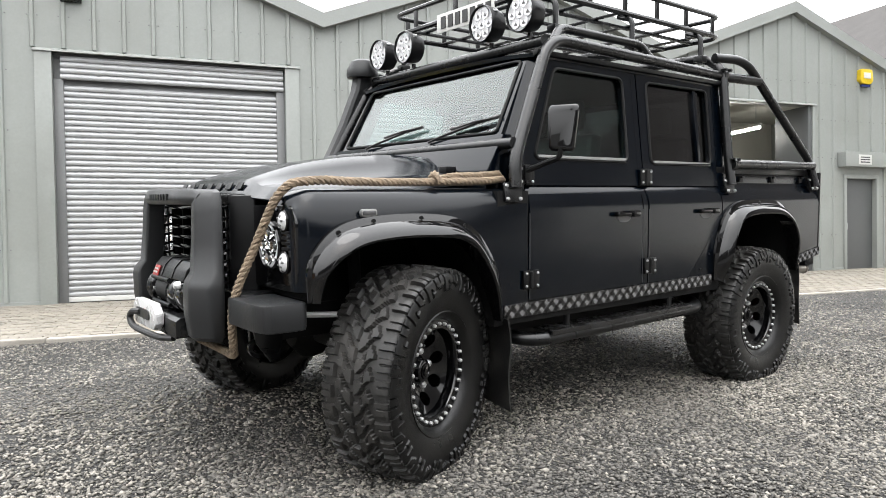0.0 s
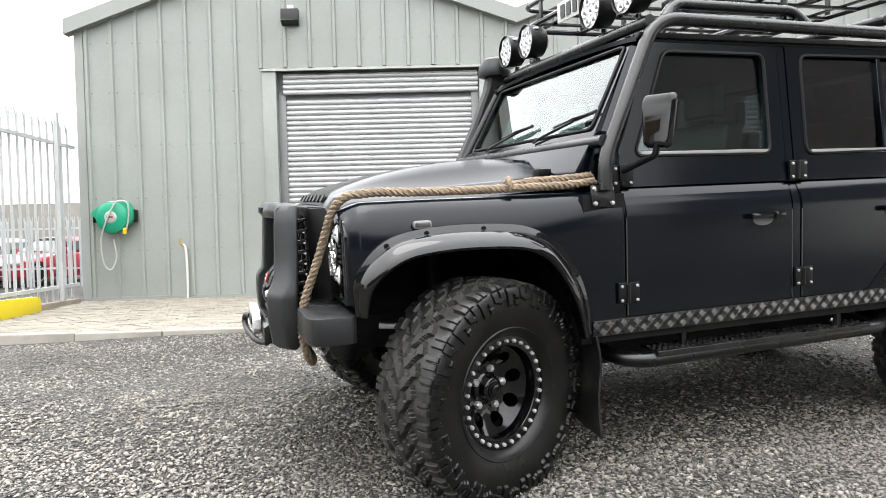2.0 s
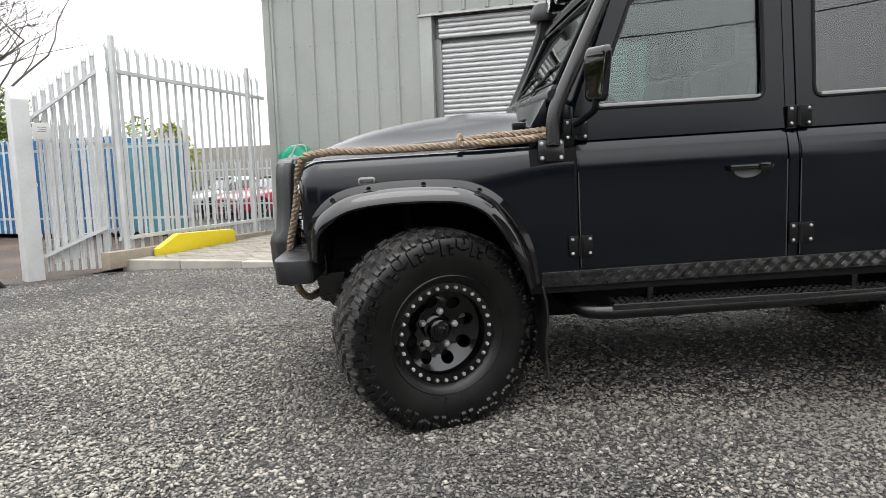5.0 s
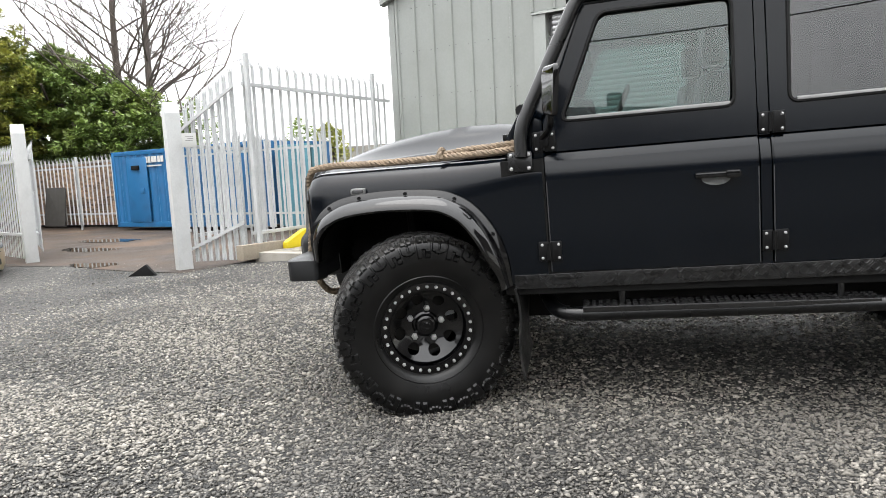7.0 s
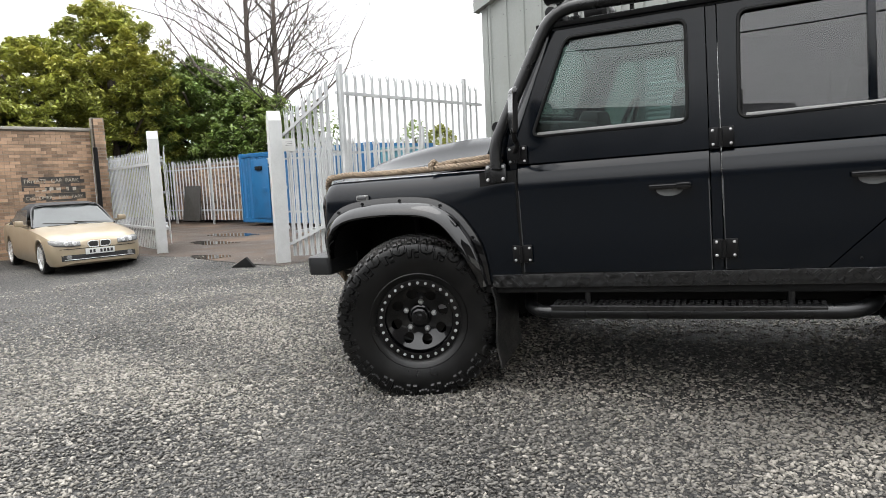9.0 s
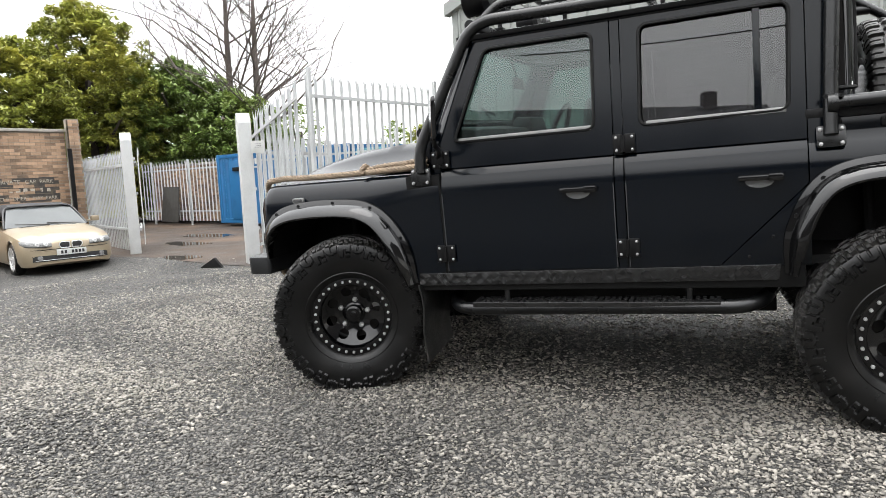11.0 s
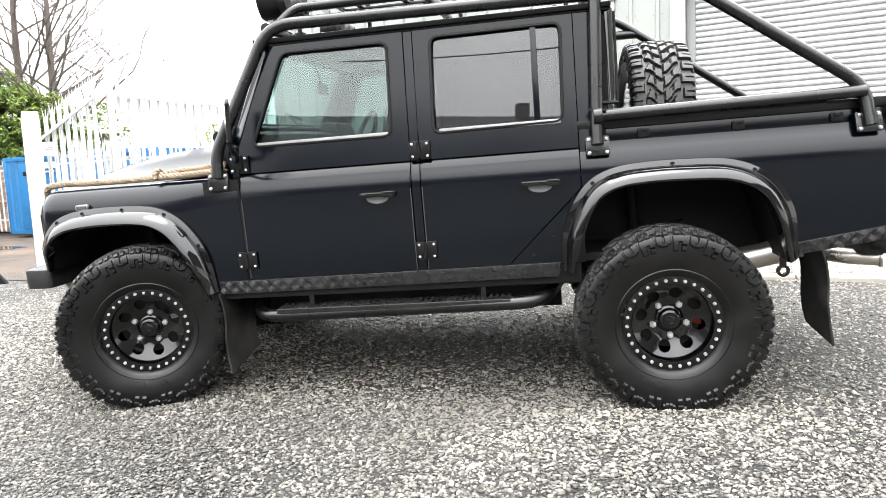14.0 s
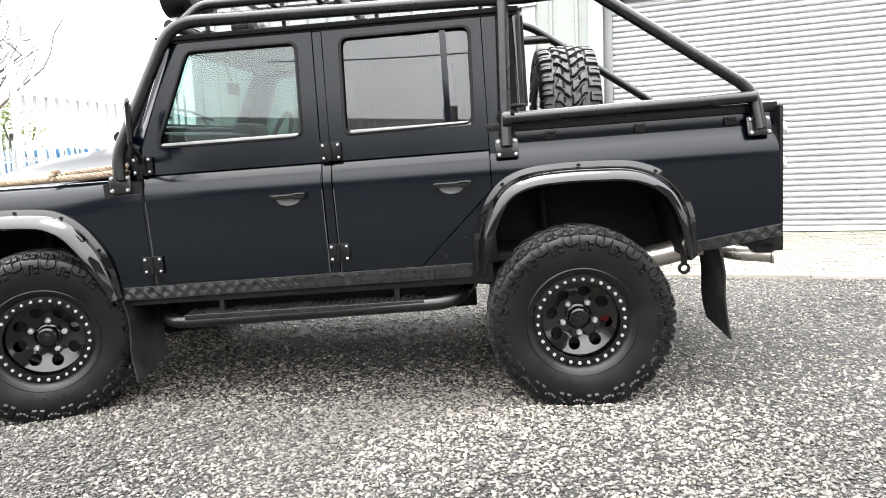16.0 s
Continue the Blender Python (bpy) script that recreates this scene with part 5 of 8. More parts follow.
tagged(part("pavement_south", bm, SLAB_DIM, smooth=False), "unseen dim slab added to keep the door reflections dark", "pavement", kind="structure")
# pale slab out of view, added to lift the paint's reflections
bm = bmesh.new()
box(bm, 11.505, 18.6, -8.5, 3.0, -0.10, 0.03)
tagged(part("pavement_east", bm, CONCRETE, smooth=False), "unseen pale slab added to brighten the door reflections", "pavement", kind="structure")


def right_building():
    """A tall neighbouring shed; its ridge runs back from the yard."""
    root = empty("barn", "neighbouring shed with a grey lapped sheet roof", "shed", None)
    bm = bmesh.new()
    prism(bm, [(20.4, 0), (29.6, 0), (29.6, 6.3), (25.0, 9.35), (20.4, 6.3)], 1, 9.4, 25.6)
    part("wall", bm, CLAD, root, smooth=False)
    for side in (-1, 1):
        bm = bmesh.new()
        cols = []
        for k in range(45):
            u = k / 44
            z = 9.5 - 3.3 * u + (0.0 if k % 2 else 0.05)
            cols.append([(25.0 + side * 5.0 * u, 9.0, z), (25.0 + side * 5.0 * u, 26.0, z)])
        sheet(bm, cols, 0.03)
        part("roof", bm, ROOFING, root, smooth=False)


right_building()


# ------------------------------------------------------------------ the pickup truck
# x runs rearwards from the front axle, y to its right-hand side, z up; the near side is y < 0.
LEANED = Matrix.Translation((0, -0.8, 0)) @ pose(0, 0, 0, 3.0) @ Matrix.Translation((0, 0.8, 0))
TRUCK = empty("pickup_truck", "satin black double-cab off-road pickup truck with roll cage and roof rack", "pickup truck", pose(0, 0, 0, 0, 0, 16) @ LEANED)
RAKE = Matrix.Rotation(-radians(1.78), 4, "Y")
WAIST = 1.222


def bp(name, bm, mat, parent=None, label="", smooth=True):
    bmesh.ops.transform(bm, matrix=RAKE, verts=bm.verts)
    return part(name, bm, mat, parent or TRUCK, label, smooth)


def flip(bm, s):
    """Shapes are drawn with y outwards; s is -1 for the near side."""
    for v in bm.verts:
        v.co.y *= s


def yu(z):
    return 0.866 - (z - WAIST) * 0.115


SHOULDER = [(0.900, 1.095), (0.899, 1.115), (0.8955, 1.137), (0.889, 1.160), (0.880, 1.183), (0.870, 1.203), (0.858, 1.221)]
ARCH_F = [(-0.490, 0.775), (-0.484, 0.83), (-0.466, 0.895), (-0.408, 0.957), (-0.325, 0.998), (-0.20, 1.016), (-0.05, 1.020), (0.12, 1.010), (0.205, 0.985), (0.275, 0.935), (0.345, 0.835), (0.405, 0.70), (0.435, 0.60)]
ARCH_R = [(2.36, 0.62), (2.375, 0.70), (2.405, 0.81), (2.45, 0.92), (2.51, 0.998), (2.61, 1.038), (2.76, 1.050), (2.92, 1.048), (3.07, 1.038), (3.175, 1.003), (3.25, 0.943), (3.30, 0.85), (3.335, 0.72), (3.36, 0.62)]


def arch_bottom(arch, low):
    pts = [(x, z + 0.03) for x, z in arch]

    def f(x):
        if x < arch[0][0] or x > arch[-1][0]:
            return low
        return max(low, interp(pts, x))
    return f


def wing(s):
    f = arch_bottom(ARCH_F, 0.62)
    cols = []
    xs = sorted({-0.553, -0.551, -0.546, -0.537, -0.524, -0.507, 0.650} | {round(-0.48 + 0.035 * k, 3) for k in range(33)})
    for x in [q for q in xs if q <= 0.650]:
        t = min(1.0, max(0.0, (x + 0.553) / 0.10))
        w = 0.90 - 0.075 * (1 - math.sqrt(1 - (1 - t) ** 2))
        zb = f(x)
        if x < ARCH_F[0][0]:
            zb = max(zb, 0.815)
        zt = 1.212 - 0.035 * (1 - t) ** 2
        f0 = step01((0.62 - x) / 0.5)
        wide = [(0.0, 1.02), (0.002, 1.06), (0.008, 1.098), (0.017, 1.133), (0.030, zt - 0.050), (0.048, zt - 0.024), (0.072, zt - 0.007), (0.105, zt)]
        tight = [(0.0, 1.07), (0.001, 1.10), (0.003, 1.13), (0.008, 1.155), (0.017, zt - 0.034), (0.028, zt - 0.018), (0.046, zt - 0.006), (0.08, zt)]
        col = [(x, w, zb), (x, w, (zb + 1.0) / 2)] + [(x, w - (a[0] * f0 + b[0] * (1 - f0)), max(zb + 0.004, a[1] * f0 + b[1] * (1 - f0))) for a, b in zip(wide, tight)] + [(x, 0.715, zt)]
        cols.append(col)
    bm = bmesh.new()
    sheet(bm, cols, 0.006)
    flip(bm, s)
    w = bp("front_wing", bm, PAINT)
    # side marker lamp
    bm = bmesh.new()
    prism(bm, rounded([(-0.280, 1.104), (-0.219, 1.104), (-0.219, 1.122), (-0.280, 1.122)], 0.009, 4), 1, 0.898, 0.916, 0.003)
    flip(bm, s)
    m = bp("side_marker", bm, MARKER, w, "clear side marker lamp")
    bm = bmesh.new()
    prism(bm, rounded([(-0.287, 1.097), (-0.212, 1.097), (-0.212, 1.129), (-0.287, 1.129)], 0.014, 4), 1, 0.894, 0.912, 0.003)
    flip(bm, s)
    bp("bezel", bm, ALLOY_TRIM, m)
    return w


def flare(s, arch, name, front):
    prof = [(0.088, 0.902), (0.086, 0.918), (0.070, 0.926), (0.060, 0.930), (0.052, 0.952), (0.030, 0.978), (0.012, 0.992), (0.0, 0.996), (-0.010, 0.990), (-0.012, 0.955), (-0.010, 0.895)]
    path = smooth_path([(x, 0, z) for x, z in arch], 4)
    cols = []
    for i, p in enumerate(path):
        d = (path[min(i + 1, len(path) - 1)] - path[max(i - 1, 0)]).normalized()
        nrm = Vector((-d.z, 0, d.x))
        u = i / (len(path) - 1)
        k = 0.42 + 0.58 * step01(u / 0.32) if front and u < 0.5 else 0.55 + 0.45 * step01(min(u, 1 - u) / 0.16)
        cols.append([tuple(p + nrm * o * k + Vector((0, 0.90 + (y - 0.90) * k, 0))) for o, y in prof])
    bm = bmesh.new()
    sheet(bm, cols, 0.004)
    flip(bm, s)
    fl = bp(name, bm, GLOSS, None, "gloss black wheel arch flare")
    # recessed fixing bolts along the flare
    idx = [min(range(1, len(path) - 1), key=lambda i: abs(path[i].x - bx) + 0.2 * abs(path[i].z - 1.0)) for bx in ((-0.375, -0.225, -0.005, 0.20, 0.345) if front else (2.425, 2.52, 2.86, 3.175))]
    for i in idx:
        p = path[i]
        d = (path[i + 1] - path[i - 1]).normalized()
        q = p + Vector((-d.z, 0, d.x)) * 0.066
        bm = bmesh.new()
        lathe(bm, [(0.001, 0.9305), (0.005, 0.9305), (0.006, 0.928), (0.011, 0.929), (0.012, 0.915)], "y", 10, (q.x, 0, q.z))
        flip(bm, s)
        bp("bolt", bm, TRIM, fl)
    # wheelhouse behind the flare
    bm = bmesh.new()
    cols = [[tuple(p + Vector((0, y, 0.035 if 0 < i < len(path) - 1 else 0))) for y in (0.90, 0.80, 0.62, 0.44)] for i, p in enumerate(path)]
    sheet(bm, cols, 0.004)
    flip(bm, s)
    bp("wheelhouse", bm, DARK)
    bm = bmesh.new()
    pts = [(p.x, p.z + 0.035) for p in path]
    prism(bm, pts, 1, 0.43, 0.44)
    flip(bm, s)
    bp("inner_panel", bm, DARK)


def door(s, x0, x1, outer, inner, dogleg, name, rear):
    root_bm = bmesh.new()
    prof = [(0.90, 0.665)] + SHOULDER + [(0.835, 1.224), (0.835, 0.665)]
    prism(root_bm, prof, 0, x0, x1)
    if dogleg:
        (ax, az), (bx, bz) = dogleg
        nrm = Vector((az - bz, 0, bx - ax)).normalized()
        if nrm.x < 0:
            nrm = -nrm
        g = list(root_bm.verts) + list(root_bm.edges) + list(root_bm.faces)
        bmesh.ops.bisect_plane(root_bm, geom=g, plane_co=(ax, 0, az), plane_no=nrm, clear_outer=True)
        edges = [e for e in root_bm.edges if e.is_boundary]
        bmesh.ops.holes_fill(root_bm, edges=edges, sides=0)
    bmesh.ops.bevel(root_bm, geom=[e for e in root_bm.edges if abs(e.verts[0].co.y) > 0.88 and abs(e.verts[1].co.y) > 0.88 and abs(e.verts[0].co.x - e.verts[1].co.x) < 1e-4 or (e.verts[0].co.z < 0.67 and e.verts[1].co.z < 0.67 and e.verts[0].co.y > 0.88 and e.verts[1].co.y > 0.88)], offset=0.006, segments=2, affect="EDGES")
    flip(root_bm, s)
    d = bp(name, root_bm, PAINT)
    inn = rounded(inner, 0.045, 5)
    bm = bmesh.new()
    ring_plate(bm, outer, inn, lambda x, z: (x, yu(z), z), 0.035)
    flip(bm, s)
    bp("window_frame", bm, PAINT, d)
    # rubber seal and bright channel under the glass
    bm = bmesh.new()
    pts = [(x, yu(z) + 0.001, z) for x, z in inn]
    tube(bm, [Vector(p) for p in pts + pts[:1]], 0.0085, 6, False)
    flip(bm, s)
    bp("window_seal", bm, SEAL, d)
    zb = min(z for _, z in inner)
    xa, xb = min(x for x, z in inner) + 0.03, max(x for x, z in inner) - 0.02
    bm = bmesh.new()
    box(bm, xa, xb, yu(zb) - 0.006, yu(zb) + 0.006, zb - 0.002, zb + 0.020, 0.003)
    flip(bm, s)
    bp("window_channel", bm, ALLOY_TRIM, d, "bright worn lower window channel")
    # glass
    def pane(poly, mat, nm, label=""):
        bm = bmesh.new()
        a = [bm.verts.new((x, yu(z) - 0.020, z)) for x, z in poly]
        b = [bm.verts.new((x, yu(z) - 0.024, z)) for x, z in poly]
        n = len(poly)
        bm.faces.new(a)
        bm.faces.new(b)
        for k in range(n):
            bm.faces.new((a[k], a[(k + 1) % n], b[(k + 1) % n], b[k]))
        flip(bm, s)
        o = bp(nm, bm, mat, d, label, False)
        o.visible_shadow = False
    if rear:
        xd = 2.211
        pane([(inner[0][0], inner[0][1]), (inner[1][0], inner[1][1]), (xd, 1.824), (xd, 1.36)], GLASS_DARK, "window_pane", "tinted fixed pane")
        pane([(xd + 0.03, 1.36), (xd + 0.03, 1.824), (inner[2][0], inner[2][1]), (inner[3][0], inner[3][1])], GLASS_DARK, "window_pane", "tinted quarter pane")
        bm = bmesh.new()
        box(bm, xd, xd + 0.03, -0.012, 0.012, 1.355, 1.83, 0.004)
        for v in bm.verts:
            v.co.y += yu(v.co.z) - 0.012
        flip(bm, s)
        bp("window_divider", bm, PAINT, d)
    else:
        pane(inner, GLASS_TINT, "window_pane")
    # handle with paddle; the dished recess is a pale crescent, its reflection painted in
    hx = x0 + (0.646 if not rear else 0.500)
    bm = bmesh.new()
    box(bm, hx, hx + 0.19, 0.905, 0.935, 1.058, 1.084, 0.009)
    box(bm, hx + 0.125, hx + 0.185, 0.90, 0.945, 1.054, 1.088, 0.008)
    flip(bm, s)
    h = bp("door_handle", bm, GLOSS, d)
    bm = bmesh.new()
    prism(bm, [(hx + 0.03 + 0.06 * (1 - math.cos(math.pi * k / 12)), 1.056 - 0.032 * math.sin(math.pi * k / 12)) for k in range(13)], 1, 0.893, 0.903)
    flip(bm, s)
    bp("handle_recess", bm, SHADOW_TRIM, h)
    # paler strips paint the highlight along the folded door edges
    for ex in (x0 + 0.0035, x1 - 0.0035):
        if rear and ex > 2.0:
            continue
        bm = bmesh.new()
        prism(bm, [(0.8985, 0.672), (0.9012, 0.672), (0.9012, 1.092), (0.8985, 1.092)], 0, ex - 0.0022, ex + 0.0022)
        flip(bm, s)
        bp("door_fold", bm, FOLD_LIGHT, d, "pale strip painted as light caught on the door fold", False)
    # hinges, two leaves with four bolt heads each
    for hz, up in ((0.77, 0), (1.275, 1)):
        yy = 0.902 if not up else yu(hz) + 0.006
        bm = bmesh.new()
        box(bm, x0 + 0.004, x0 + 0.056, yy, yy + 0.014, hz - 0.046, hz + 0.046, 0.005)
        box(bm, x0 - 0.050, x0 - 0.005, yy, yy + 0.014, hz - 0.046, hz + 0.046, 0.005)
        tube(bm, [(x0 - 0.002, yy + 0.012, hz - 0.040), (x0 - 0.002, yy + 0.012, hz + 0.040)], 0.011, 8)
        flip(bm, s)
        hg = bp("hinge", bm, TRIM, d)
        for bx in (x0 - 0.034, x0 + 0.042):
            for bz in (hz - 0.031, hz + 0.031):
                bm = bmesh.new()
                lathe(bm, [(0.001, yy + 0.022), (0.006, yy + 0.020), (0.0075, yy + 0.014)], "y", 8, (bx, 0, bz))
                flip(bm, s)
                bp("bolt", bm, BOLT, hg)
    return d


def bed_side(s):
    f = arch_bottom(ARCH_R, 0.66)
    cols = []
    xs = sorted({2.421, 3.805} | {round(2.44 + 0.035 * k, 3) for k in range(39)})
    for x in xs:
        zb = max(f(x), interp([(3.36, 0.645), (3.81, 0.70)], x) if x > 3.36 else 0.0)
        col = [(x, 0.90, zb), (x, 0.90, max(zb + 0.01, 1.07))] + [(x, y, z) for y, z in SHOULDER] + [(x, 0.853, 1.244), (x, 0.842, 1.246), (x, 0.842, 1.318), (x, 0.837, 1.328), (x, 0.78, 1.328)]
        cols.append(col)
    bm = bmesh.new()
    sheet(bm, cols, 0.006)
    flip(bm, s)
    side = bp("bed_side", bm, PAINT)
    bm = bmesh.new()
    box(bm, 2.41, 3.81, 0.835, 0.856, 1.305, 1.350, 0.006)
    flip(bm, s)
    bp("bed_capping", bm, TRIM, side)
    for cx in (2.725, 3.157, 3.587):
        bm = bmesh.new()
        box(bm, cx - 0.028, cx + 0.028, 0.84, 0.858, 1.250, 1.293, 0.008)
        box(bm, cx - 0.018, cx + 0.018, 0.856, 0.870, 1.278, 1.293, 0.004)
        flip(bm, s)
        bp("tie_hook", bm, TRIM, side)
    # rear quarter wedge ahead of the arch
    bm = bmesh.new()
    prism(bm, [(2.424, 1.034), (2.424, 0.665), (2.044, 0.665)], 1, 0.85, 0.899, 0.003)
    flip(bm, s)
    bp("rear_quarter", bm, PAINT, side)
    for bx, bz in ((2.17, 0.71), (2.27, 0.80), (2.345, 0.885)):
        bm = bmesh.new()
        lathe(bm, [(0.001, 0.905), (0.006, 0.903), (0.007, 0.898)], "y", 8, (bx, 0, bz))
        flip(bm, s)
        bp("rivet", bm, TRIM, side)
    # chequer plate corner
    chequer(s, [(3.378, 0.645), (3.816, 0.703), (3.812, 0.765), (3.390, 0.704)], "corner_plate", side)
    # rear corner strip of rivets
    bm = bmesh.new()
    box(bm, 3.802, 3.818, 0.80, 0.903, 0.735, 1.33, 0.004)
    flip(bm, s)
    bp("corner_angle", bm, TRIM, side)


def chequer(s, quad, name, parent=None):
    """A plate with rows of short raised tread bars."""
    (xa, za), (xb, zb), (xc, zc), (xd, zd) = quad
    bm = bmesh.new()
    prism(bm, quad, 1, 0.900, 0.909, 0.002)
    n = int((xb - xa) / 0.034)
    for k in range(n):
        t = (k + 0.5) / n
        lo, hi = za + (zb - za) * t, zd + (zc - zd) * t
        for row in range(2):
            cz = lo + (hi - lo) * (0.28 + 0.46 * row)
            cx = xa + (xb - xa) * t
            a = radians(45 if (k + row) % 2 else -45)
            for off in (-0.0095, 0.0, 0.0095):
                ox, oz = -math.sin(a) * off, math.cos(a) * off
                ux, uz = math.cos(a) * 0.0125, math.sin(a) * 0.0125
                px, pz = -math.sin(a) * 0.0026, math.cos(a) * 0.0026
                b = [bm.verts.new((cx + ox + q * ux + r * px, 0.909, cz + oz + q * uz + r * pz)) for q, r in ((-1, -1), (1, -1), (1, 1), (-1, 1))]
                tp = [bm.verts.new((cx + ox + q * ux * 0.8, 0.9125, cz + oz + q * uz * 0.8)) for q in (-1, 1)]
                bm.faces.new((b[0], b[1], tp[1], tp[0]))
                bm.faces.new((b[2], b[3], tp[0], tp[1]))
                bm.faces.new((b[3], b[0], tp[0]))
                bm.faces.new((b[1], b[2], tp[1]))
    flip(bm, s)
    return bp(name, bm, DIAMOND, parent, "black chequer plate", False)


DF_OUT = [(0.664, 1.226), (0.666, 1.36), (0.872, 1.888), (1.577, 1.888), (1.577, 1.226)]
DF_IN = [(0.745, 1.360), (0.938, 1.826), (1.495, 1.824), (1.490, 1.358)]
DR_OUT = [(1.630, 1.226), (1.630, 1.888), (2.416, 1.888), (2.416, 1.226)]
DR_IN = [(1.708, 1.352), (1.717, 1.826), (2.358, 1.830), (2.348, 1.360)]


def side_of_truck(s):
    wing(s)
    flare(s, ARCH_F, "front_flare", True)
    flare(s, ARCH_R, "rear_flare", False)
    door(s, 0.664, 1.577, DF_OUT, DF_IN, None, "front_door", False)
    door(s, 1.630, 2.416, DR_OUT, DR_IN, ((2.418, 1.036), (2.032, 0.66)), "rear_door", True)
    bed_side(s)
    chequer(s, [(0.488, 0.592), (2.290, 0.600), (2.298, 0.671), (0.492, 0.660)], "sill_plate")
    # pillar between the doors, and the sill behind
    bm = bmesh.new()
    prism(bm, [(0.897, 0.665)] + [(y - 0.003, z) for y, z in SHOULDER] + [(0.80, 1.222), (0.80, 0.665)], 0, 1.5825, 1.6245)
    flip(bm, s)
    bp("centre_pillar", bm, PAINT)
    bm = bmesh.new()
    prism(bm, [(1.5825, 1.223), (1.6245, 1.223), (1.6245, 1.888), (1.5825, 1.888)], 1, -0.045, -0.003)
    for v in bm.verts:
        v.co.y += yu(v.co.z)
    flip(bm, s)
    bp("upper_pillar", bm, PAINT)
    bm = bmesh.new()
    box(bm, 0.44, 2.40, 0.60, 0.893, 0.56, 0.67, 0.01)
    flip(bm, s)
    bp("sill", bm, DARK)
    # dark box added to block the view through under the sill
    bm = bmesh.new()
    box(bm, 0.46, 2.30, 0.36, 0.47, 0.34, 0.60, 0.01)
    flip(bm, s)
    bp("chassis_rail", bm, DARK)
    # tubular side step with chequer tread
    bm = bmesh.new()
    tube(bm, bent([(0.60, 0.60, 0.50), (0.68, 0.89, 0.458), (2.20, 0.90, 0.474), (2.30, 0.60, 0.53)], 0.13, 7), 0.035, 12)
    flip(bm, s)
    step = bp("side_step", bm, TUBE)
    bm = bmesh.new()
    box(bm, 0.80, 2.04, 0.79, 0.928, 0.494, 0.503, 0.003)
    box(bm, 0.80, 2.04, 0.920, 0.929, 0.476, 0.500, 0.002)
    n = 40
    for k in range(n):
        for r in range(3):
            cx, cy = 0.82 + 1.21 * k / (n - 1), 0.825 + 0.038 * r
            a = radians(45 if (k + r) % 2 else -45)
            ux, uy = math.cos(a) * 0.013, math.sin(a) * 0.013
            box(bm, cx - abs(ux), cx + abs(ux), cy - 0.004, cy + 0.004, 0.503, 0.508)
    flip(bm, s)
    bp("step_tread", bm, DIAMOND, step, "chequer plate tread", False)
    for bx in (0.98, 1.90):
        bm = bmesh.new()
        tube(bm, bent([(bx, 0.86, 0.50), (bx, 0.86, 0.585), (bx, 0.70, 0.60)], 0.04), 0.017, 8)
        flip(bm, s)
        bp("step_bracket", bm, TUBE, step)
    # mud flaps
    for fx, zt, zb, y0, y1, nm, lean in ((0.495, 0.60, 0.205, 0.56, 0.935, "front_mudflap", 0.02), (3.485, 0.68, 0.24, 0.63, 0.89, "rear_mudflap", 0.06)):
        bm = bmesh.new()
        cols = [[(fx + lean * k / 6 + 0.012 * math.sin(k * 1.0) + (0.12 * (y - y0) if fx > 2 else 0.0), y, zt + (zb - zt) * k / 6 - (0.05 * (y - y0) / (y1 - y0) if k == 6 else 0)) for k in range(7)] for y in [y0 + (y1 - y0) * j / 5 for j in range(6)]]
        sheet(bm, cols, 0.010)
        flip(bm, s)
        bp(nm, bm, RUBBER_FLAP, None, "scuffed rubber mud flap")


for s in (-1, 1):
    side_of_truck(s)


def bonnet():
    bm = bmesh.new()
    cols = []
    for k in range(24):
        t = k / 23
        x = -0.556 + 1.026 * t
        edge = 1.216 + 0.055 * t
        drop = 0.05 * max(0.0, 1 - t / 0.06) ** 2
        col = []
        for j in range(25):
            y = -0.708 + 1.416 * j / 24
            q = abs(y)
            rise = interp([(-0.582, 1.238), (-0.5, 1.264), (-0.45, 1.281), (-0.3, 1.322), (-0.18, 1.345), (0.0, 1.371), (0.2, 1.386), (0.37, 1.383), (0.47, 1.374)], x)
            bulge = (rise - edge - 0.016) * step01((0.50 - q) / 0.15)
            crown = 0.020 * (1 - (q / 0.71) ** 2)
            z = edge + crown + bulge - drop - 0.04 * max(0.0, (q - 0.675) / 0.033) ** 2
            col.append((x, y, z))
        cols.append(col)
    sheet(bm, cols, 0.012)
    b = bp("bonnet", bm, PAINT)
    # raised name on the nose, as plain blocks
    for k in range(7):
        y = 0.435 - 0.125 * k
        bm = bmesh.new()
        prism(bm, [(-0.552, 1.216), (-0.535, 1.246), (-0.529, 1.244), (-0.546, 1.214)], 1, y - 0.030, y + 0.030, 0.002)
        bp("raised_block", bm, TRIM, b)
    # bonnet hinges and side vents
    for s in (-1, 1):
        bm = bmesh.new()
        box(bm, 0.43, 0.50, s * 0.52 - 0.03, s * 0.52 + 0.03, 1.29, 1.325, 0.008)
        bp("bonnet_hinge", bm, TRIM, b)
    # scuttle panel below the windscreen
    bm = bmesh.new()
    prism(bm, [(0.47, 1.20), (0.655, 1.20), (0.655, 1.38), (0.640, 1.475), (0.585, 1.475), (0.480, 1.30)], 1, -0.80, 0.80, 0.006)
    bp("scuttle", bm, PAINT)
    bm = bmesh.new()
    box(bm, 0.46, 0.66, -0.895, 0.895, 0.66, 1.20, 0.0)
    bp("bulkhead", bm, DARK)
    bm = bmesh.new()
    box(bm, -0.50, 0.47, -0.44, 0.44, 0.70, 1.18)
    bp("engine_bay", bm, DARK)


bonnet()


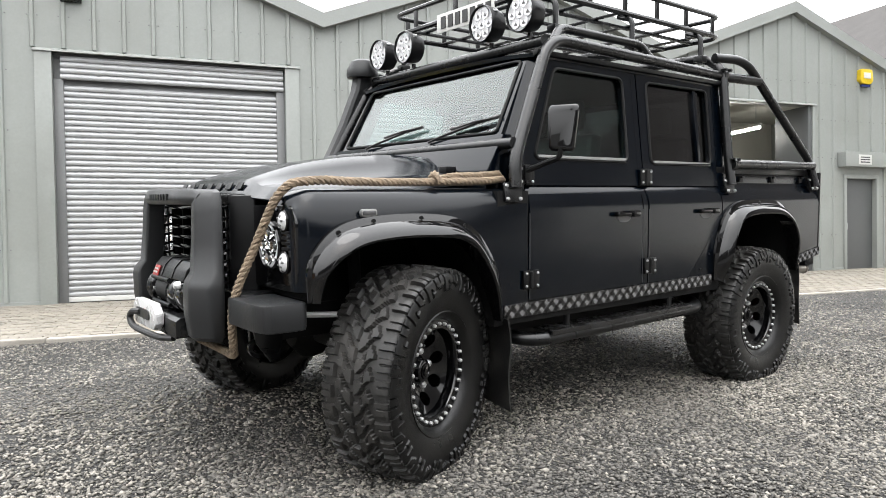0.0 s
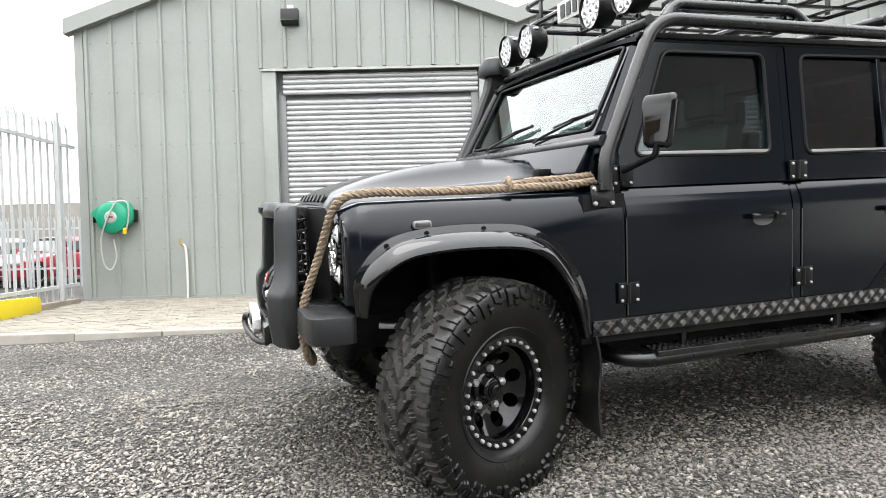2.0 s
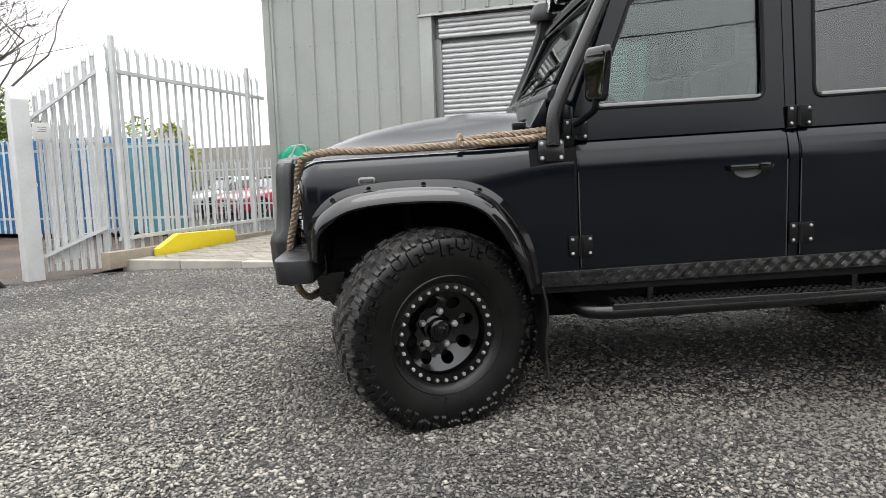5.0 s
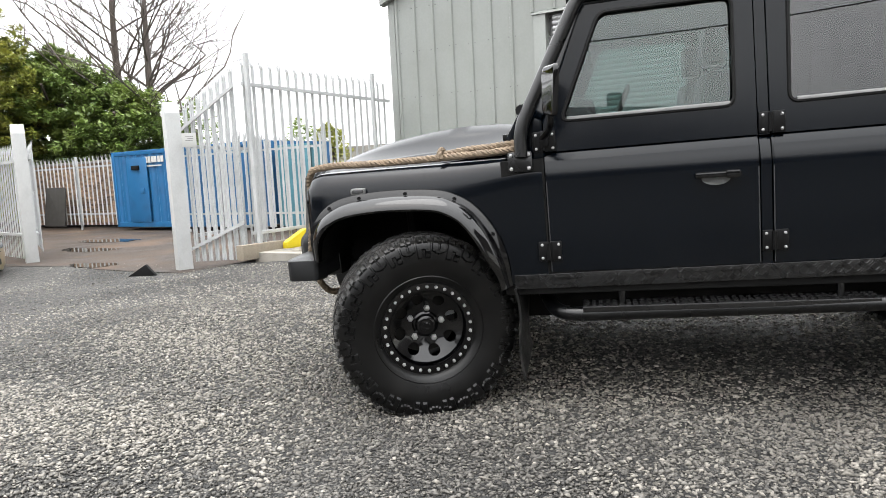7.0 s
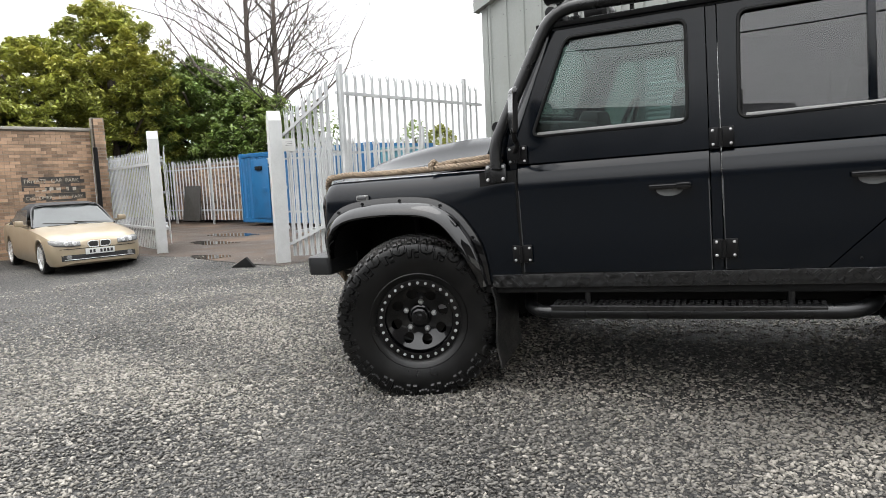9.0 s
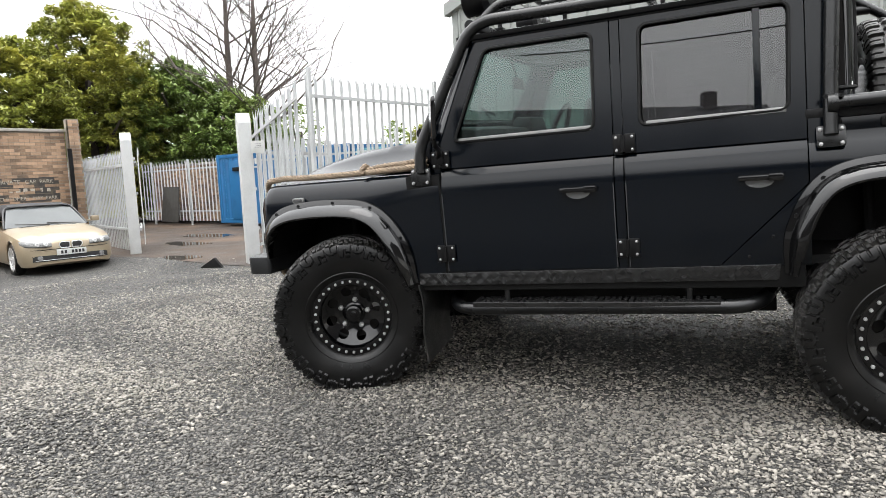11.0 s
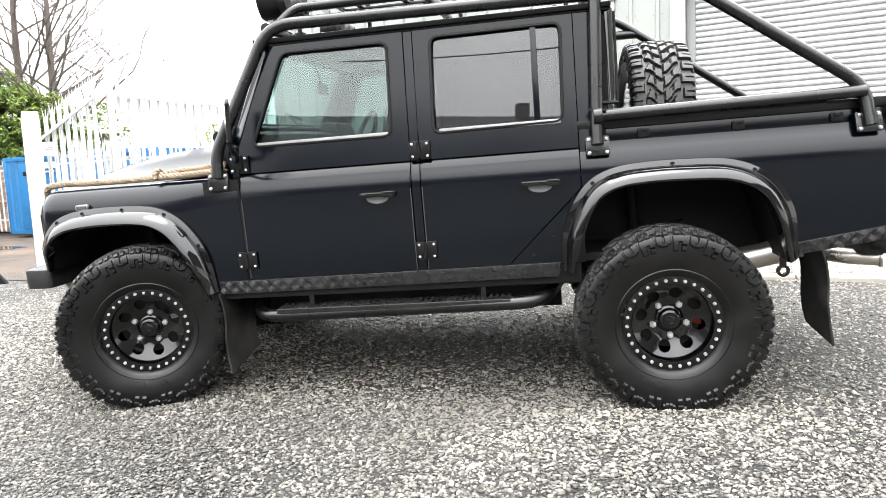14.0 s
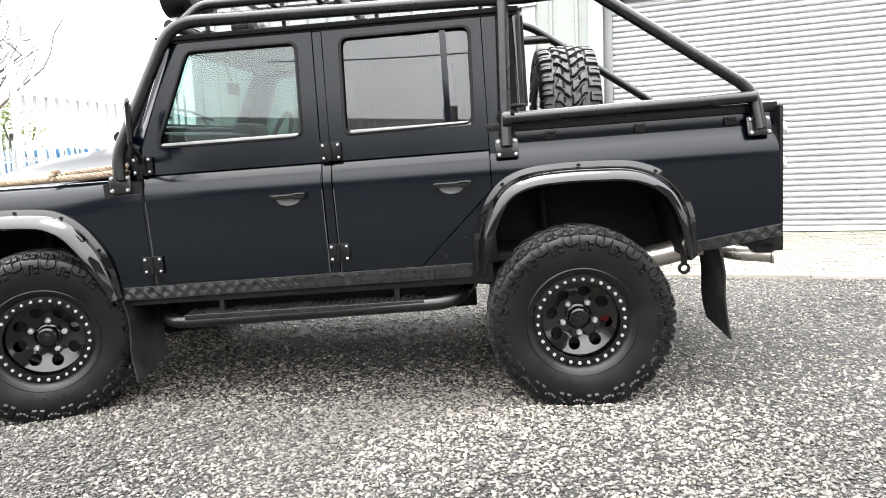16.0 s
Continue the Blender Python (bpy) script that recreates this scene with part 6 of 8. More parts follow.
def windscreen():
    def scr(y, u, off=0.0):
        return (0.600 + 0.225 * u - off, y, 1.468 + 0.42 * u)
    outer = [(-0.765, 0.0), (0.765, 0.0), (0.735, 1.0), (-0.735, 1.0)]
    inner = rounded([(-0.725, 0.05), (0.725, 0.05), (0.700, 0.94), (-0.700, 0.94)], 0.04)
    bm = bmesh.new()
    ring_plate(bm, outer, inner, lambda y, u: scr(y, u), 0.04)
    fr = bp("windscreen_frame", bm, PAINT)
    bm = bmesh.new()
    pts = [Vector(scr(y, u, 0.004)) for y, u in inner]
    tube(bm, pts + pts[:1], 0.008, 6, False)
    bp("screen_seal", bm, SEAL, fr)
    bm = bmesh.new()
    a = [bm.verts.new(scr(y, u, -0.010)) for y, u in inner]
    b = [bm.verts.new(scr(y, u, -0.015)) for y, u in inner]
    bm.faces.new(a)
    bm.faces.new(b)
    for k in range(len(a)):
        bm.faces.new((a[k], a[(k + 1) % len(a)], b[(k + 1) % len(a)], b[k]))
    g = bp("windscreen_glass", bm, GLASS_CLEAR, fr, "", False)
    g.visible_shadow = False
    # wipers
    for py in (0.42, -0.22):
        bm = bmesh.new()
        tube(bm, [scr(py, 0.0, 0.03), scr(py - 0.10, 0.06, 0.035), scr(py - 0.34, 0.185, 0.022)], 0.007, 6)
        w = bp("wiper", bm, TRIM)
        bm = bmesh.new()
        tube(bm, [scr(py - 0.14, 0.15, 0.016), scr(py - 0.50, 0.24, 0.016)], 0.009, 6)
        bp("blade", bm, BLACK_INK, w)
        bm = bmesh.new()
        tube(bm, [scr(py - 0.22, 0.165, 0.024), scr(py - 0.34, 0.205, 0.032), scr(py - 0.44, 0.22, 0.024)], 0.006, 6)
        bp("yoke", bm, TRIM, w)
    # A pillars
    for s in (-1, 1):
        bm = bmesh.new()
        sheet(bm, [[(0.595, 0.765, 1.40), (0.825, 0.735, 1.888)], [(0.61, 0.80, 1.38), (0.845, 0.79, 1.888)], [(0.662, 0.858, 1.36), (0.876, yu(1.888), 1.888)]], 0.02)
        flip(bm, s)
        bp("screen_pillar", bm, PAINT)
        bm = bmesh.new()
        prism(bm, [(0.60, 1.20), (0.66, 1.20), (0.66, 1.37), (0.62, 1.39)], 1, 0.78, 0.868, 0.004)
        flip(bm, s)
        bp("lower_pillar", bm, PAINT)


windscreen()


def roof_and_cab():
    bm = bmesh.new()
    cols = []
    for k in range(16):
        t = k / 15
        x = 0.80 + 1.80 * t
        e = step01(t / 0.10) * step01((1 - t) / 0.07)
        cols.append([(x, y, 1.885 + (0.055 * e + 0.015) * (1 - (abs(y) / 0.80) ** 4) + 0.012 * (1 - (y / 0.8) ** 2)) for y in [-0.80 + 0.1 * j for j in range(17)]])
    sheet(bm, cols, 0.02)
    r = bp("roof", bm, PAINT)
    for s in (-1, 1):
        bm = bmesh.new()
        prism(bm, [(0.785, 1.872), (0.818, 1.878), (0.824, 1.900), (0.785, 1.900)], 0, 0.80, 2.60, 0.003)
        flip(bm, s)
        bp("gutter", bm, TRIM, r)
        # rear cab corner with curved dark quarter glass
        bm = bmesh.new()
        cols = []
        for k in range(8):
            a = math.pi / 2 * k / 7
            x, ry = 2.49 + 0.13 * math.sin(a), 0.13 * (1 - math.cos(a))
            cols.append([(x, (yu(z) if z > WAIST else 0.87) - ry, z) for z in (1.20, 1.30, 1.42, 1.888)])
        cols.insert(0, [(2.421, (yu(z) if z > WAIST else 0.87), z) for z in (1.20, 1.30, 1.42, 1.888)])
        sheet(bm, cols, 0.02)
        flip(bm, s)
        c = bp("cab_corner", bm, PAINT)
        bm = bmesh.new()
        cols = []
        for k in range(7):
            a = math.pi / 2 * (0.10 + 0.78 * k / 6)
            x, ry = 2.49 + 0.134 * math.sin(a), 0.13 * (1 - math.cos(a))
            cols.append([(x, yu(z) - ry + 0.006, z) for z in (1.43, 1.46, 1.60, 1.75, 1.84, 1.87)])
        sheet(bm, cols, 0.004)
        flip(bm, s)
        bp("quarter_glass", bm, GLOSS, c, "dark curved quarter glass")
        bm = bmesh.new()
        pts = [Vector(cols[k][0]) for k in range(7)] + [Vector(p) for p in cols[6][1:]]
        tube(bm, pts, 0.009, 6)
        flip(bm, s)
        bp("quarter_seal", bm, SEAL, c)
    # back wall of the cab with its window
    bm = bmesh.new()
    ring_plate(bm, [(-0.74, 1.0), (0.74, 1.0), (0.68, 1.888), (-0.68, 1.888)], rounded([(-0.6, 1.42), (0.6, 1.42), (0.57, 1.82), (-0.57, 1.82)], 0.05), lambda y, z: (2.618, y, z), 0.02)
    b = bp("cab_back", bm, PAINT)
    bm = bmesh.new()
    box(bm, 2.604, 2.608, -0.6, 0.6, 1.42, 1.82)
    g = bp("back_glass", bm, GLASS_DARK, b, "", False)
    g.visible_shadow = False
    # floor, bed floor, tailgate
    bm = bmesh.new()
    box(bm, 0.46, 2.60, -0.84, 0.84, 0.66, 0.70)
    bp("cab_floor", bm, DARK)
    bm = bmesh.new()
    box(bm, 2.62, 3.78, -0.43, 0.43, 0.84, 0.88)
    bp("bed_floor", bm, DARK)
    bm = bmesh.new()
    box(bm, 3.77, 3.82, -0.80, 0.80, 0.84, 1.325, 0.008)
    bp("tailgate", bm, PAINT)
    bm = bmesh.new()
    box(bm, 3.70, 3.84, -0.86, 0.86, 0.62, 0.70, 0.01)
    bp("rear_crossmember", bm, DARK)
    for s in (-1, 1):
        for z in (0.93, 1.10):
            bm = bmesh.new()
            lathe(bm, [(0.001, 3.858), (0.03, 3.855), (0.04, 3.838), (0.042, 3.815)], "x", 14, (0, s * 0.83, z + 0.12))
            bp("rear_lamp", bm, LENS, None, "clear round rear lamp")


roof_and_cab()


def cabin():
    for s in (-1, 1):
        for sx, base in ((1.12, 0.95), (2.02, 0.97)):
            bm = bmesh.new()
            box(bm, sx - 0.25, sx + 0.25, s * 0.42 - 0.24, s * 0.42 + 0.24, base - 0.12, base + 0.06, 0.05, 3)
            st = bp("seat", bm, SEATS)
            bm = bmesh.new()
            box(bm, sx + 0.20, sx + 0.33, s * 0.42 - 0.23, s * 0.42 + 0.23, base, base + 0.58, 0.05, 3)
            for v in bm.verts:
                v.co.x += (v.co.z - base) * 0.16
            bp("backrest", bm, SEATS, st)
            bm = bmesh.new()
            box(bm, sx + 0.30, sx + 0.39, s * 0.42 - 0.12, s * 0.42 + 0.12, base + 0.61, base + 0.79, 0.035, 3)
            bp("headrest", bm, SEATS, st)
    bm = bmesh.new()
    prism(bm, [(0.62, 1.05), (0.92, 1.05), (0.94, 1.30), (0.86, 1.42), (0.66, 1.45)], 1, -0.76, 0.76, 0.03)
    d = bp("dashboard", bm, INTERIOR)
    bm = bmesh.new()
    prism(bm, [(0.72, 1.40), (0.90, 1.38), (0.88, 1.49), (0.78, 1.50)], 1, 0.22, 0.62, 0.03)
    bp("binnacle", bm, INTERIOR, d)
    bm = bmesh.new()
    pts = [Vector((1.02 + 0.075 * math.cos(a), 0.42 + 0.19 * math.sin(a), 1.37 + 0.175 * math.cos(a))) for a in [2 * math.pi * k / 28 for k in range(29)]]
    tube(bm, pts, 0.017, 8, False)
    tube(bm, [pts[7], (1.00, 0.42, 1.36), pts[21]], 0.016, 6)
    tube(bm, [pts[14], (1.00, 0.42, 1.36), (0.86, 0.42, 1.28)], 0.022, 6)
    bp("steering_wheel", bm, INTERIOR)
    bm = bmesh.new()
    tube(bm, smooth_path([(0.84, 0.0, 1.86), (0.86, 0.02, 1.78), (0.88, 0.0, 1.70)]), 0.008, 6)
    box(bm, 0.87, 0.89, -0.10, 0.10, 1.66, 1.73, 0.008)
    bp("interior_mirror", bm, INTERIOR)
    bm = bmesh.new()
    box(bm, 0.84, 2.58, -0.76, 0.76, 1.862, 1.874)
    bp("headlining", bm, HEADLINE)


cabin()


def cage():
    for s in (-1, 1):
        def tb(name, pts, r=0.030, radius=0.10, mat=TUBE):
            bm = bmesh.new()
            tube(bm, bent([(x, y, z) for x, y, z in pts], radius, 6), r, 12)
            flip(bm, s)
            return bp(name, bm, mat, CAGE)
        tb("side_hoop", [(0.560, 0.912, 1.215), (0.565, 0.900, 1.345), (0.885, 0.812, 1.965), (2.40, 0.800, 1.945), (2.54, 0.805, 1.938), (2.925, 0.850, 1.938)], 0.031, 0.13)
        tb("rear_stay", [(2.503, 0.910, 1.235), (2.506, 0.880, 1.40), (2.528, 0.812, 1.985), (2.535, 0.68, 2.075), (2.535, 0.0, 2.085)], 0.030, 0.12)
        tb("bed_stay", [(2.50, 0.77, 2.060), (2.76, 0.842, 2.062), (3.690, 0.868, 1.410), (3.708, 0.912, 1.225)], 0.029, 0.13)
        tb("bed_rail", [(2.51, 0.905, 1.367), (3.69, 0.893, 1.378)], 0.029, 0.05)
        tb("roof_loop", [(0.93, 0.805, 1.955), (1.02, 0.76, 2.045), (1.72, 0.76, 2.045), (1.79, 0.795, 1.950)], 0.024, 0.09)
        # foot plates with bolts
        for px, pz in ((0.553, 1.193), (2.505, 1.227), (3.709, 1.242)):
            bm = bmesh.new()
            prism(bm, rounded([(px - 0.056, pz - 0.046), (px + 0.056, pz - 0.046), (px + 0.056, pz + 0.046), (px - 0.056, pz + 0.046)], 0.012, 2), 1, 0.898, 0.909, 0.002)
            for v in bm.verts:
                if v.co.z > 1.20:
                    v.co.y -= (v.co.z - 1.20) * 0.35
            flip(bm, s)
            pl = bp("foot_plate", bm, TUBE, CAGE)
            for bx in (px - 0.041, px + 0.041):
                for bz in (pz - 0.031, pz + 0.031):
                    yy = 0.909 - max(0.0, bz - 1.20) * 0.35
                    bm = bmesh.new()
                    lathe(bm, [(0.001, yy + 0.010), (0.008, yy + 0.008), (0.010, yy - 0.003)], "y", 8, (bx, 0, bz))
                    flip(bm, s)
                    bp("bolt", bm, BOLT, pl)
        for cx, cz in ((2.53, 1.945), (2.51, 1.366)):
            bm = bmesh.new()
            lathe(bm, [(0.04, -0.02), (0.042, 0.0), (0.04, 0.02)], "x", 12, (cx, 0.81 if cz > 1.5 else 0.905, cz))
            for k in (-1, 1):
                tube(bm, [(cx + k * 0.03, 0.82 if cz > 1.5 else 0.915, cz + 0.03), (cx + k * 0.03, 0.86 if cz > 1.5 else 0.945, cz + 0.03)], 0.010, 6)
            flip(bm, s)
            bp("clamp", bm, TUBE, CAGE)
    for x, z, w in ((0.872, 1.955, 0.80), (0.575, 1.425, 0.885)):
        bm = bmesh.new()
        tube(bm, [(x, -w, z), (x, w, z)], 0.028, 12)
        bp("cross_tube", bm, TUBE, CAGE)


bm = bmesh.new()
tube(bm, [(1.72, -0.78, 1.985), (1.72, -0.4, 2.04), (1.72, 0.4, 2.04), (1.72, 0.78, 1.985)], 0.024, 10)
CAGE = bp("roll_cage", bm, TUBE, None, "black tubular external roll cage")
cage()


def lb(name, bm, mat, parent=None, label="", smooth=True):
    """A piece of a roof lamp."""
    bmesh.ops.translate(bm, vec=(0.030, 0, -0.012), verts=bm.verts)
    return bp(name, bm, mat, parent, label, smooth)


RACK_END = 2.77


def roof_rack():
    bm = bmesh.new()
    x0, x1, w = 0.95, RACK_END, 0.66
    def ring(z, inset=0.0):
        q = rounded([(x0 + inset, -w + inset), (x1 - inset, -w + inset), (x1 - inset, w - inset), (x0 + inset, w - inset)], 0.12, 6)
        pts = [Vector((x, y, z)) for x, y in q]
        return pts + pts[:1]
    tube(bm, ring(2.375), 0.015, 8, False)
    rack = bp("roof_rack", bm, TUBE, None, "black tubular steel roof basket")
    bm = bmesh.new()
    tube(bm, ring(2.245), 0.017, 8, False)
    bp("lower_rail", bm, TUBE, rack)
    for y in (-0.44, -0.22, 0.0, 0.22, 0.44):
        bm = bmesh.new()
        box(bm, x0 + 0.01, x1 - 0.01, y - 0.012, y + 0.012, 2.23, 2.248, 0.003)
        bp("floor_bar", bm, TUBE, rack)
    for k in range(6):
        x = x0 + 0.12 + k * (x1 - x0 - 0.235) / 5
        bm = bmesh.new()
        box(bm, x - 0.018, x + 0.018, -w + 0.01, w - 0.01, 2.249, 2.260, 0.003)
        bp("floor_slat", bm, TUBE, rack)
        for s in (-1, 1):
            bm = bmesh.new()
            box(bm, x - 0.016, x + 0.016, s * w - 0.007, s * w + 0.007, 2.245, 2.375, 0.003)
            bp("upright", bm, TUBE, rack)
    for y in (-0.4, 0.0, 0.4):
        for x in (x0, x1):
            bm = bmesh.new()
            box(bm, x - 0.007, x + 0.007, y - 0.016, y + 0.016, 2.245, 2.375, 0.003)
            bp("upright", bm, TUBE, rack)
    for x in (1.06, 1.72, 2.45):
        for s in (-1, 1):
            bm = bmesh.new()
            tube(bm, bent([(x, s * 0.70, 2.02), (x, s * 0.70, 2.20), (x, s * 0.60, 2.238)], 0.03), 0.016, 8)
            box(bm, x - 0.035, x + 0.035, s * 0.70 - 0.03, s * 0.70 + 0.03, 2.035, 2.075, 0.006)
            bp("rack_foot", bm, TUBE, rack)
    # number plate on the rack's front
    bm = bmesh.new()
    box(bm, 0.932, 0.940, -0.36, 0.16, 2.170, 2.282, 0.002)
    pl = bp("number_plate", bm, WHITE_PLATE, rack, "white number plate with plain dark bars")
    for k in range(7):
        bm = bmesh.new()
        y = 0.12 - 0.068 * k
        box(bm, 0.927, 0.931, y - 0.048, y - 0.004, 2.190, 2.262)
        bp("plate_bar", bm, BLACK_INK, pl, "", False)
    # round spot lamps
    for y in (0.665, 0.37, -0.37, -0.665):
        bm = bmesh.new()
        lathe(bm, [(0.001, 0.925), (0.05, 0.925), (0.085, 0.90), (0.096, 0.85), (0.100, 0.812), (0.100, 0.796), (0.097, 0.791), (0.0935, 0.796), (0.0935, 0.826), (0.001, 0.828)], "x", 32, (0, y, 2.125))
        lamp = lb("spot_lamp", bm, TRIM, rack, "round black auxiliary driving lamp")
        bm = bmesh.new()
        lathe(bm, [(0.001, 0.803), (0.05, 0.804), (0.0925, 0.806), (0.0925, 0.83)], "x", 32, (0, y, 2.125))
        lens = lb("lens", bm, LENS, lamp, "clear lens over seven white reflectors")
        for k in range(7):
            a = 2 * math.pi * k / 6
            r = 0.0575 if k < 6 else 0.0
            bm = bmesh.new()
            lathe(bm, [(0.0285, 0.8035), (0.0275, 0.7975), (0.022, 0.799), (0.008, 0.8025), (0.001, 0.8025)], "x", 16, (0, y + r * math.cos(a), 2.125 + r * math.sin(a)))
            cup = lb("reflector", bm, REFLECTOR, lens)
        for k in range(7):
            a = 2 * math.pi * k / 6
            r = 0.0575 if k < 6 else 0.0
            bm = bmesh.new()
            cy, cz = y + r * math.cos(a), 2.125 + r * math.sin(a)
            prism(bm, [(cy - 0.011, cz - 0.012), (cy + 0.011, cz - 0.012), (cy, cz + 0.003)], 0, 0.7955, 0.800)
            lb("emitter", bm, LED, lens, "", False)
        bm = bmesh.new()
        tube(bm, [(0.875, y, 1.98), (0.875, y, 2.03)], 0.014, 8)
        box(bm, 0.85, 0.90, y - 0.03, y + 0.03, 1.975, 2.0, 0.004)
        lb("lamp_bracket", bm, TUBE, lamp)
        for k in range(3):
            bm = bmesh.new()
            tube(bm, [(0.80 + 0.012, y + 0.100 * math.cos(2.1 * k + 0.4), 2.125 + 0.100 * math.sin(2.1 * k + 0.4)), (0.84, y + 0.104 * math.cos(2.1 * k + 0.4), 2.125 + 0.104 * math.sin(2.1 * k + 0.4))], 0.007, 6)
            lb("clip", bm, CHROME, lamp)


roof_rack()


def nb(name, bm, mat, parent=None, label="", smooth=True, back=0.032):
    """A piece of the nose, set back on the wings."""
    bmesh.ops.translate(bm, vec=(back, 0, 0), verts=bm.verts)
    return bp(name, bm, mat, parent, label, smooth)


def wb(name, bm, mat, parent=None, label="", smooth=True):
    """A piece of the winch."""
    return nb(name, bm, mat, parent, label, smooth, 0.056)


def front_end():
    # grille panel, its forward-standing surround and the slats
    bm = bmesh.new()
    box(bm, -0.575, -0.50, -0.44, 0.44, 0.79, 1.19, 0.01)
    gp = nb("grille_panel", bm, TRIM)
    for k in range(7):
        z = 0.838 + 0.0475 * k
        bm = bmesh.new()
        prism(bm, [(-0.668, z), (-0.58, z + 0.004), (-0.58, z + 0.012), (-0.660, z + 0.016)], 1, -0.365, 0.365, 0.003)
        nb("grille_bar", bm, GLOSS, gp)
    for y in (-0.24, 0.0, 0.24):
        bm = bmesh.new()
        box(bm, -0.652, -0.60, y - 0.006, y + 0.006, 0.82, 1.15, 0.002)
        nb("grille_rib", bm, TRIM, gp)
    for s in (-1, 1):
        bm = bmesh.new()
        prism(bm, [(-0.655, 0.372), (-0.655, 0.398), (-0.640, 0.412), (-0.575, 0.470), (-0.560, 0.470), (-0.560, 0.372)], 2, 0.775, 1.188, 0.007)
        flip(bm, s)
        nb("grille_side", bm, TRIM, gp)
        # wire mesh closing the gap beside the bull bar
        for z in [0.80 + 0.046 * k for k in range(8)]:
            bm = bmesh.new()
            prism(bm, [(-0.712, z), (-0.655, z + 0.012), (-0.655, z + 0.024), (-0.712, z + 0.016)], 1, s * 0.366, s * 0.386, 0.002)
            nb("mesh_bar", bm, GLOSS, gp)
        for x in (-0.705, -0.682, -0.660):
            bm = bmesh.new()
            box(bm, x - 0.004, x + 0.004, s * 0.372 - 0.004, s * 0.372 + 0.004, 0.79, 1.165)
            nb("mesh_rod", bm, TRIM, gp)
    bm = bmesh.new()
    box(bm, -0.662, -0.56, -0.40, 0.40, 1.152, 1.195, 0.012)
    nb("grille_top", bm, TRIM, gp)
    for s in (-1, 1):
        bm = bmesh.new()
        prism(bm, rounded([(0.472, 0.808), (0.835, 0.812), (0.862, 0.86), (0.862, 1.09), (0.825, 1.148), (0.472, 1.148)], 0.025), 0, -0.580, -0.52, 0.005)
        flip(bm, s)
        su = nb("lamp_surround", bm, GLOSS)
        bm = bmesh.new()
        lathe(bm, [(0.097, -0.578), (0.099, -0.590), (0.092, -0.597), (0.086, -0.590)], "x", 32, (0, 0.645, 0.986))
        flip(bm, s)
        hl = nb("headlamp", bm, GLOSS, su)
        bm = bmesh.new()
        lathe(bm, [(0.001, -0.586), (0.055, -0.588), (0.075, -0.592), (0.087, -0.590), (0.087, -0.575)], "x", 32, (0, 0.645, 0.986))
        flip(bm, s)
        le = nb("lens", bm, LENS, hl, "clear round headlamp lens")
        for k, (dy, dz, r) in enumerate(((0, 0.050, 0.030), (0, -0.050, 0.030), (-0.048, 0, 0.028), (0.048, 0, 0.028), (0, 0, 0.018), (0.05, 0.05, 0.012), (-0.05, -0.05, 0.012), (0.05, -0.05, 0.012), (-0.05, 0.05, 0.012))):
            bm = bmesh.new()
            lathe(bm, [(r, -0.589), (r * 0.94, -0.597), (r * 0.6, -0.592), (r * 0.25, -0.590), (0.001, -0.592)], "x", 14, (0, 0.645 + dy, 0.986 + dz))
            flip(bm, s)
            nb("reflector", bm, LAMP_CHROME, le)
            bm = bmesh.new()
            lathe(bm, [(r * 0.3, -0.591), (r * 0.28, -0.5955), (0.001, -0.597)], "x", 10, (0, 0.645 + dy, 0.986 + dz))
            flip(bm, s)
            nb("bulb", bm, LED, le)
        for z in (1.088, 0.926):
            bm = bmesh.new()
            lathe(bm, [(0.046, -0.578), (0.046, -0.590), (0.041, -0.594), (0.038, -0.588)], "x", 20, (0, 0.772, z))
            flip(bm, s)
            sl = nb("side_lamp", bm, GLOSS, su, "small clear round side lamp")
            bm = bmesh.new()
            lathe(bm, [(0.001, -0.606), (0.018, -0.603), (0.032, -0.595), (0.039, -0.586)], "x", 20, (0, 0.772, z))
            flip(bm, s)
            nb("lens", bm, REFLECTOR, sl)
            for q in range(5):
                bm = bmesh.new()
                a = 2 * math.pi * q / 5
                lathe(bm, [(0.007, -0.598), (0.004, -0.608), (0.001, -0.608)], "x", 8, (0, 0.772 + 0.017 * math.cos(a), z + 0.017 * math.sin(a)))
                flip(bm, s)
                nb("bulb", bm, LED, sl)
        for k in range(4):
            bm = bmesh.new()
            z = 0.973 + 0.021 * k
            box(bm, -0.590, -0.578, 0.755, 0.815, z, z + 0.011, 0.003)
            flip(bm, s)
            nb("vent_slot", bm, TRIM, su)
    # bumper: beam and rounded end caps
    bm = bmesh.new()
    box(bm, -0.70, -0.54, -0.60, 0.60, 0.645, 0.790, 0.012)
    bu = nb("bumper", bm, TUBE)
    for s in (-1, 1):
        bm = bmesh.new()
        prism(bm, rounded([(-0.715, 0.540), (-0.742, 0.57), (-0.738, 0.825), (-0.715, 0.893), (-0.552, 0.900), (-0.548, 0.54)], 0.03, 4), 2, 0.672, 0.782, 0.014)
        flip(bm, s)
        nb("bumper_cap", bm, BULL, bu)
        bm = bmesh.new()
        prism(bm, [(-0.62, 0.645), (-0.60, 0.56), (-0.54, 0.475), (-0.50, 0.475), (-0.47, 0.645)], 1, 0.50, 0.515, 0.003)
        flip(bm, s)
        nb("steering_guard", bm, TUBE, bu)
        bm = bmesh.new()
        box(bm, -0.60, -0.53, s * 0.43 - 0.012, s * 0.43 + 0.012, 0.54, 0.65, 0.004)
        lathe(bm, [(0.020, -0.012), (0.042, -0.012), (0.042, 0.012), (0.020, 0.012)], "y", 20, (-0.575, s * 0.455, 0.532), True)
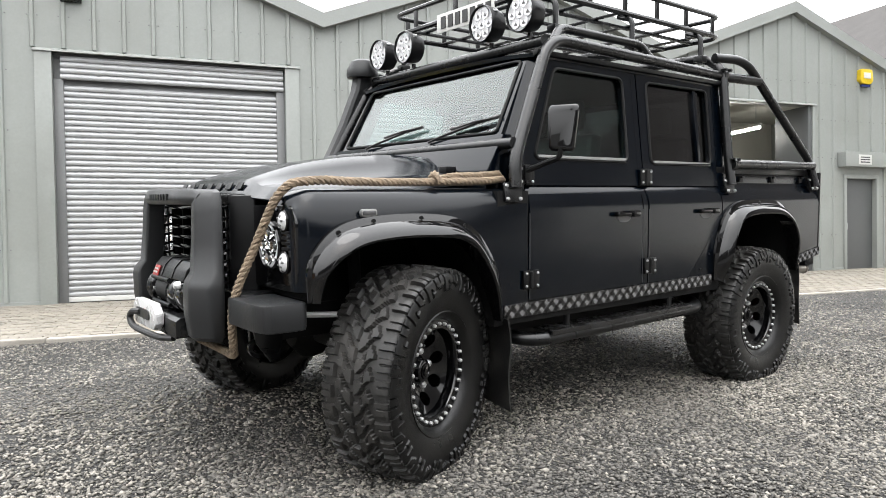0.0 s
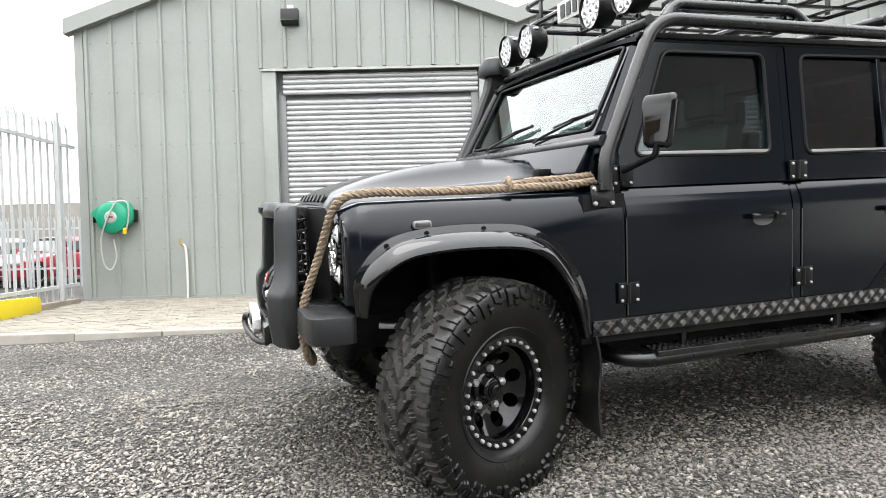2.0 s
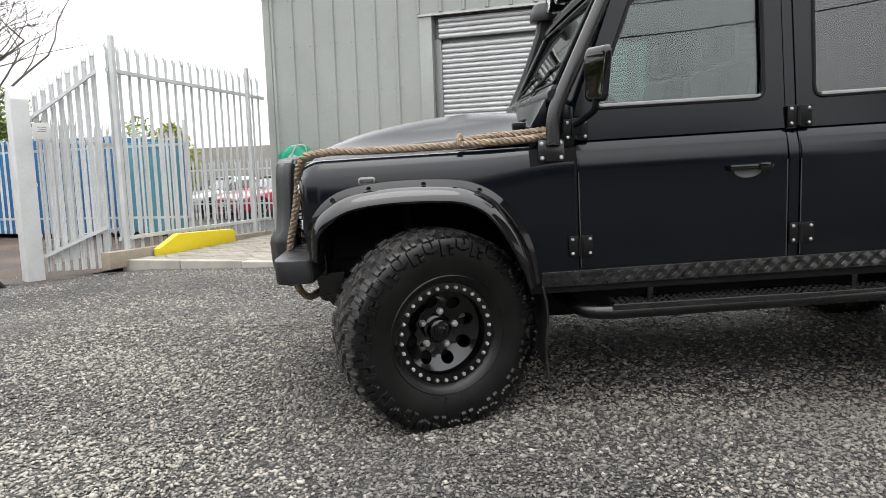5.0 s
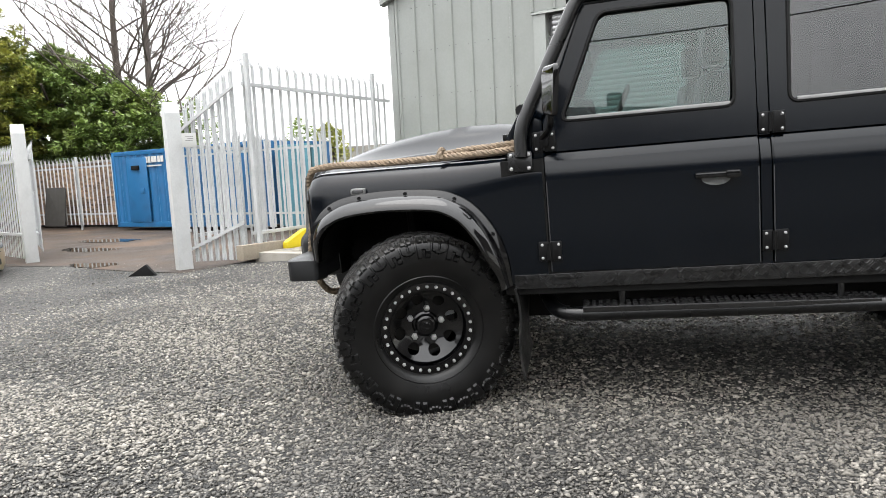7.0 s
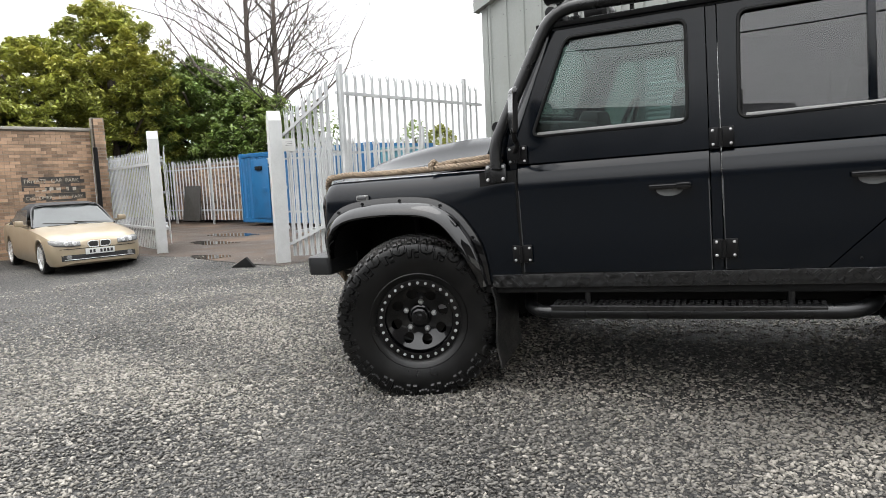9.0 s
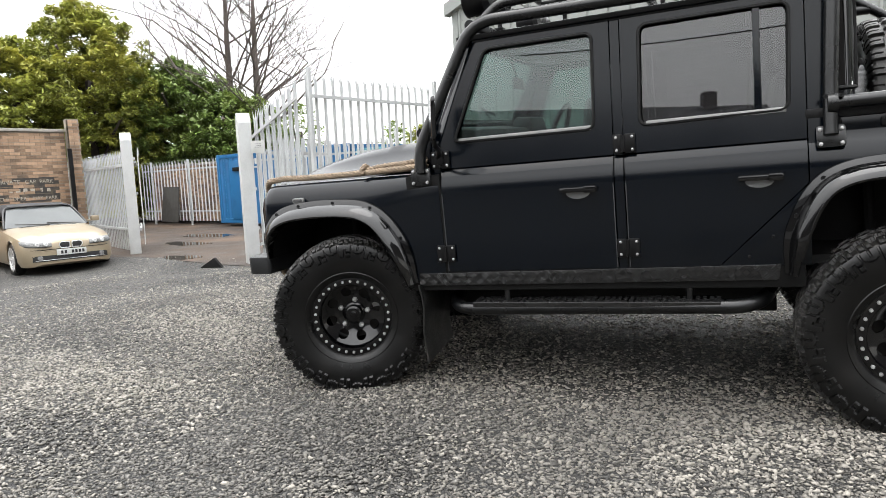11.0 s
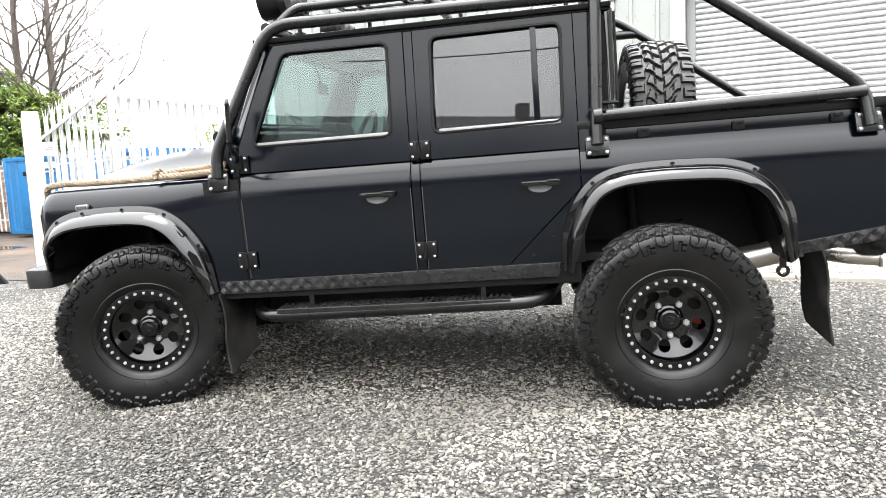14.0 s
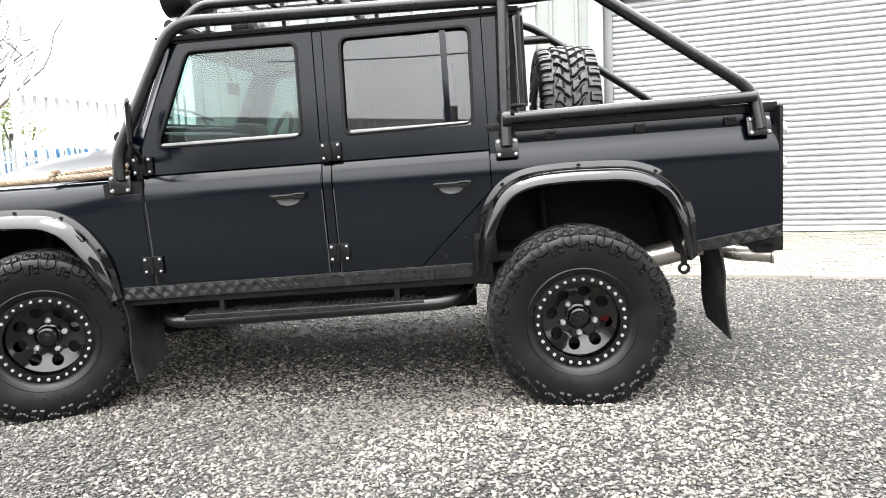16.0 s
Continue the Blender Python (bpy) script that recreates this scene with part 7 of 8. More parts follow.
        nb("tow_eye", bm, TUBE, bu)
    # moulded bull bar: two bent uprights and the top rail
    bm = bmesh.new()
    rings = []
    for k in range(17):
        y = -0.385 + 0.77 * k / 16
        x = -0.815 + 0.040 * (abs(y) / 0.385) ** 2
        drop = 0.020 * max(0.0, (abs(y) - 0.32) / 0.065) ** 1.5
        sec = rounded([(x + 0.012, 1.146), (x - 0.004, 1.175), (x + 0.014, 1.219 - drop), (x + 0.100, 1.214 - drop), (x + 0.105, 1.150)], 0.012, 3)
        rings.append([bm.verts.new((px, y, pz)) for px, pz in sec])
    for a, b in zip(rings, rings[1:]):
        for i in range(len(a)):
            bm.faces.new((a[i], a[(i + 1) % len(a)], b[(i + 1) % len(a)], b[i]))
    bm.faces.new(rings[0])
    bm.faces.new(rings[-1])
    bull = nb("bull_bar", bm, BULL, None, "dark moulded plastic bull bar", True, 0.018)
    for s in (-1, 1):
        bm = bmesh.new()
        # z, front x, inner y, fold y, outer y, back x
        st = [(0.585, -0.800, 0.295, 0.355, 0.440, -0.720), (0.605, -0.822, 0.290, 0.368, 0.455, -0.712), (0.70, -0.835, 0.288, 0.380, 0.465, -0.712), (0.805, -0.836, 0.288, 0.385, 0.466, -0.712), (0.835, -0.828, 0.287, 0.382, 0.462, -0.710),
              (0.870, -0.803, 0.284, 0.362, 0.448, -0.706), (1.0, -0.792, 0.280, 0.350, 0.428, -0.698), (1.12, -0.786, 0.275, 0.342, 0.412, -0.692), (1.175, -0.780, 0.270, 0.335, 0.400, -0.688), (1.200, -0.770, 0.262, 0.322, 0.385, -0.686), (1.213, -0.752, 0.255, 0.300, 0.350, -0.690)]
        rings = []
        for z, xf, yi, yf, yo, xb in st:
            sec = rounded([(xf + 0.006, yi + 0.045), (xf, yf + 0.045), (xf + 0.055, yo + 0.045), (xb, yo + 0.047), (xb, yi + 0.055)], 0.014, 3)
            rings.append([bm.verts.new((px, py, z)) for px, py in sec])
        for a, b in zip(rings, rings[1:]):
            for i in range(len(a)):
                bm.faces.new((a[i], a[(i + 1) % len(a)], b[(i + 1) % len(a)], b[i]))
        bm.faces.new(rings[0])
        bm.faces.new(rings[-1])
        flip(bm, s)
        nb("upright", bm, BULL, bull, "", True, 0.018)
    for k in range(8):
        y = 0.145 - 0.036 * k
        bm = bmesh.new()
        x = -0.817 + 0.040 * (abs(y) / 0.345) ** 2
        box(bm, x - 0.004, x + 0.006, y - 0.013, y + 0.013, 1.168, 1.196, 0.002)
        nb("raised_block", bm, TRIM, bull, "", True, 0.018)
    # winch with rope drum, control box and pale fairlead
    bm = bmesh.new()
    prism(bm, [(-0.885, 0.58), (-0.885, 0.655), (-0.865, 0.668), (-0.66, 0.668), (-0.66, 0.60), (-0.70, 0.58)], 1, -0.285, 0.285, 0.006)
    wi = wb("winch", bm, TUBE, None, "black electric winch on its steel tray")
    for y0, y1, r in ((-0.270, -0.03, 0.088), (0.19, 0.275, 0.088)):
        bm = bmesh.new()
        lathe(bm, [(0.001, y0), (r * 0.7, y0), (r * 0.92, y0 + 0.012), (r, y0 + 0.03), (r, (y0 + y1) / 2 - 0.01), (r * 0.95, (y0 + y1) / 2), (r * 0.95, (y0 + y1) / 2 + 0.01), (r, (y0 + y1) / 2 + 0.02), (r, y1 - 0.01), (r * 0.93, y1), (0.001, y1)], "y", 28, (-0.765, 0, 0.748))
        wb("end_housing", bm, GLOSS, wi)
        for q in range(3):
            bm = bmesh.new()
            a = math.pi * (0.75 + 0.25 * q)
            lathe(bm, [(0.001, y0 - 0.004), (0.009, y0 - 0.003), (0.009, y0 + 0.012)], "y", 8, (-0.765 + 0.066 * math.cos(a), 0, 0.748 + 0.066 * math.sin(a)))
            wb("housing_bolt", bm, BOLT, wi)
    for x, z in ((-0.835, 0.69), (-0.835, 0.805)):
        bm = bmesh.new()
        tube(bm, [(x, -0.05, z), (x, 0.20, z)], 0.011, 10)
        wb("tie_bar", bm, TRIM, wi)
    bm = bmesh.new()
    prof = [(0.035, -0.03)] + [(0.062 + 0.007 * (k % 2), -0.025 + 0.0085 * k) for k in range(26)] + [(0.035, 0.192)]
    lathe(bm, prof, "y", 22, (-0.765, 0, 0.748))
    wb("rope_drum", bm, BLACK_INK, wi, "drum of black winch rope")
    bm = bmesh.new()
    prism(bm, [(-0.835, 0.815), (-0.815, 0.865), (-0.785, 0.896), (-0.69, 0.896), (-0.66, 0.84), (-0.67, 0.815)], 1, -0.235, 0.225, 0.010)
    cb = wb("control_box", bm, TRIM, wi)
    for y in (-0.08, 0.07):
        bm = bmesh.new()
        prism(bm, [(-0.838, 0.818), (-0.818, 0.868), (-0.788, 0.900), (-0.70, 0.900), (-0.70, 0.89), (-0.80, 0.85)], 1, y - 0.006, y + 0.006)
        wb("rib", bm, TRIM, cb)
    bm = bmesh.new()
    prism(bm, [(-0.842, 0.815), (-0.824, 0.862), (-0.819, 0.860), (-0.837, 0.813)], 1, 0.115, 0.190, 0.001)
    bd = wb("badge", bm, RED, wi, "small red badge with pale bars")
    for q in range(2):
        bm = bmesh.new()
        z = 0.826 + 0.016 * q
        x = -0.842 + (z - 0.815) * 0.383
        box(bm, x - 0.002, x + 0.002, 0.127, 0.178, z, z + 0.008)
        wb("badge_bar", bm, WHITE_PLATE, bd, "", False)
    bm = bmesh.new()
    lathe(bm, [(0.001, -0.868), (0.012, -0.866), (0.018, -0.858), (0.020, -0.840)], "x", 12, (0, -0.215, 0.80))
    wb("clutch_knob", bm, CHROME, wi)
    bm = bmesh.new()
    pr = [(-0.135, 0.625), (-0.135, 0.672), (-0.085, 0.712), (0.19, 0.712), (0.235, 0.672), (0.235, 0.625), (0.19, 0.592), (-0.085, 0.592)]
    prism(bm, pr, 0, -0.925, -0.886, 0.010)
    fa = wb("fairlead", bm, CHROME, wi, "pale polished alloy hawse fairlead")
    bm = bmesh.new()
    prism(bm, rounded([(-0.045, 0.632), (0.155, 0.632), (0.155, 0.676), (-0.045, 0.676)], 0.02), 0, -0.931, -0.924)
    wb("mouth", bm, BLACK_INK, fa)
    bm = bmesh.new()
    tube(bm, smooth_path([(-0.925, 0.10, 0.655), (-0.944, 0.17, 0.648), (-0.950, 0.195, 0.615), (-0.945, 0.15, 0.582), (-0.93, 0.02, 0.572), (-0.905, -0.12, 0.566), (-0.87, -0.20, 0.570)]), 0.015, 10)
    wb("rope_tail", bm, BLACK_INK, wi)
    bm = bmesh.new()
    tube(bm, [(-0.36, -0.56, 0.668), (-0.23, -0.62, 0.664)], 0.013, 8)
    bp("track_rod", bm, CHROME, None)


front_end()


def rope_line(pts, r, twist, name, parent, label):
    path = smooth_path(pts, 14)
    # even spacing
    dist = [0.0]
    for a, b in zip(path, path[1:]):
        dist.append(dist[-1] + (b - a).length)
    n = int(dist[-1] / 0.012)
    even = []
    j = 0
    for k in range(n + 1):
        d = dist[-1] * k / n
        while j < len(dist) - 2 and dist[j + 1] < d:
            j += 1
        t = (d - dist[j]) / max(1e-6, dist[j + 1] - dist[j])
        even.append(path[j].lerp(path[j + 1], t))
    bm = bmesh.new()
    for strand in range(3):
        up = None
        out = []
        for k, p in enumerate(even):
            d = (even[min(k + 1, n)] - even[max(k - 1, 0)]).normalized()
            if up is None:
                up = d.orthogonal().normalized()
            up = (up - d * up.dot(d)).normalized()
            side = d.cross(up)
            a = 2 * math.pi * (dist[-1] * k / n / twist + strand / 3)
            out.append(p + (up * math.cos(a) + side * math.sin(a)) * r * 0.52)
        tube(bm, out, r * 0.58, 6)
    return bp(name, bm, ROPE, parent, label)


def ropes():
    main = rope_line([(0.56, -0.79, 1.252), (0.40, -0.80, 1.242), (0.20, -0.805, 1.240), (-0.05, -0.803, 1.238), (-0.264, -0.80, 1.240), (-0.38, -0.80, 1.245), (-0.47, -0.80, 1.240), (-0.530, -0.785, 1.228), (-0.572, -0.742, 1.170), (-0.595, -0.690, 1.080), (-0.628, -0.645, 0.965), (-0.668, -0.60, 0.84), (-0.690, -0.575, 0.745), (-0.690, -0.56, 0.66), (-0.665, -0.50, 0.555), (-0.640, -0.43, 0.512), (-0.62, -0.27, 0.50), (-0.62, 0.05, 0.50)], 0.0182, 0.074, "tow_rope", None, "thick tan twisted manila rope draped over the wing and nose")
    for dy, dz in ((-0.028, 0.000), (0.026, 0.004), (0.0, 0.026)):
        rope_line([(0.56, -0.80 + dy, 1.256 + dz), (0.42, -0.80 + dy * 1.1, 1.246 + dz), (0.28, -0.80 + dy, 1.243 + dz * 0.9), (0.16, -0.80 + dy * 0.4, 1.240 + dz * 0.4)], 0.0172, 0.072, "rope_lashing", main, "")
    rope_line([(0.165, -0.842, 1.232), (0.160, -0.836, 1.258), (0.165, -0.80, 1.278), (0.17, -0.764, 1.256), (0.18, -0.765, 1.228)], 0.0145, 0.07, "rope_knot", main, "knot with a frayed end")


ropes()


def mirrors_and_snorkel():
    for s in (-1, 1):
        bm = bmesh.new()
        tube(bm, bent([(0.655, 0.875, 1.290), (0.70, 0.95, 1.325), (0.715, 1.045, 1.352), (0.715, 1.055, 1.40)], 0.04), 0.014, 8)
        box(bm, 0.645, 0.69, 0.868, 0.892, 1.250, 1.325, 0.008)
        flip(bm, s)
        arm = bp("mirror_arm", bm, TRIM)
        bm = bmesh.new()
        rings = []
        for x, g in ((0.704, 0.76), (0.706, 0.90), (0.712, 0.96), (0.722, 1.0), (0.738, 1.0), (0.742, 0.97)):
            q = rounded([(1.005, 1.383), (1.106, 1.380), (1.120, 1.575), (1.112, 1.597), (0.999, 1.600), (0.990, 1.575)], 0.02, 4)
            rings.append([bm.verts.new((0.7 * x + 0.216 + (z - 1.49) * 0.06 + (y - 1.056) * 0.45, 1.056 + (y - 1.056) * g, 1.49 + (z - 1.49) * g)) for y, z in q])
        for u, w in zip(rings, rings[1:]):
            for i in range(len(u)):
                bm.faces.new((u[i], u[(i + 1) % len(u)], w[(i + 1) % len(u)], w[i]))
        bm.faces.new(rings[0])
        bm.faces.new(rings[-1])
        flip(bm, s)
        hd = bp("mirror_head", bm, GLOSS, arm, "black door mirror")
        bm = bmesh.new()
        prism(bm, rounded([(1.012, 1.398), (1.098, 1.396), (1.108, 1.570), (1.002, 1.574)], 0.025, 5), 0, 0.7360, 0.7385)
        for v in bm.verts:
            v.co.x += (v.co.z - 1.49) * 0.06 + (v.co.y - 1.056) * 0.45
        flip(bm, s)
        bp("mirror_glass", bm, MIRROR, hd)
    # raised air intake on the far screen pillar
    bm = bmesh.new()
    st = [((0.46, 0.935, 1.24), 0.085, 0.045), ((0.61, 0.93, 1.38), 0.075, 0.045), ((0.74, 0.905, 1.66), 0.07, 0.045), ((0.825, 0.885, 1.90), 0.062, 0.05), ((0.84, 0.885, 2.0), 0.055, 0.05)]
    rings = []
    for (x, y, z), hw, hd in st:
        rings.append([bm.verts.new((x + dx * hw, y + dy * hd, z)) for dx, dy in ((-1, -0.7), (-0.7, -1), (0.7, -1), (1, -0.7), (1, 0.7), (0.7, 1), (-0.7, 1), (-1, 0.7))])
    for a, b in zip(rings, rings[1:]):
        for i in range(8):
            bm.faces.new((a[i], a[(i + 1) % 8], b[(i + 1) % 8], b[i]))
    bm.faces.new(rings[0])
    bm.faces.new(rings[-1])
    sn = bp("air_intake", bm, BULL, None, "black raised air intake snorkel")
    bm = bmesh.new()
    lathe(bm, [(0.06, 1.985), (0.105, 1.99), (0.112, 2.01), (0.105, 2.05), (0.08, 2.10), (0.045, 2.118), (0.001, 2.12)], "z", 20, (0.84, 0.885, 0))
    bp("intake_head", bm, BULL, sn)


mirrors_and_snorkel()


# ------------------------------------------------------------------ wheels
TR, RR = 0.447, 0.231
WHEEL = Matrix.Scale(1.022, 4)


def tread_height(turn, y, r):
    """How proud the tread stands at a part of a turn, a width and a radius: hooked centre blocks, long and short shoulder blocks."""
    n = 34
    q = abs(y)
    s = 1 if y >= 0 else -1
    t = turn * n + (0.5 if s > 0 else 0.0)
    k = math.floor(t + 0.02)
    if r < 0.418:                                   # interlocking side biters below the shoulder
        t += 0.20
        k = math.floor(t)
        f = t - k
        if k % 2:                                   # long forked block
            if r > 0.357 and 0.07 < f < 0.93 and not (r < 0.392 and 0.40 < f < 0.60) and not (0.374 < r < 0.381 and f < 0.40):
                return 0.009
        elif r > 0.372 + 0.016 * abs(2 * f - 1) and 0.06 < f < 0.94 and not (r > 0.396 and 0.44 < f < 0.56):
            return 0.009
        return 0.0
    if q < 0.004:
        return 0.2 * 0.015
    if q < 0.080:
        skew = 0.75 * step01((q - 0.012) / 0.06)
        f = (t + skew) % 1.0
        edge = 0.080 - 0.012 * (0.5 + 0.5 * math.sin(2 * math.pi * (t + skew)))
        if q > edge:
            return 0.0
        if 0.20 < f < 0.84:
            if abs(q - 0.040) < 0.0035 and 0.25 < f < 0.6:
                return 0.008
            return 0.018
        return 0.0
    f = (t + 0.20) % 1.0
    inner = 0.090 if math.floor(t + 0.20) % 2 else 0.098
    if q < inner:
        return 0.0
    if 0.20 < f < 0.84:
        return 0.0165 if not (abs(f - 0.5) < 0.035 and q > 0.112) else 0.008
    return 0.0


def tyre_mesh():
    prof = [(RR - 0.012, 0.105), (RR + 0.004, 0.128), (RR + 0.018, 0.139), (RR + 0.030, 0.144), (RR + 0.034, 0.141), (RR + 0.060, 0.150), (0.320, 0.1555), (0.338, 0.1575), (0.346, 0.158)]
    for k in range(19):                              # shoulder arc
        u = k / 18
        prof.append((0.350 + 0.076 * math.sin(u * math.pi / 2) ** 0.9, 0.158 - 0.030 * (1 - math.cos(u * math.pi / 2)) ** 1.4))
    for k in range(1, 19):
        prof.append((0.4265 + 0.0055 * math.sin(math.pi / 2 * k / 18), 0.128 * (1 - k / 18)))
    prof = prof + [(r, -y) for r, y in prof[-2::-1]]
    n = len(prof)
    seg = 816
    bm = bmesh.new()
    nrm = []
    for i in range(n):
        a, b = prof[max(0, i - 1)], prof[min(n - 1, i + 1)]
        d = Vector((b[1] - a[1], -(b[0] - a[0])))
        d = Vector((-(b[1] - a[1]), b[0] - a[0])).normalized()
        nrm.append(d)
    rings = []
    for k in range(seg):
        a = 2 * math.pi * k / seg
        ca, sa = math.cos(a), math.sin(a)
        ring = []
        for (r, y), d in zip(prof, nrm):
            h = tread_height(k / seg, y, r) if r > 0.350 else 0.0
            rr, yy = r + d.x * h, y + d.y * h
            ring.append(bm.verts.new((rr * ca, yy - 0.03, rr * sa)))
        rings.append(ring)
    for k in range(seg):
        a, b = rings[k], rings[(k + 1) % seg]
        for i in range(n - 1):
            bm.faces.new((a[i], a[i + 1], b[i + 1], b[i]))
        bm.faces.new((a[n - 1], a[0], b[0], b[n - 1]))
    return bm


def rim_mesh():
    """Deep-dish steel wheel; the outer face looks along -y."""
    bm = bmesh.new()
    prof = [(RR, 0.11), (RR - 0.02, 0.10), (RR - 0.028, 0.02), (RR - 0.030, -0.055), (RR - 0.026, -0.105), (RR - 0.010, -0.118), (RR + 0.012, -0.132), (RR + 0.014, -0.139), (RR - 0.004, -0.144),
            (RR - 0.044, -0.140), (RR - 0.048, -0.132), (RR - 0.050, -0.100), (RR - 0.056, -0.040), (RR - 0.040, 0.02), (RR - 0.038, 0.10)]
    lathe(bm, prof, "y", 56)
    return bm


def disc_mesh():
    """The dished centre with eight round holes."""
    bm = bmesh.new()
    seg = 72
    ro, ri, rh, hr = RR - 0.050, 0.066, 0.134, 0.029
    n_holes = 8

    def yy(r):
        return -0.042 - 0.052 * max(0.0, (r - 0.095) / 0.086)
    for h in range(n_holes):
        a0 = 2 * math.pi * (h + 0.5) / n_holes
        half = math.pi / n_holes
        outer = []
        m = 5
        for k in range(m):
            outer.append((ro, a0 - half + 2 * half * k / (m - 1)))
        outer += [(ro - (ro - ri) * k / 5, a0 + half) for k in range(1, 5)]
        for k in range(m):
            outer.append((ri, a0 + half - 2 * half * k / (m - 1)))
        outer += [(ri + (ro - ri) * k / 5, a0 - half) for k in range(1, 5)]
        cx, cz = rh * math.cos(a0), rh * math.sin(a0)
        pts = []
        for r, a in outer:
            x, z = r * math.cos(a), r * math.sin(a)
            t = math.atan2(z - cz, x - cx)
            pts.append(((x, z, r), (cx + hr * math.cos(t), cz + hr * math.sin(t))))
        vo = [bm.verts.new((p[0], yy(p[2]), p[1])) for p, _ in pts]
        vi = [bm.verts.new((q[0], yy(math.hypot(*q)), q[1])) for _, q in pts]
        vb = [bm.verts.new((q[0], yy(math.hypot(*q)) + 0.014, q[1])) for _, q in pts]
        k = len(pts)
        for i in range(k):
            j = (i + 1) % k
            bm.faces.new((vo[i], vo[j], vi[j], vi[i]))
            bm.faces.new((vi[i], vi[j], vb[j], vb[i]))
    lathe(bm, [(0.068, -0.040), (0.062, -0.046), (0.052, -0.050), (0.048, -0.078), (0.044, -0.082), (0.034, -0.084), (0.032, -0.090), (0.001, -0.091)], "y", 28)
    bmesh.ops.remove_doubles(bm, verts=bm.verts, dist=1e-4)
    return bm


def cap_mesh():
    bm = bmesh.new()
    lathe(bm, [(0.024, -0.090), (0.022, -0.096), (0.014, -0.098), (0.012, -0.094), (0.001, -0.094)], "y", 20)
    return bm


def build_wheels():
    t_me = tyre_mesh()
    first = part("wheel", rim_mesh(), RIM, TRUCK, "deep-dish gloss black beadlock wheel", True)
    ty = part("tyre", t_me, RUBBER, first, "chunky mud-terrain tyre, dusty on the tread")
    ty.data.materials.append(TREAD)
    for p in ty.data.polygons:
        c = p.center
        if math.hypot(c.x, c.z) > 0.412 and abs(c.y + 0.03) < 0.150:
            p.material_index = 1
    part("centre_disc", disc_mesh(), RIM, first)
    part("hub_cap", cap_mesh(), RIM, first)
    bm = bmesh.new()
    lathe(bm, [(0.001, -0.012), (0.0065, -0.011), (0.0085, -0.006), (0.0085, 0.004)], "y", 8)
    bmesh.ops.recalc_face_normals(bm, faces=bm.faces)
    bolt = bpy.data.meshes.new("bead_bolt")
    bm.to_mesh(bolt)
    bm.free()
    bolt.materials.append(BOLT)
    for k in range(30):
        a = 2 * math.pi * k / 30
        share("bead_bolt", bolt, first, pose((RR - 0.024) * math.cos(a), -0.143, (RR - 0.024) * math.sin(a)))
    bm = bmesh.new()
    lathe(bm, [(0.001, -0.024), (0.011, -0.023), (0.0160, -0.016), (0.0160, 0.0)], "y", 6)
    bmesh.ops.recalc_face_normals(bm, faces=bm.faces)
    nut = bpy.data.meshes.new("wheel_nut")
    bm.to_mesh(nut)
    bm.free()
    nut.materials.append(BOLT)
    for k in range(5):
        a = 2 * math.pi * (k + 0.25) / 5
        share("wheel_nut", nut, first, pose(0.081 * math.cos(a), -0.042, 0.081 * math.sin(a)))
    bm = bmesh.new()
    lathe(bm, [(0.05, 0.02), (0.16, 0.02), (0.16, 0.04), (0.05, 0.04)], "y", 32)
    part("brake_disc", bm, surface("dull_brake_iron", (0.03, 0.028, 0.026), 0.5, 0.6, 0.3, 9.0), first)
    bm = bmesh.new()
    prism(bm, [(0.11 * math.cos(a), 0.11 * math.sin(a)) for a in (0.3, 0.5, 0.7)] + [(0.16 * math.cos(a), 0.16 * math.sin(a)) for a in (0.7, 0.5, 0.3)], 1, -0.005, 0.06, 0.004)
    part("caliper", bm, RED, first, "red brake caliper")
    first.matrix_basis = pose(-0.018, -0.818, TR - 0.024, 0, 8, 23) @ WHEEL
    copy_thing(first, pose(2.806, -0.797, TR - 0.014, 0, 33, 0) @ WHEEL)
    far_front = copy_thing(first, pose(0.018, 0.818, TR - 0.024, 0, 20, 203) @ WHEEL)
    copy_thing(first, pose(2.806, 0.797, TR - 0.014, 0, 50, 180) @ WHEEL)
    sp = copy_thing(first, pose(2.822, 0.02, 1.405, 0, 12, 90) @ WHEEL)
    for c in first.children + far_front.children:
        if c.name.startswith("caliper"):
            c.data = c.data.copy()
            c.data.materials[0] = GALV
            c["label"] = "grey brake caliper"
    sp.name = "spare_wheel"
    sp["label"] = "upright spare wheel with a mud-terrain tyre behind the cab"
    return first


build_wheels()


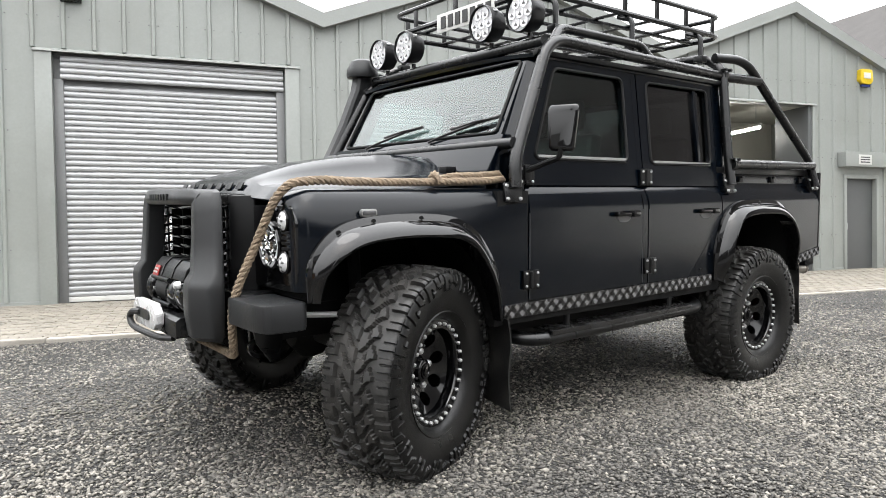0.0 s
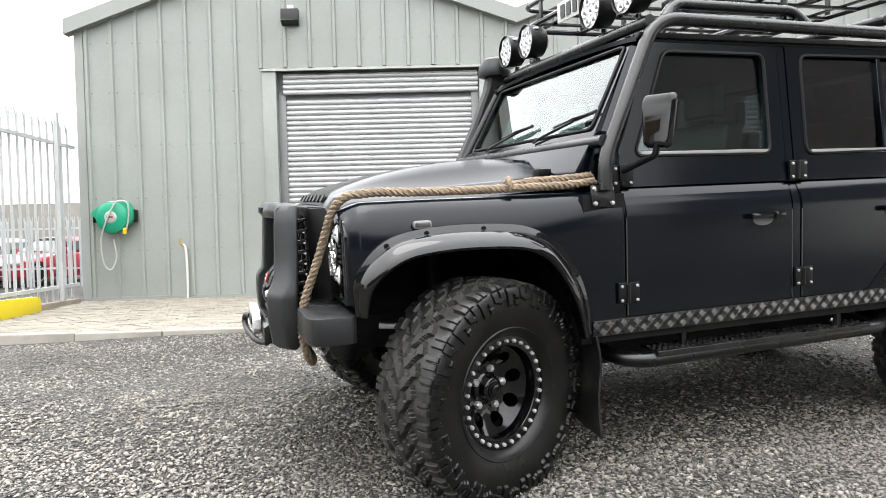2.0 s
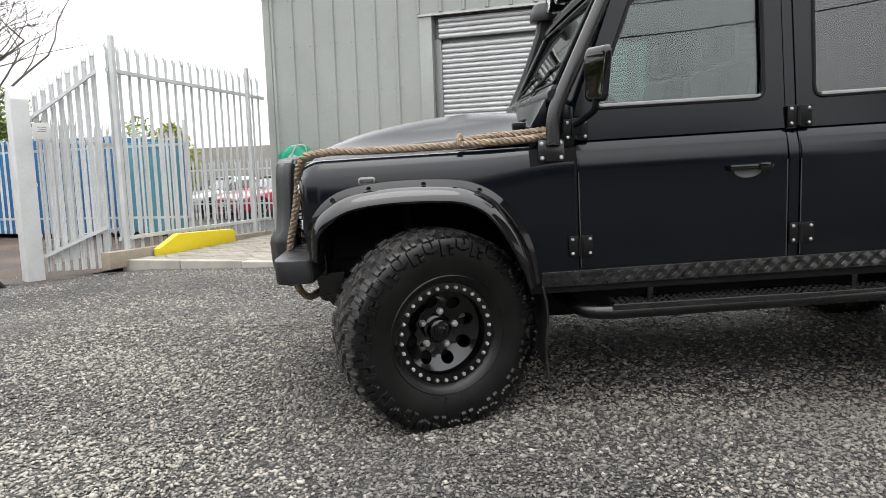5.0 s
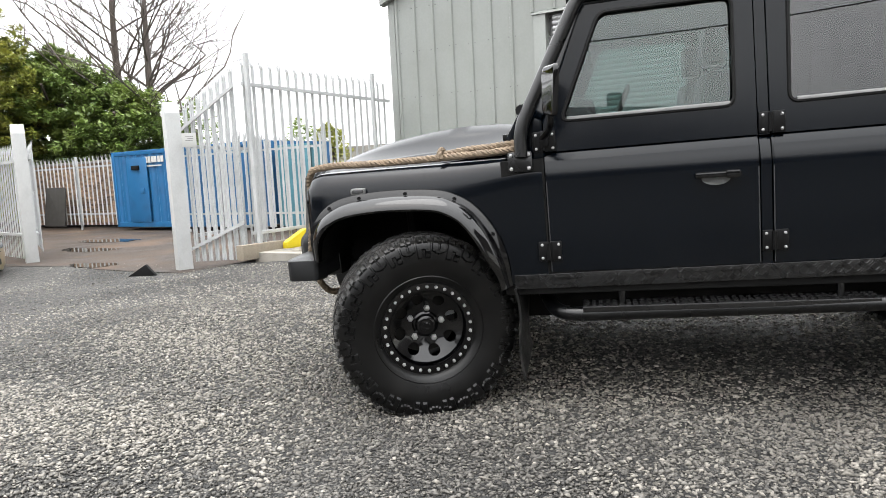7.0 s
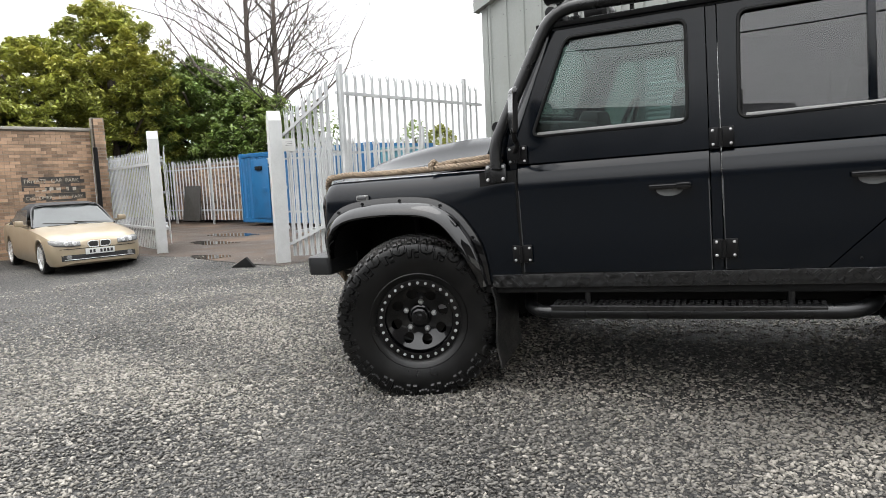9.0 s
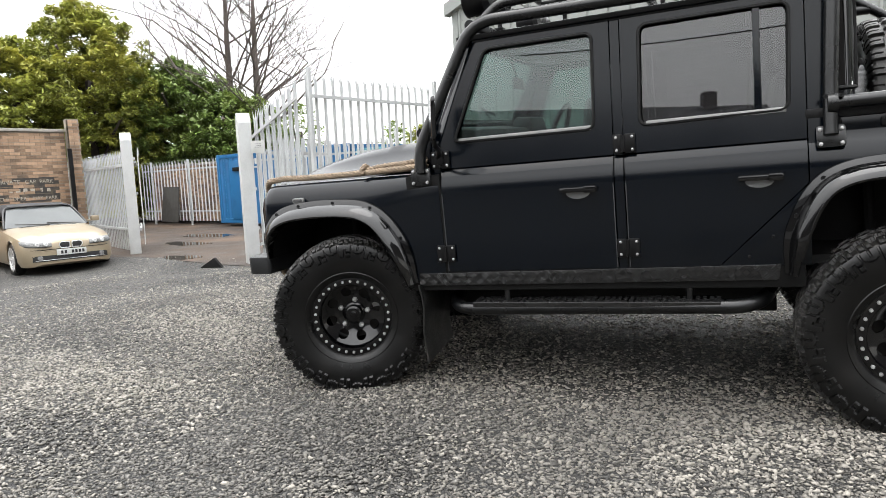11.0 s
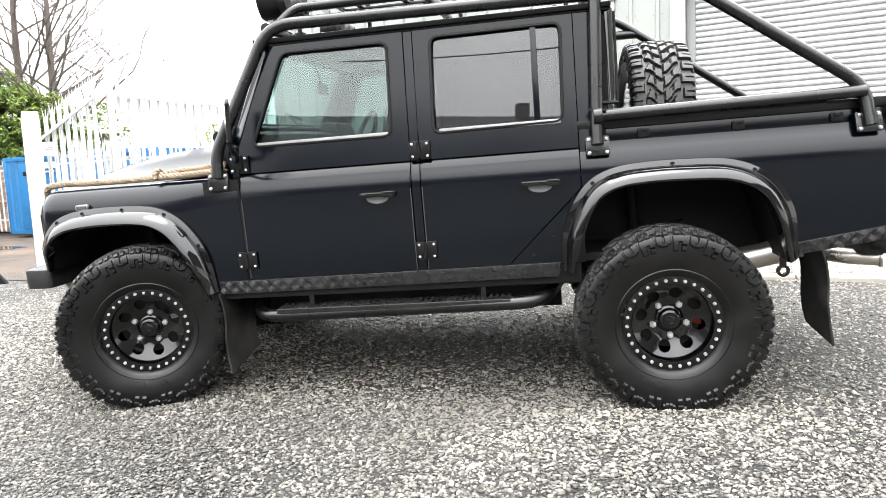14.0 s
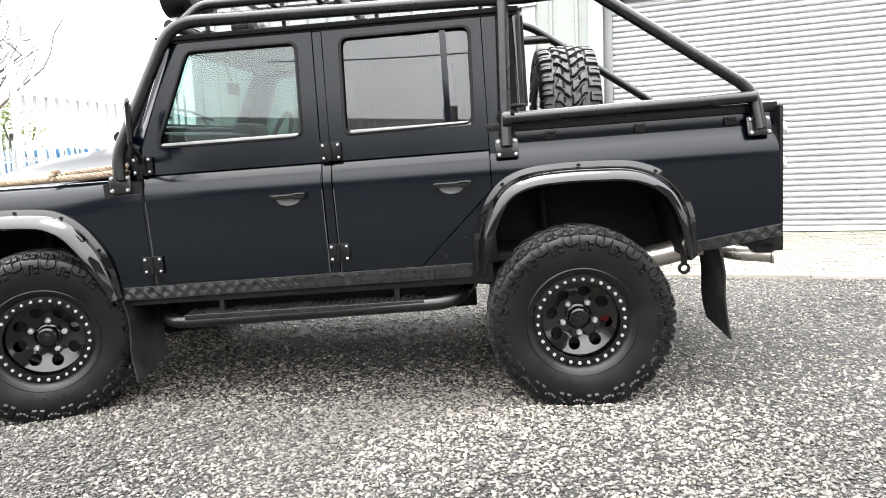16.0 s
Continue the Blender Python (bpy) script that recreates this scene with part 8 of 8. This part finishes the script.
def running_gear():
    for s in (-1, 1):
        bm = bmesh.new()
        box(bm, -0.55, 3.70, s * 0.42 - 0.04, s * 0.42 + 0.04, 0.55, 0.70, 0.008)
        bp("chassis_rail", bm, DARK)
        for x in (0.0, 2.794):
            bm = bmesh.new()
            pts = [Vector((x + 0.10 + 0.06 * math.cos(a), s * 0.50 + 0.06 * math.sin(a), 0.50 + 0.30 * a / (2 * math.pi * 6))) for a in [k * 0.45 for k in range(84)]]
            tube(bm, pts, 0.008, 6)
            bp("coil_spring", bm, DARK)
            bm = bmesh.new()
            tube(bm, [(x - 0.08, s * 0.54, 0.42), (x - 0.10, s * 0.52, 1.0)], 0.03, 10)
            bp("damper", bm, DARK)
        bm = bmesh.new()
        tube(bm, [(0.02, s * 0.45, 0.42), (0.85, s * 0.42, 0.55)], 0.03, 8)
        bp("radius_arm", bm, DARK)
        bm = bmesh.new()
        tube(bm, [(2.74, s * 0.45, 0.42), (1.9, s * 0.42, 0.55)], 0.025, 8)
        bp("trailing_arm", bm, DARK)
    for x in (0.0, 2.794):
        bm = bmesh.new()
        tube(bm, [(x, -0.72, TR), (x, 0.72, TR)], 0.05, 12)
        lathe(bm, [(0.001, -0.12), (0.08, -0.11), (0.14, -0.05), (0.15, 0.0), (0.14, 0.05), (0.08, 0.11), (0.001, 0.12)], "x", 18, (x, 0.15, TR))
        part("axle", bm, DARK, TRUCK)
    bm = bmesh.new()
    tube(bm, [(0.35, 0.12, 0.55), (2.66, 0.12, 0.47)], 0.035, 10)
    bp("prop_shaft", bm, DARK)
    bm = bmesh.new()
    box(bm, 0.75, 1.45, -0.32, 0.30, 0.50, 0.70, 0.05)
    bp("gearbox", bm, DARK)
    bm = bmesh.new()
    box(bm, 3.05, 3.68, -0.30, 0.36, 0.52, 0.76, 0.03)
    bp("fuel_tank", bm, DARK)
    # exhaust silencer and tail pipe
    bm = bmesh.new()
    tube(bm, [(3.02, -0.62, 0.545), (3.04, -0.62, 0.548), (3.07, -0.62, 0.553), (3.42, -0.62, 0.618), (3.425, -0.62, 0.619), (3.44, -0.62, 0.621), (3.45, -0.62, 0.623)], 0.062, 26, True, [0.03, 0.050, 0.062, 0.062, 0.066, 0.066, 0.04])
    ex = bp("exhaust_silencer", bm, STEEL, None, "stainless exhaust silencer")
    bm = bmesh.new()
    tube(bm, bent([(3.44, -0.62, 0.622), (3.55, -0.68, 0.622), (3.66, -0.74, 0.598), (3.81, -0.80, 0.590)], 0.07), 0.039, 16)
    tp = bp("tail_pipe", bm, STEEL, ex, "stainless tail pipe")
    bm = bmesh.new()
    tube(bm, [(3.800, -0.796, 0.5905), (3.806, -0.798, 0.590), (3.816, -0.802, 0.590)], 0.045, 18, True, [0.040, 0.046, 0.044])
    bp("rolled_lip", bm, STEEL, tp)
    bm = bmesh.new()
    lathe(bm, [(0.017, -0.010), (0.030, -0.010), (0.030, 0.010), (0.017, 0.010)], "y", 18, (3.369, -0.80, 0.550), True)
    box(bm, 3.354, 3.384, -0.81, -0.79, 0.574, 0.68, 0.005)
    bp("tow_eye", bm, TUBE)
    bm = bmesh.new()
    box(bm, 3.72, 3.80, -0.86, -0.80, 0.63, 0.69, 0.012)
    bp("tail_bracket", bm, TRIM)


running_gear()


# ------------------------------------------------------------------ kerb, block paving, loose gravel
KY = 3.66
EARLIER = {o.name for o in scene.objects}


def build_kerb():
    root = empty("kerb", "weathered concrete kerb stones edging the paved apron", "kerb")
    root["kind"] = "structure"
    bm = bmesh.new()
    box(bm, 0.004, 0.906, 0, 0.13, -0.12, 0.105, 0.012)
    bmesh.ops.recalc_face_normals(bm, faces=bm.faces)
    me = bpy.data.meshes.new("kerb_stone")
    bm.to_mesh(me)
    bm.free()
    me.materials.append(KERB)
    rnd = random.Random(5)
    for k in range(26):
        share("kerb_stone", me, root, pose(-5.35 + 0.913 * k, KY + rnd.uniform(-0.006, 0.006), rnd.uniform(-0.006, 0.004), 0, 0, rnd.uniform(-0.25, 0.25)))


build_kerb()


def build_paving():
    bm = bmesh.new()
    box(bm, -5.36, 18.3, KY + 0.13, FY + 0.6, -0.10, 0.088)
    slab = tagged(part("pavement", bm, JOINT, smooth=False), "buff block paved apron in front of the workshop doors", "pavement", kind="structure")
    bm = bmesh.new()
    box(bm, 0.003, 0.197, 0.003, 0.097, 0.03, 0.105, 0.004, 1)
    bmesh.ops.recalc_face_normals(bm, faces=bm.faces)
    me = bpy.data.meshes.new("paver")
    bm.to_mesh(me)
    bm.free()
    me.materials.append(PAVER)
    rnd = random.Random(8)
    verts, faces = [], []
    made = 0
    y = KY + 0.135
    row = 0
    while y < FY + 0.1:
        x = -5.35 + 0.1 * (row % 2)
        while x < 18.2:
            dz, tilt = rnd.uniform(-0.004, 0.003), rnd.uniform(-0.6, 0.6)
            near = (3.6 < x < 7.6) or (-5.3 < x < -1.4)
            if near and made < 300 and rnd.random() < 0.55:
                share("paver", me, slab, pose(x, y, dz, tilt * 0.5, tilt * 0.3))
                made += 1
            else:
                i = len(verts)
                a, b, c, d = x + 0.003, x + 0.197, y + 0.003, y + 0.097
                zt = 0.105 + dz
                verts += [(a, c, 0.07), (b, c, 0.07), (b, d, 0.07), (a, d, 0.07), (a + 0.004, c + 0.004, zt), (b - 0.004, c + 0.004, zt), (b - 0.004, d - 0.004, zt), (a + 0.004, d - 0.004, zt)]
                faces += [tuple(i + j for j in f) for f in ((4, 5, 6, 7), (0, 1, 5, 4), (1, 2, 6, 5), (2, 3, 7, 6), (3, 0, 4, 7))]
            x += 0.2
        y += 0.1
        row += 1
    m2 = bpy.data.meshes.new("pavers")
    m2.from_pydata(verts, [], faces)
    m2.materials.append(PAVER)
    rest = share("pavers", m2, slab, Matrix())
    rest["kind"] = "stuff"


build_paving()
settle(EARLIER)


def build_stones():
    """Loose angular stones strewn over the yard, thickest along the walk."""
    rng = np.random.default_rng(11)
    sets = []
    for n, x0, x1, y0, y1, lo, hi in ((125000, -3.4, 6.2, -3.9, 1.0, 0.006, 0.0115), (60000, -5.0, 7.4, -3.6, 3.55, 0.007, 0.012), (26000, -9.5, 9.5, -3.6, 3.5, 0.007, 0.013)):
        c = np.stack([rng.uniform(x0, x1, n), rng.uniform(y0, y1, n)], 1)
        edge = np.minimum(np.minimum(c[:, 0] - x0, x1 - c[:, 0]), np.where(y1 > 3.4, 9.0, y1 - c[:, 1]))
        c = c[rng.uniform(0, 1, n) < np.clip(edge / 1.6, 0.0, 1.0)]
        n = len(c)
        sets.append(np.concatenate([c, rng.uniform(lo, hi, (n, 1)) * rng.choice([0.8, 1.0, 1.0, 1.15, 1.5], (n, 1))], 1))
    s = np.concatenate(sets)
    n = len(s)
    gz = np.array([ground_z(x, y) + 0.012 * noise.noise((x * 0.9, y * 0.9, 0.3)) for x, y in s[:, :2]])
    base = np.array([(1, 0.25, 0.1), (-1, -0.2, 0), (0.2, 1, -0.1), (-0.3, -1, 0.1), (0.35, 0.1, 1), (-0.2, -0.3, -1)], float)
    tri = np.array([(0, 2, 4), (2, 1, 4), (1, 3, 4), (3, 0, 4), (2, 0, 5), (1, 2, 5), (3, 1, 5), (0, 3, 5)])
    v = np.repeat(base[None], n, 0) * rng.uniform(0.7, 1.2, (n, 6, 1))
    v *= (np.stack([rng.uniform(0.8, 1.5, n), rng.uniform(0.7, 1.1, n), rng.uniform(0.4, 0.8, n)], 1) * s[:, 2:3])[:, None, :]
    a = rng.uniform(0, 2 * math.pi, n)
    t = rng.uniform(-0.5, 0.5, n)
    ct, st = np.cos(t)[:, None], np.sin(t)[:, None]
    y, z = v[:, :, 1] * ct - v[:, :, 2] * st, v[:, :, 1] * st + v[:, :, 2] * ct
    ca, sa = np.cos(a)[:, None], np.sin(a)[:, None]
    out = np.stack([v[:, :, 0] * ca - y * sa + s[:, 0:1], v[:, :, 0] * sa + y * ca + s[:, 1:2], z + (gz + s[:, 2] * 0.25)[:, None]], 2)
    faces = (tri[None] + (np.arange(n) * 6)[:, None, None]).reshape(-1, 3)
    me = bpy.data.meshes.new("loose_stones")
    me.vertices.add(n * 6)
    me.vertices.foreach_set("co", out.reshape(-1))
    me.loops.add(len(faces) * 3)
    me.loops.foreach_set("vertex_index", faces.reshape(-1).astype(np.int32))
    me.polygons.add(len(faces))
    me.polygons.foreach_set("loop_start", np.arange(0, len(faces) * 3, 3, dtype=np.int32))
    me.update(calc_edges=True)
    me.validate()
    me.materials.append(STONE)
    me.materials.append(STONE_DARK)
    # darker stones gather round x 0.75 on the walker's side, broken by noise
    dark_odds = np.array([0.20 + 0.66 * math.exp(-((x - 0.75) / 1.25) ** 2) * step01((1.0 - y) / 2.0) + 0.8 * noise.noise((x * 0.8, y * 1.3, 2.0)) for x, y in s[:, :2]])
    pick = (rng.uniform(0, 1, n) < np.clip(dark_odds, 0.03, 0.93)).astype(np.int32)
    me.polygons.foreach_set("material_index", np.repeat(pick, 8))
    ob = new("loose_gravel", me)
    tagged(ob, "loose angular grey gravel chippings strewn over the yard", "gravel", kind="stuff")


build_stones()
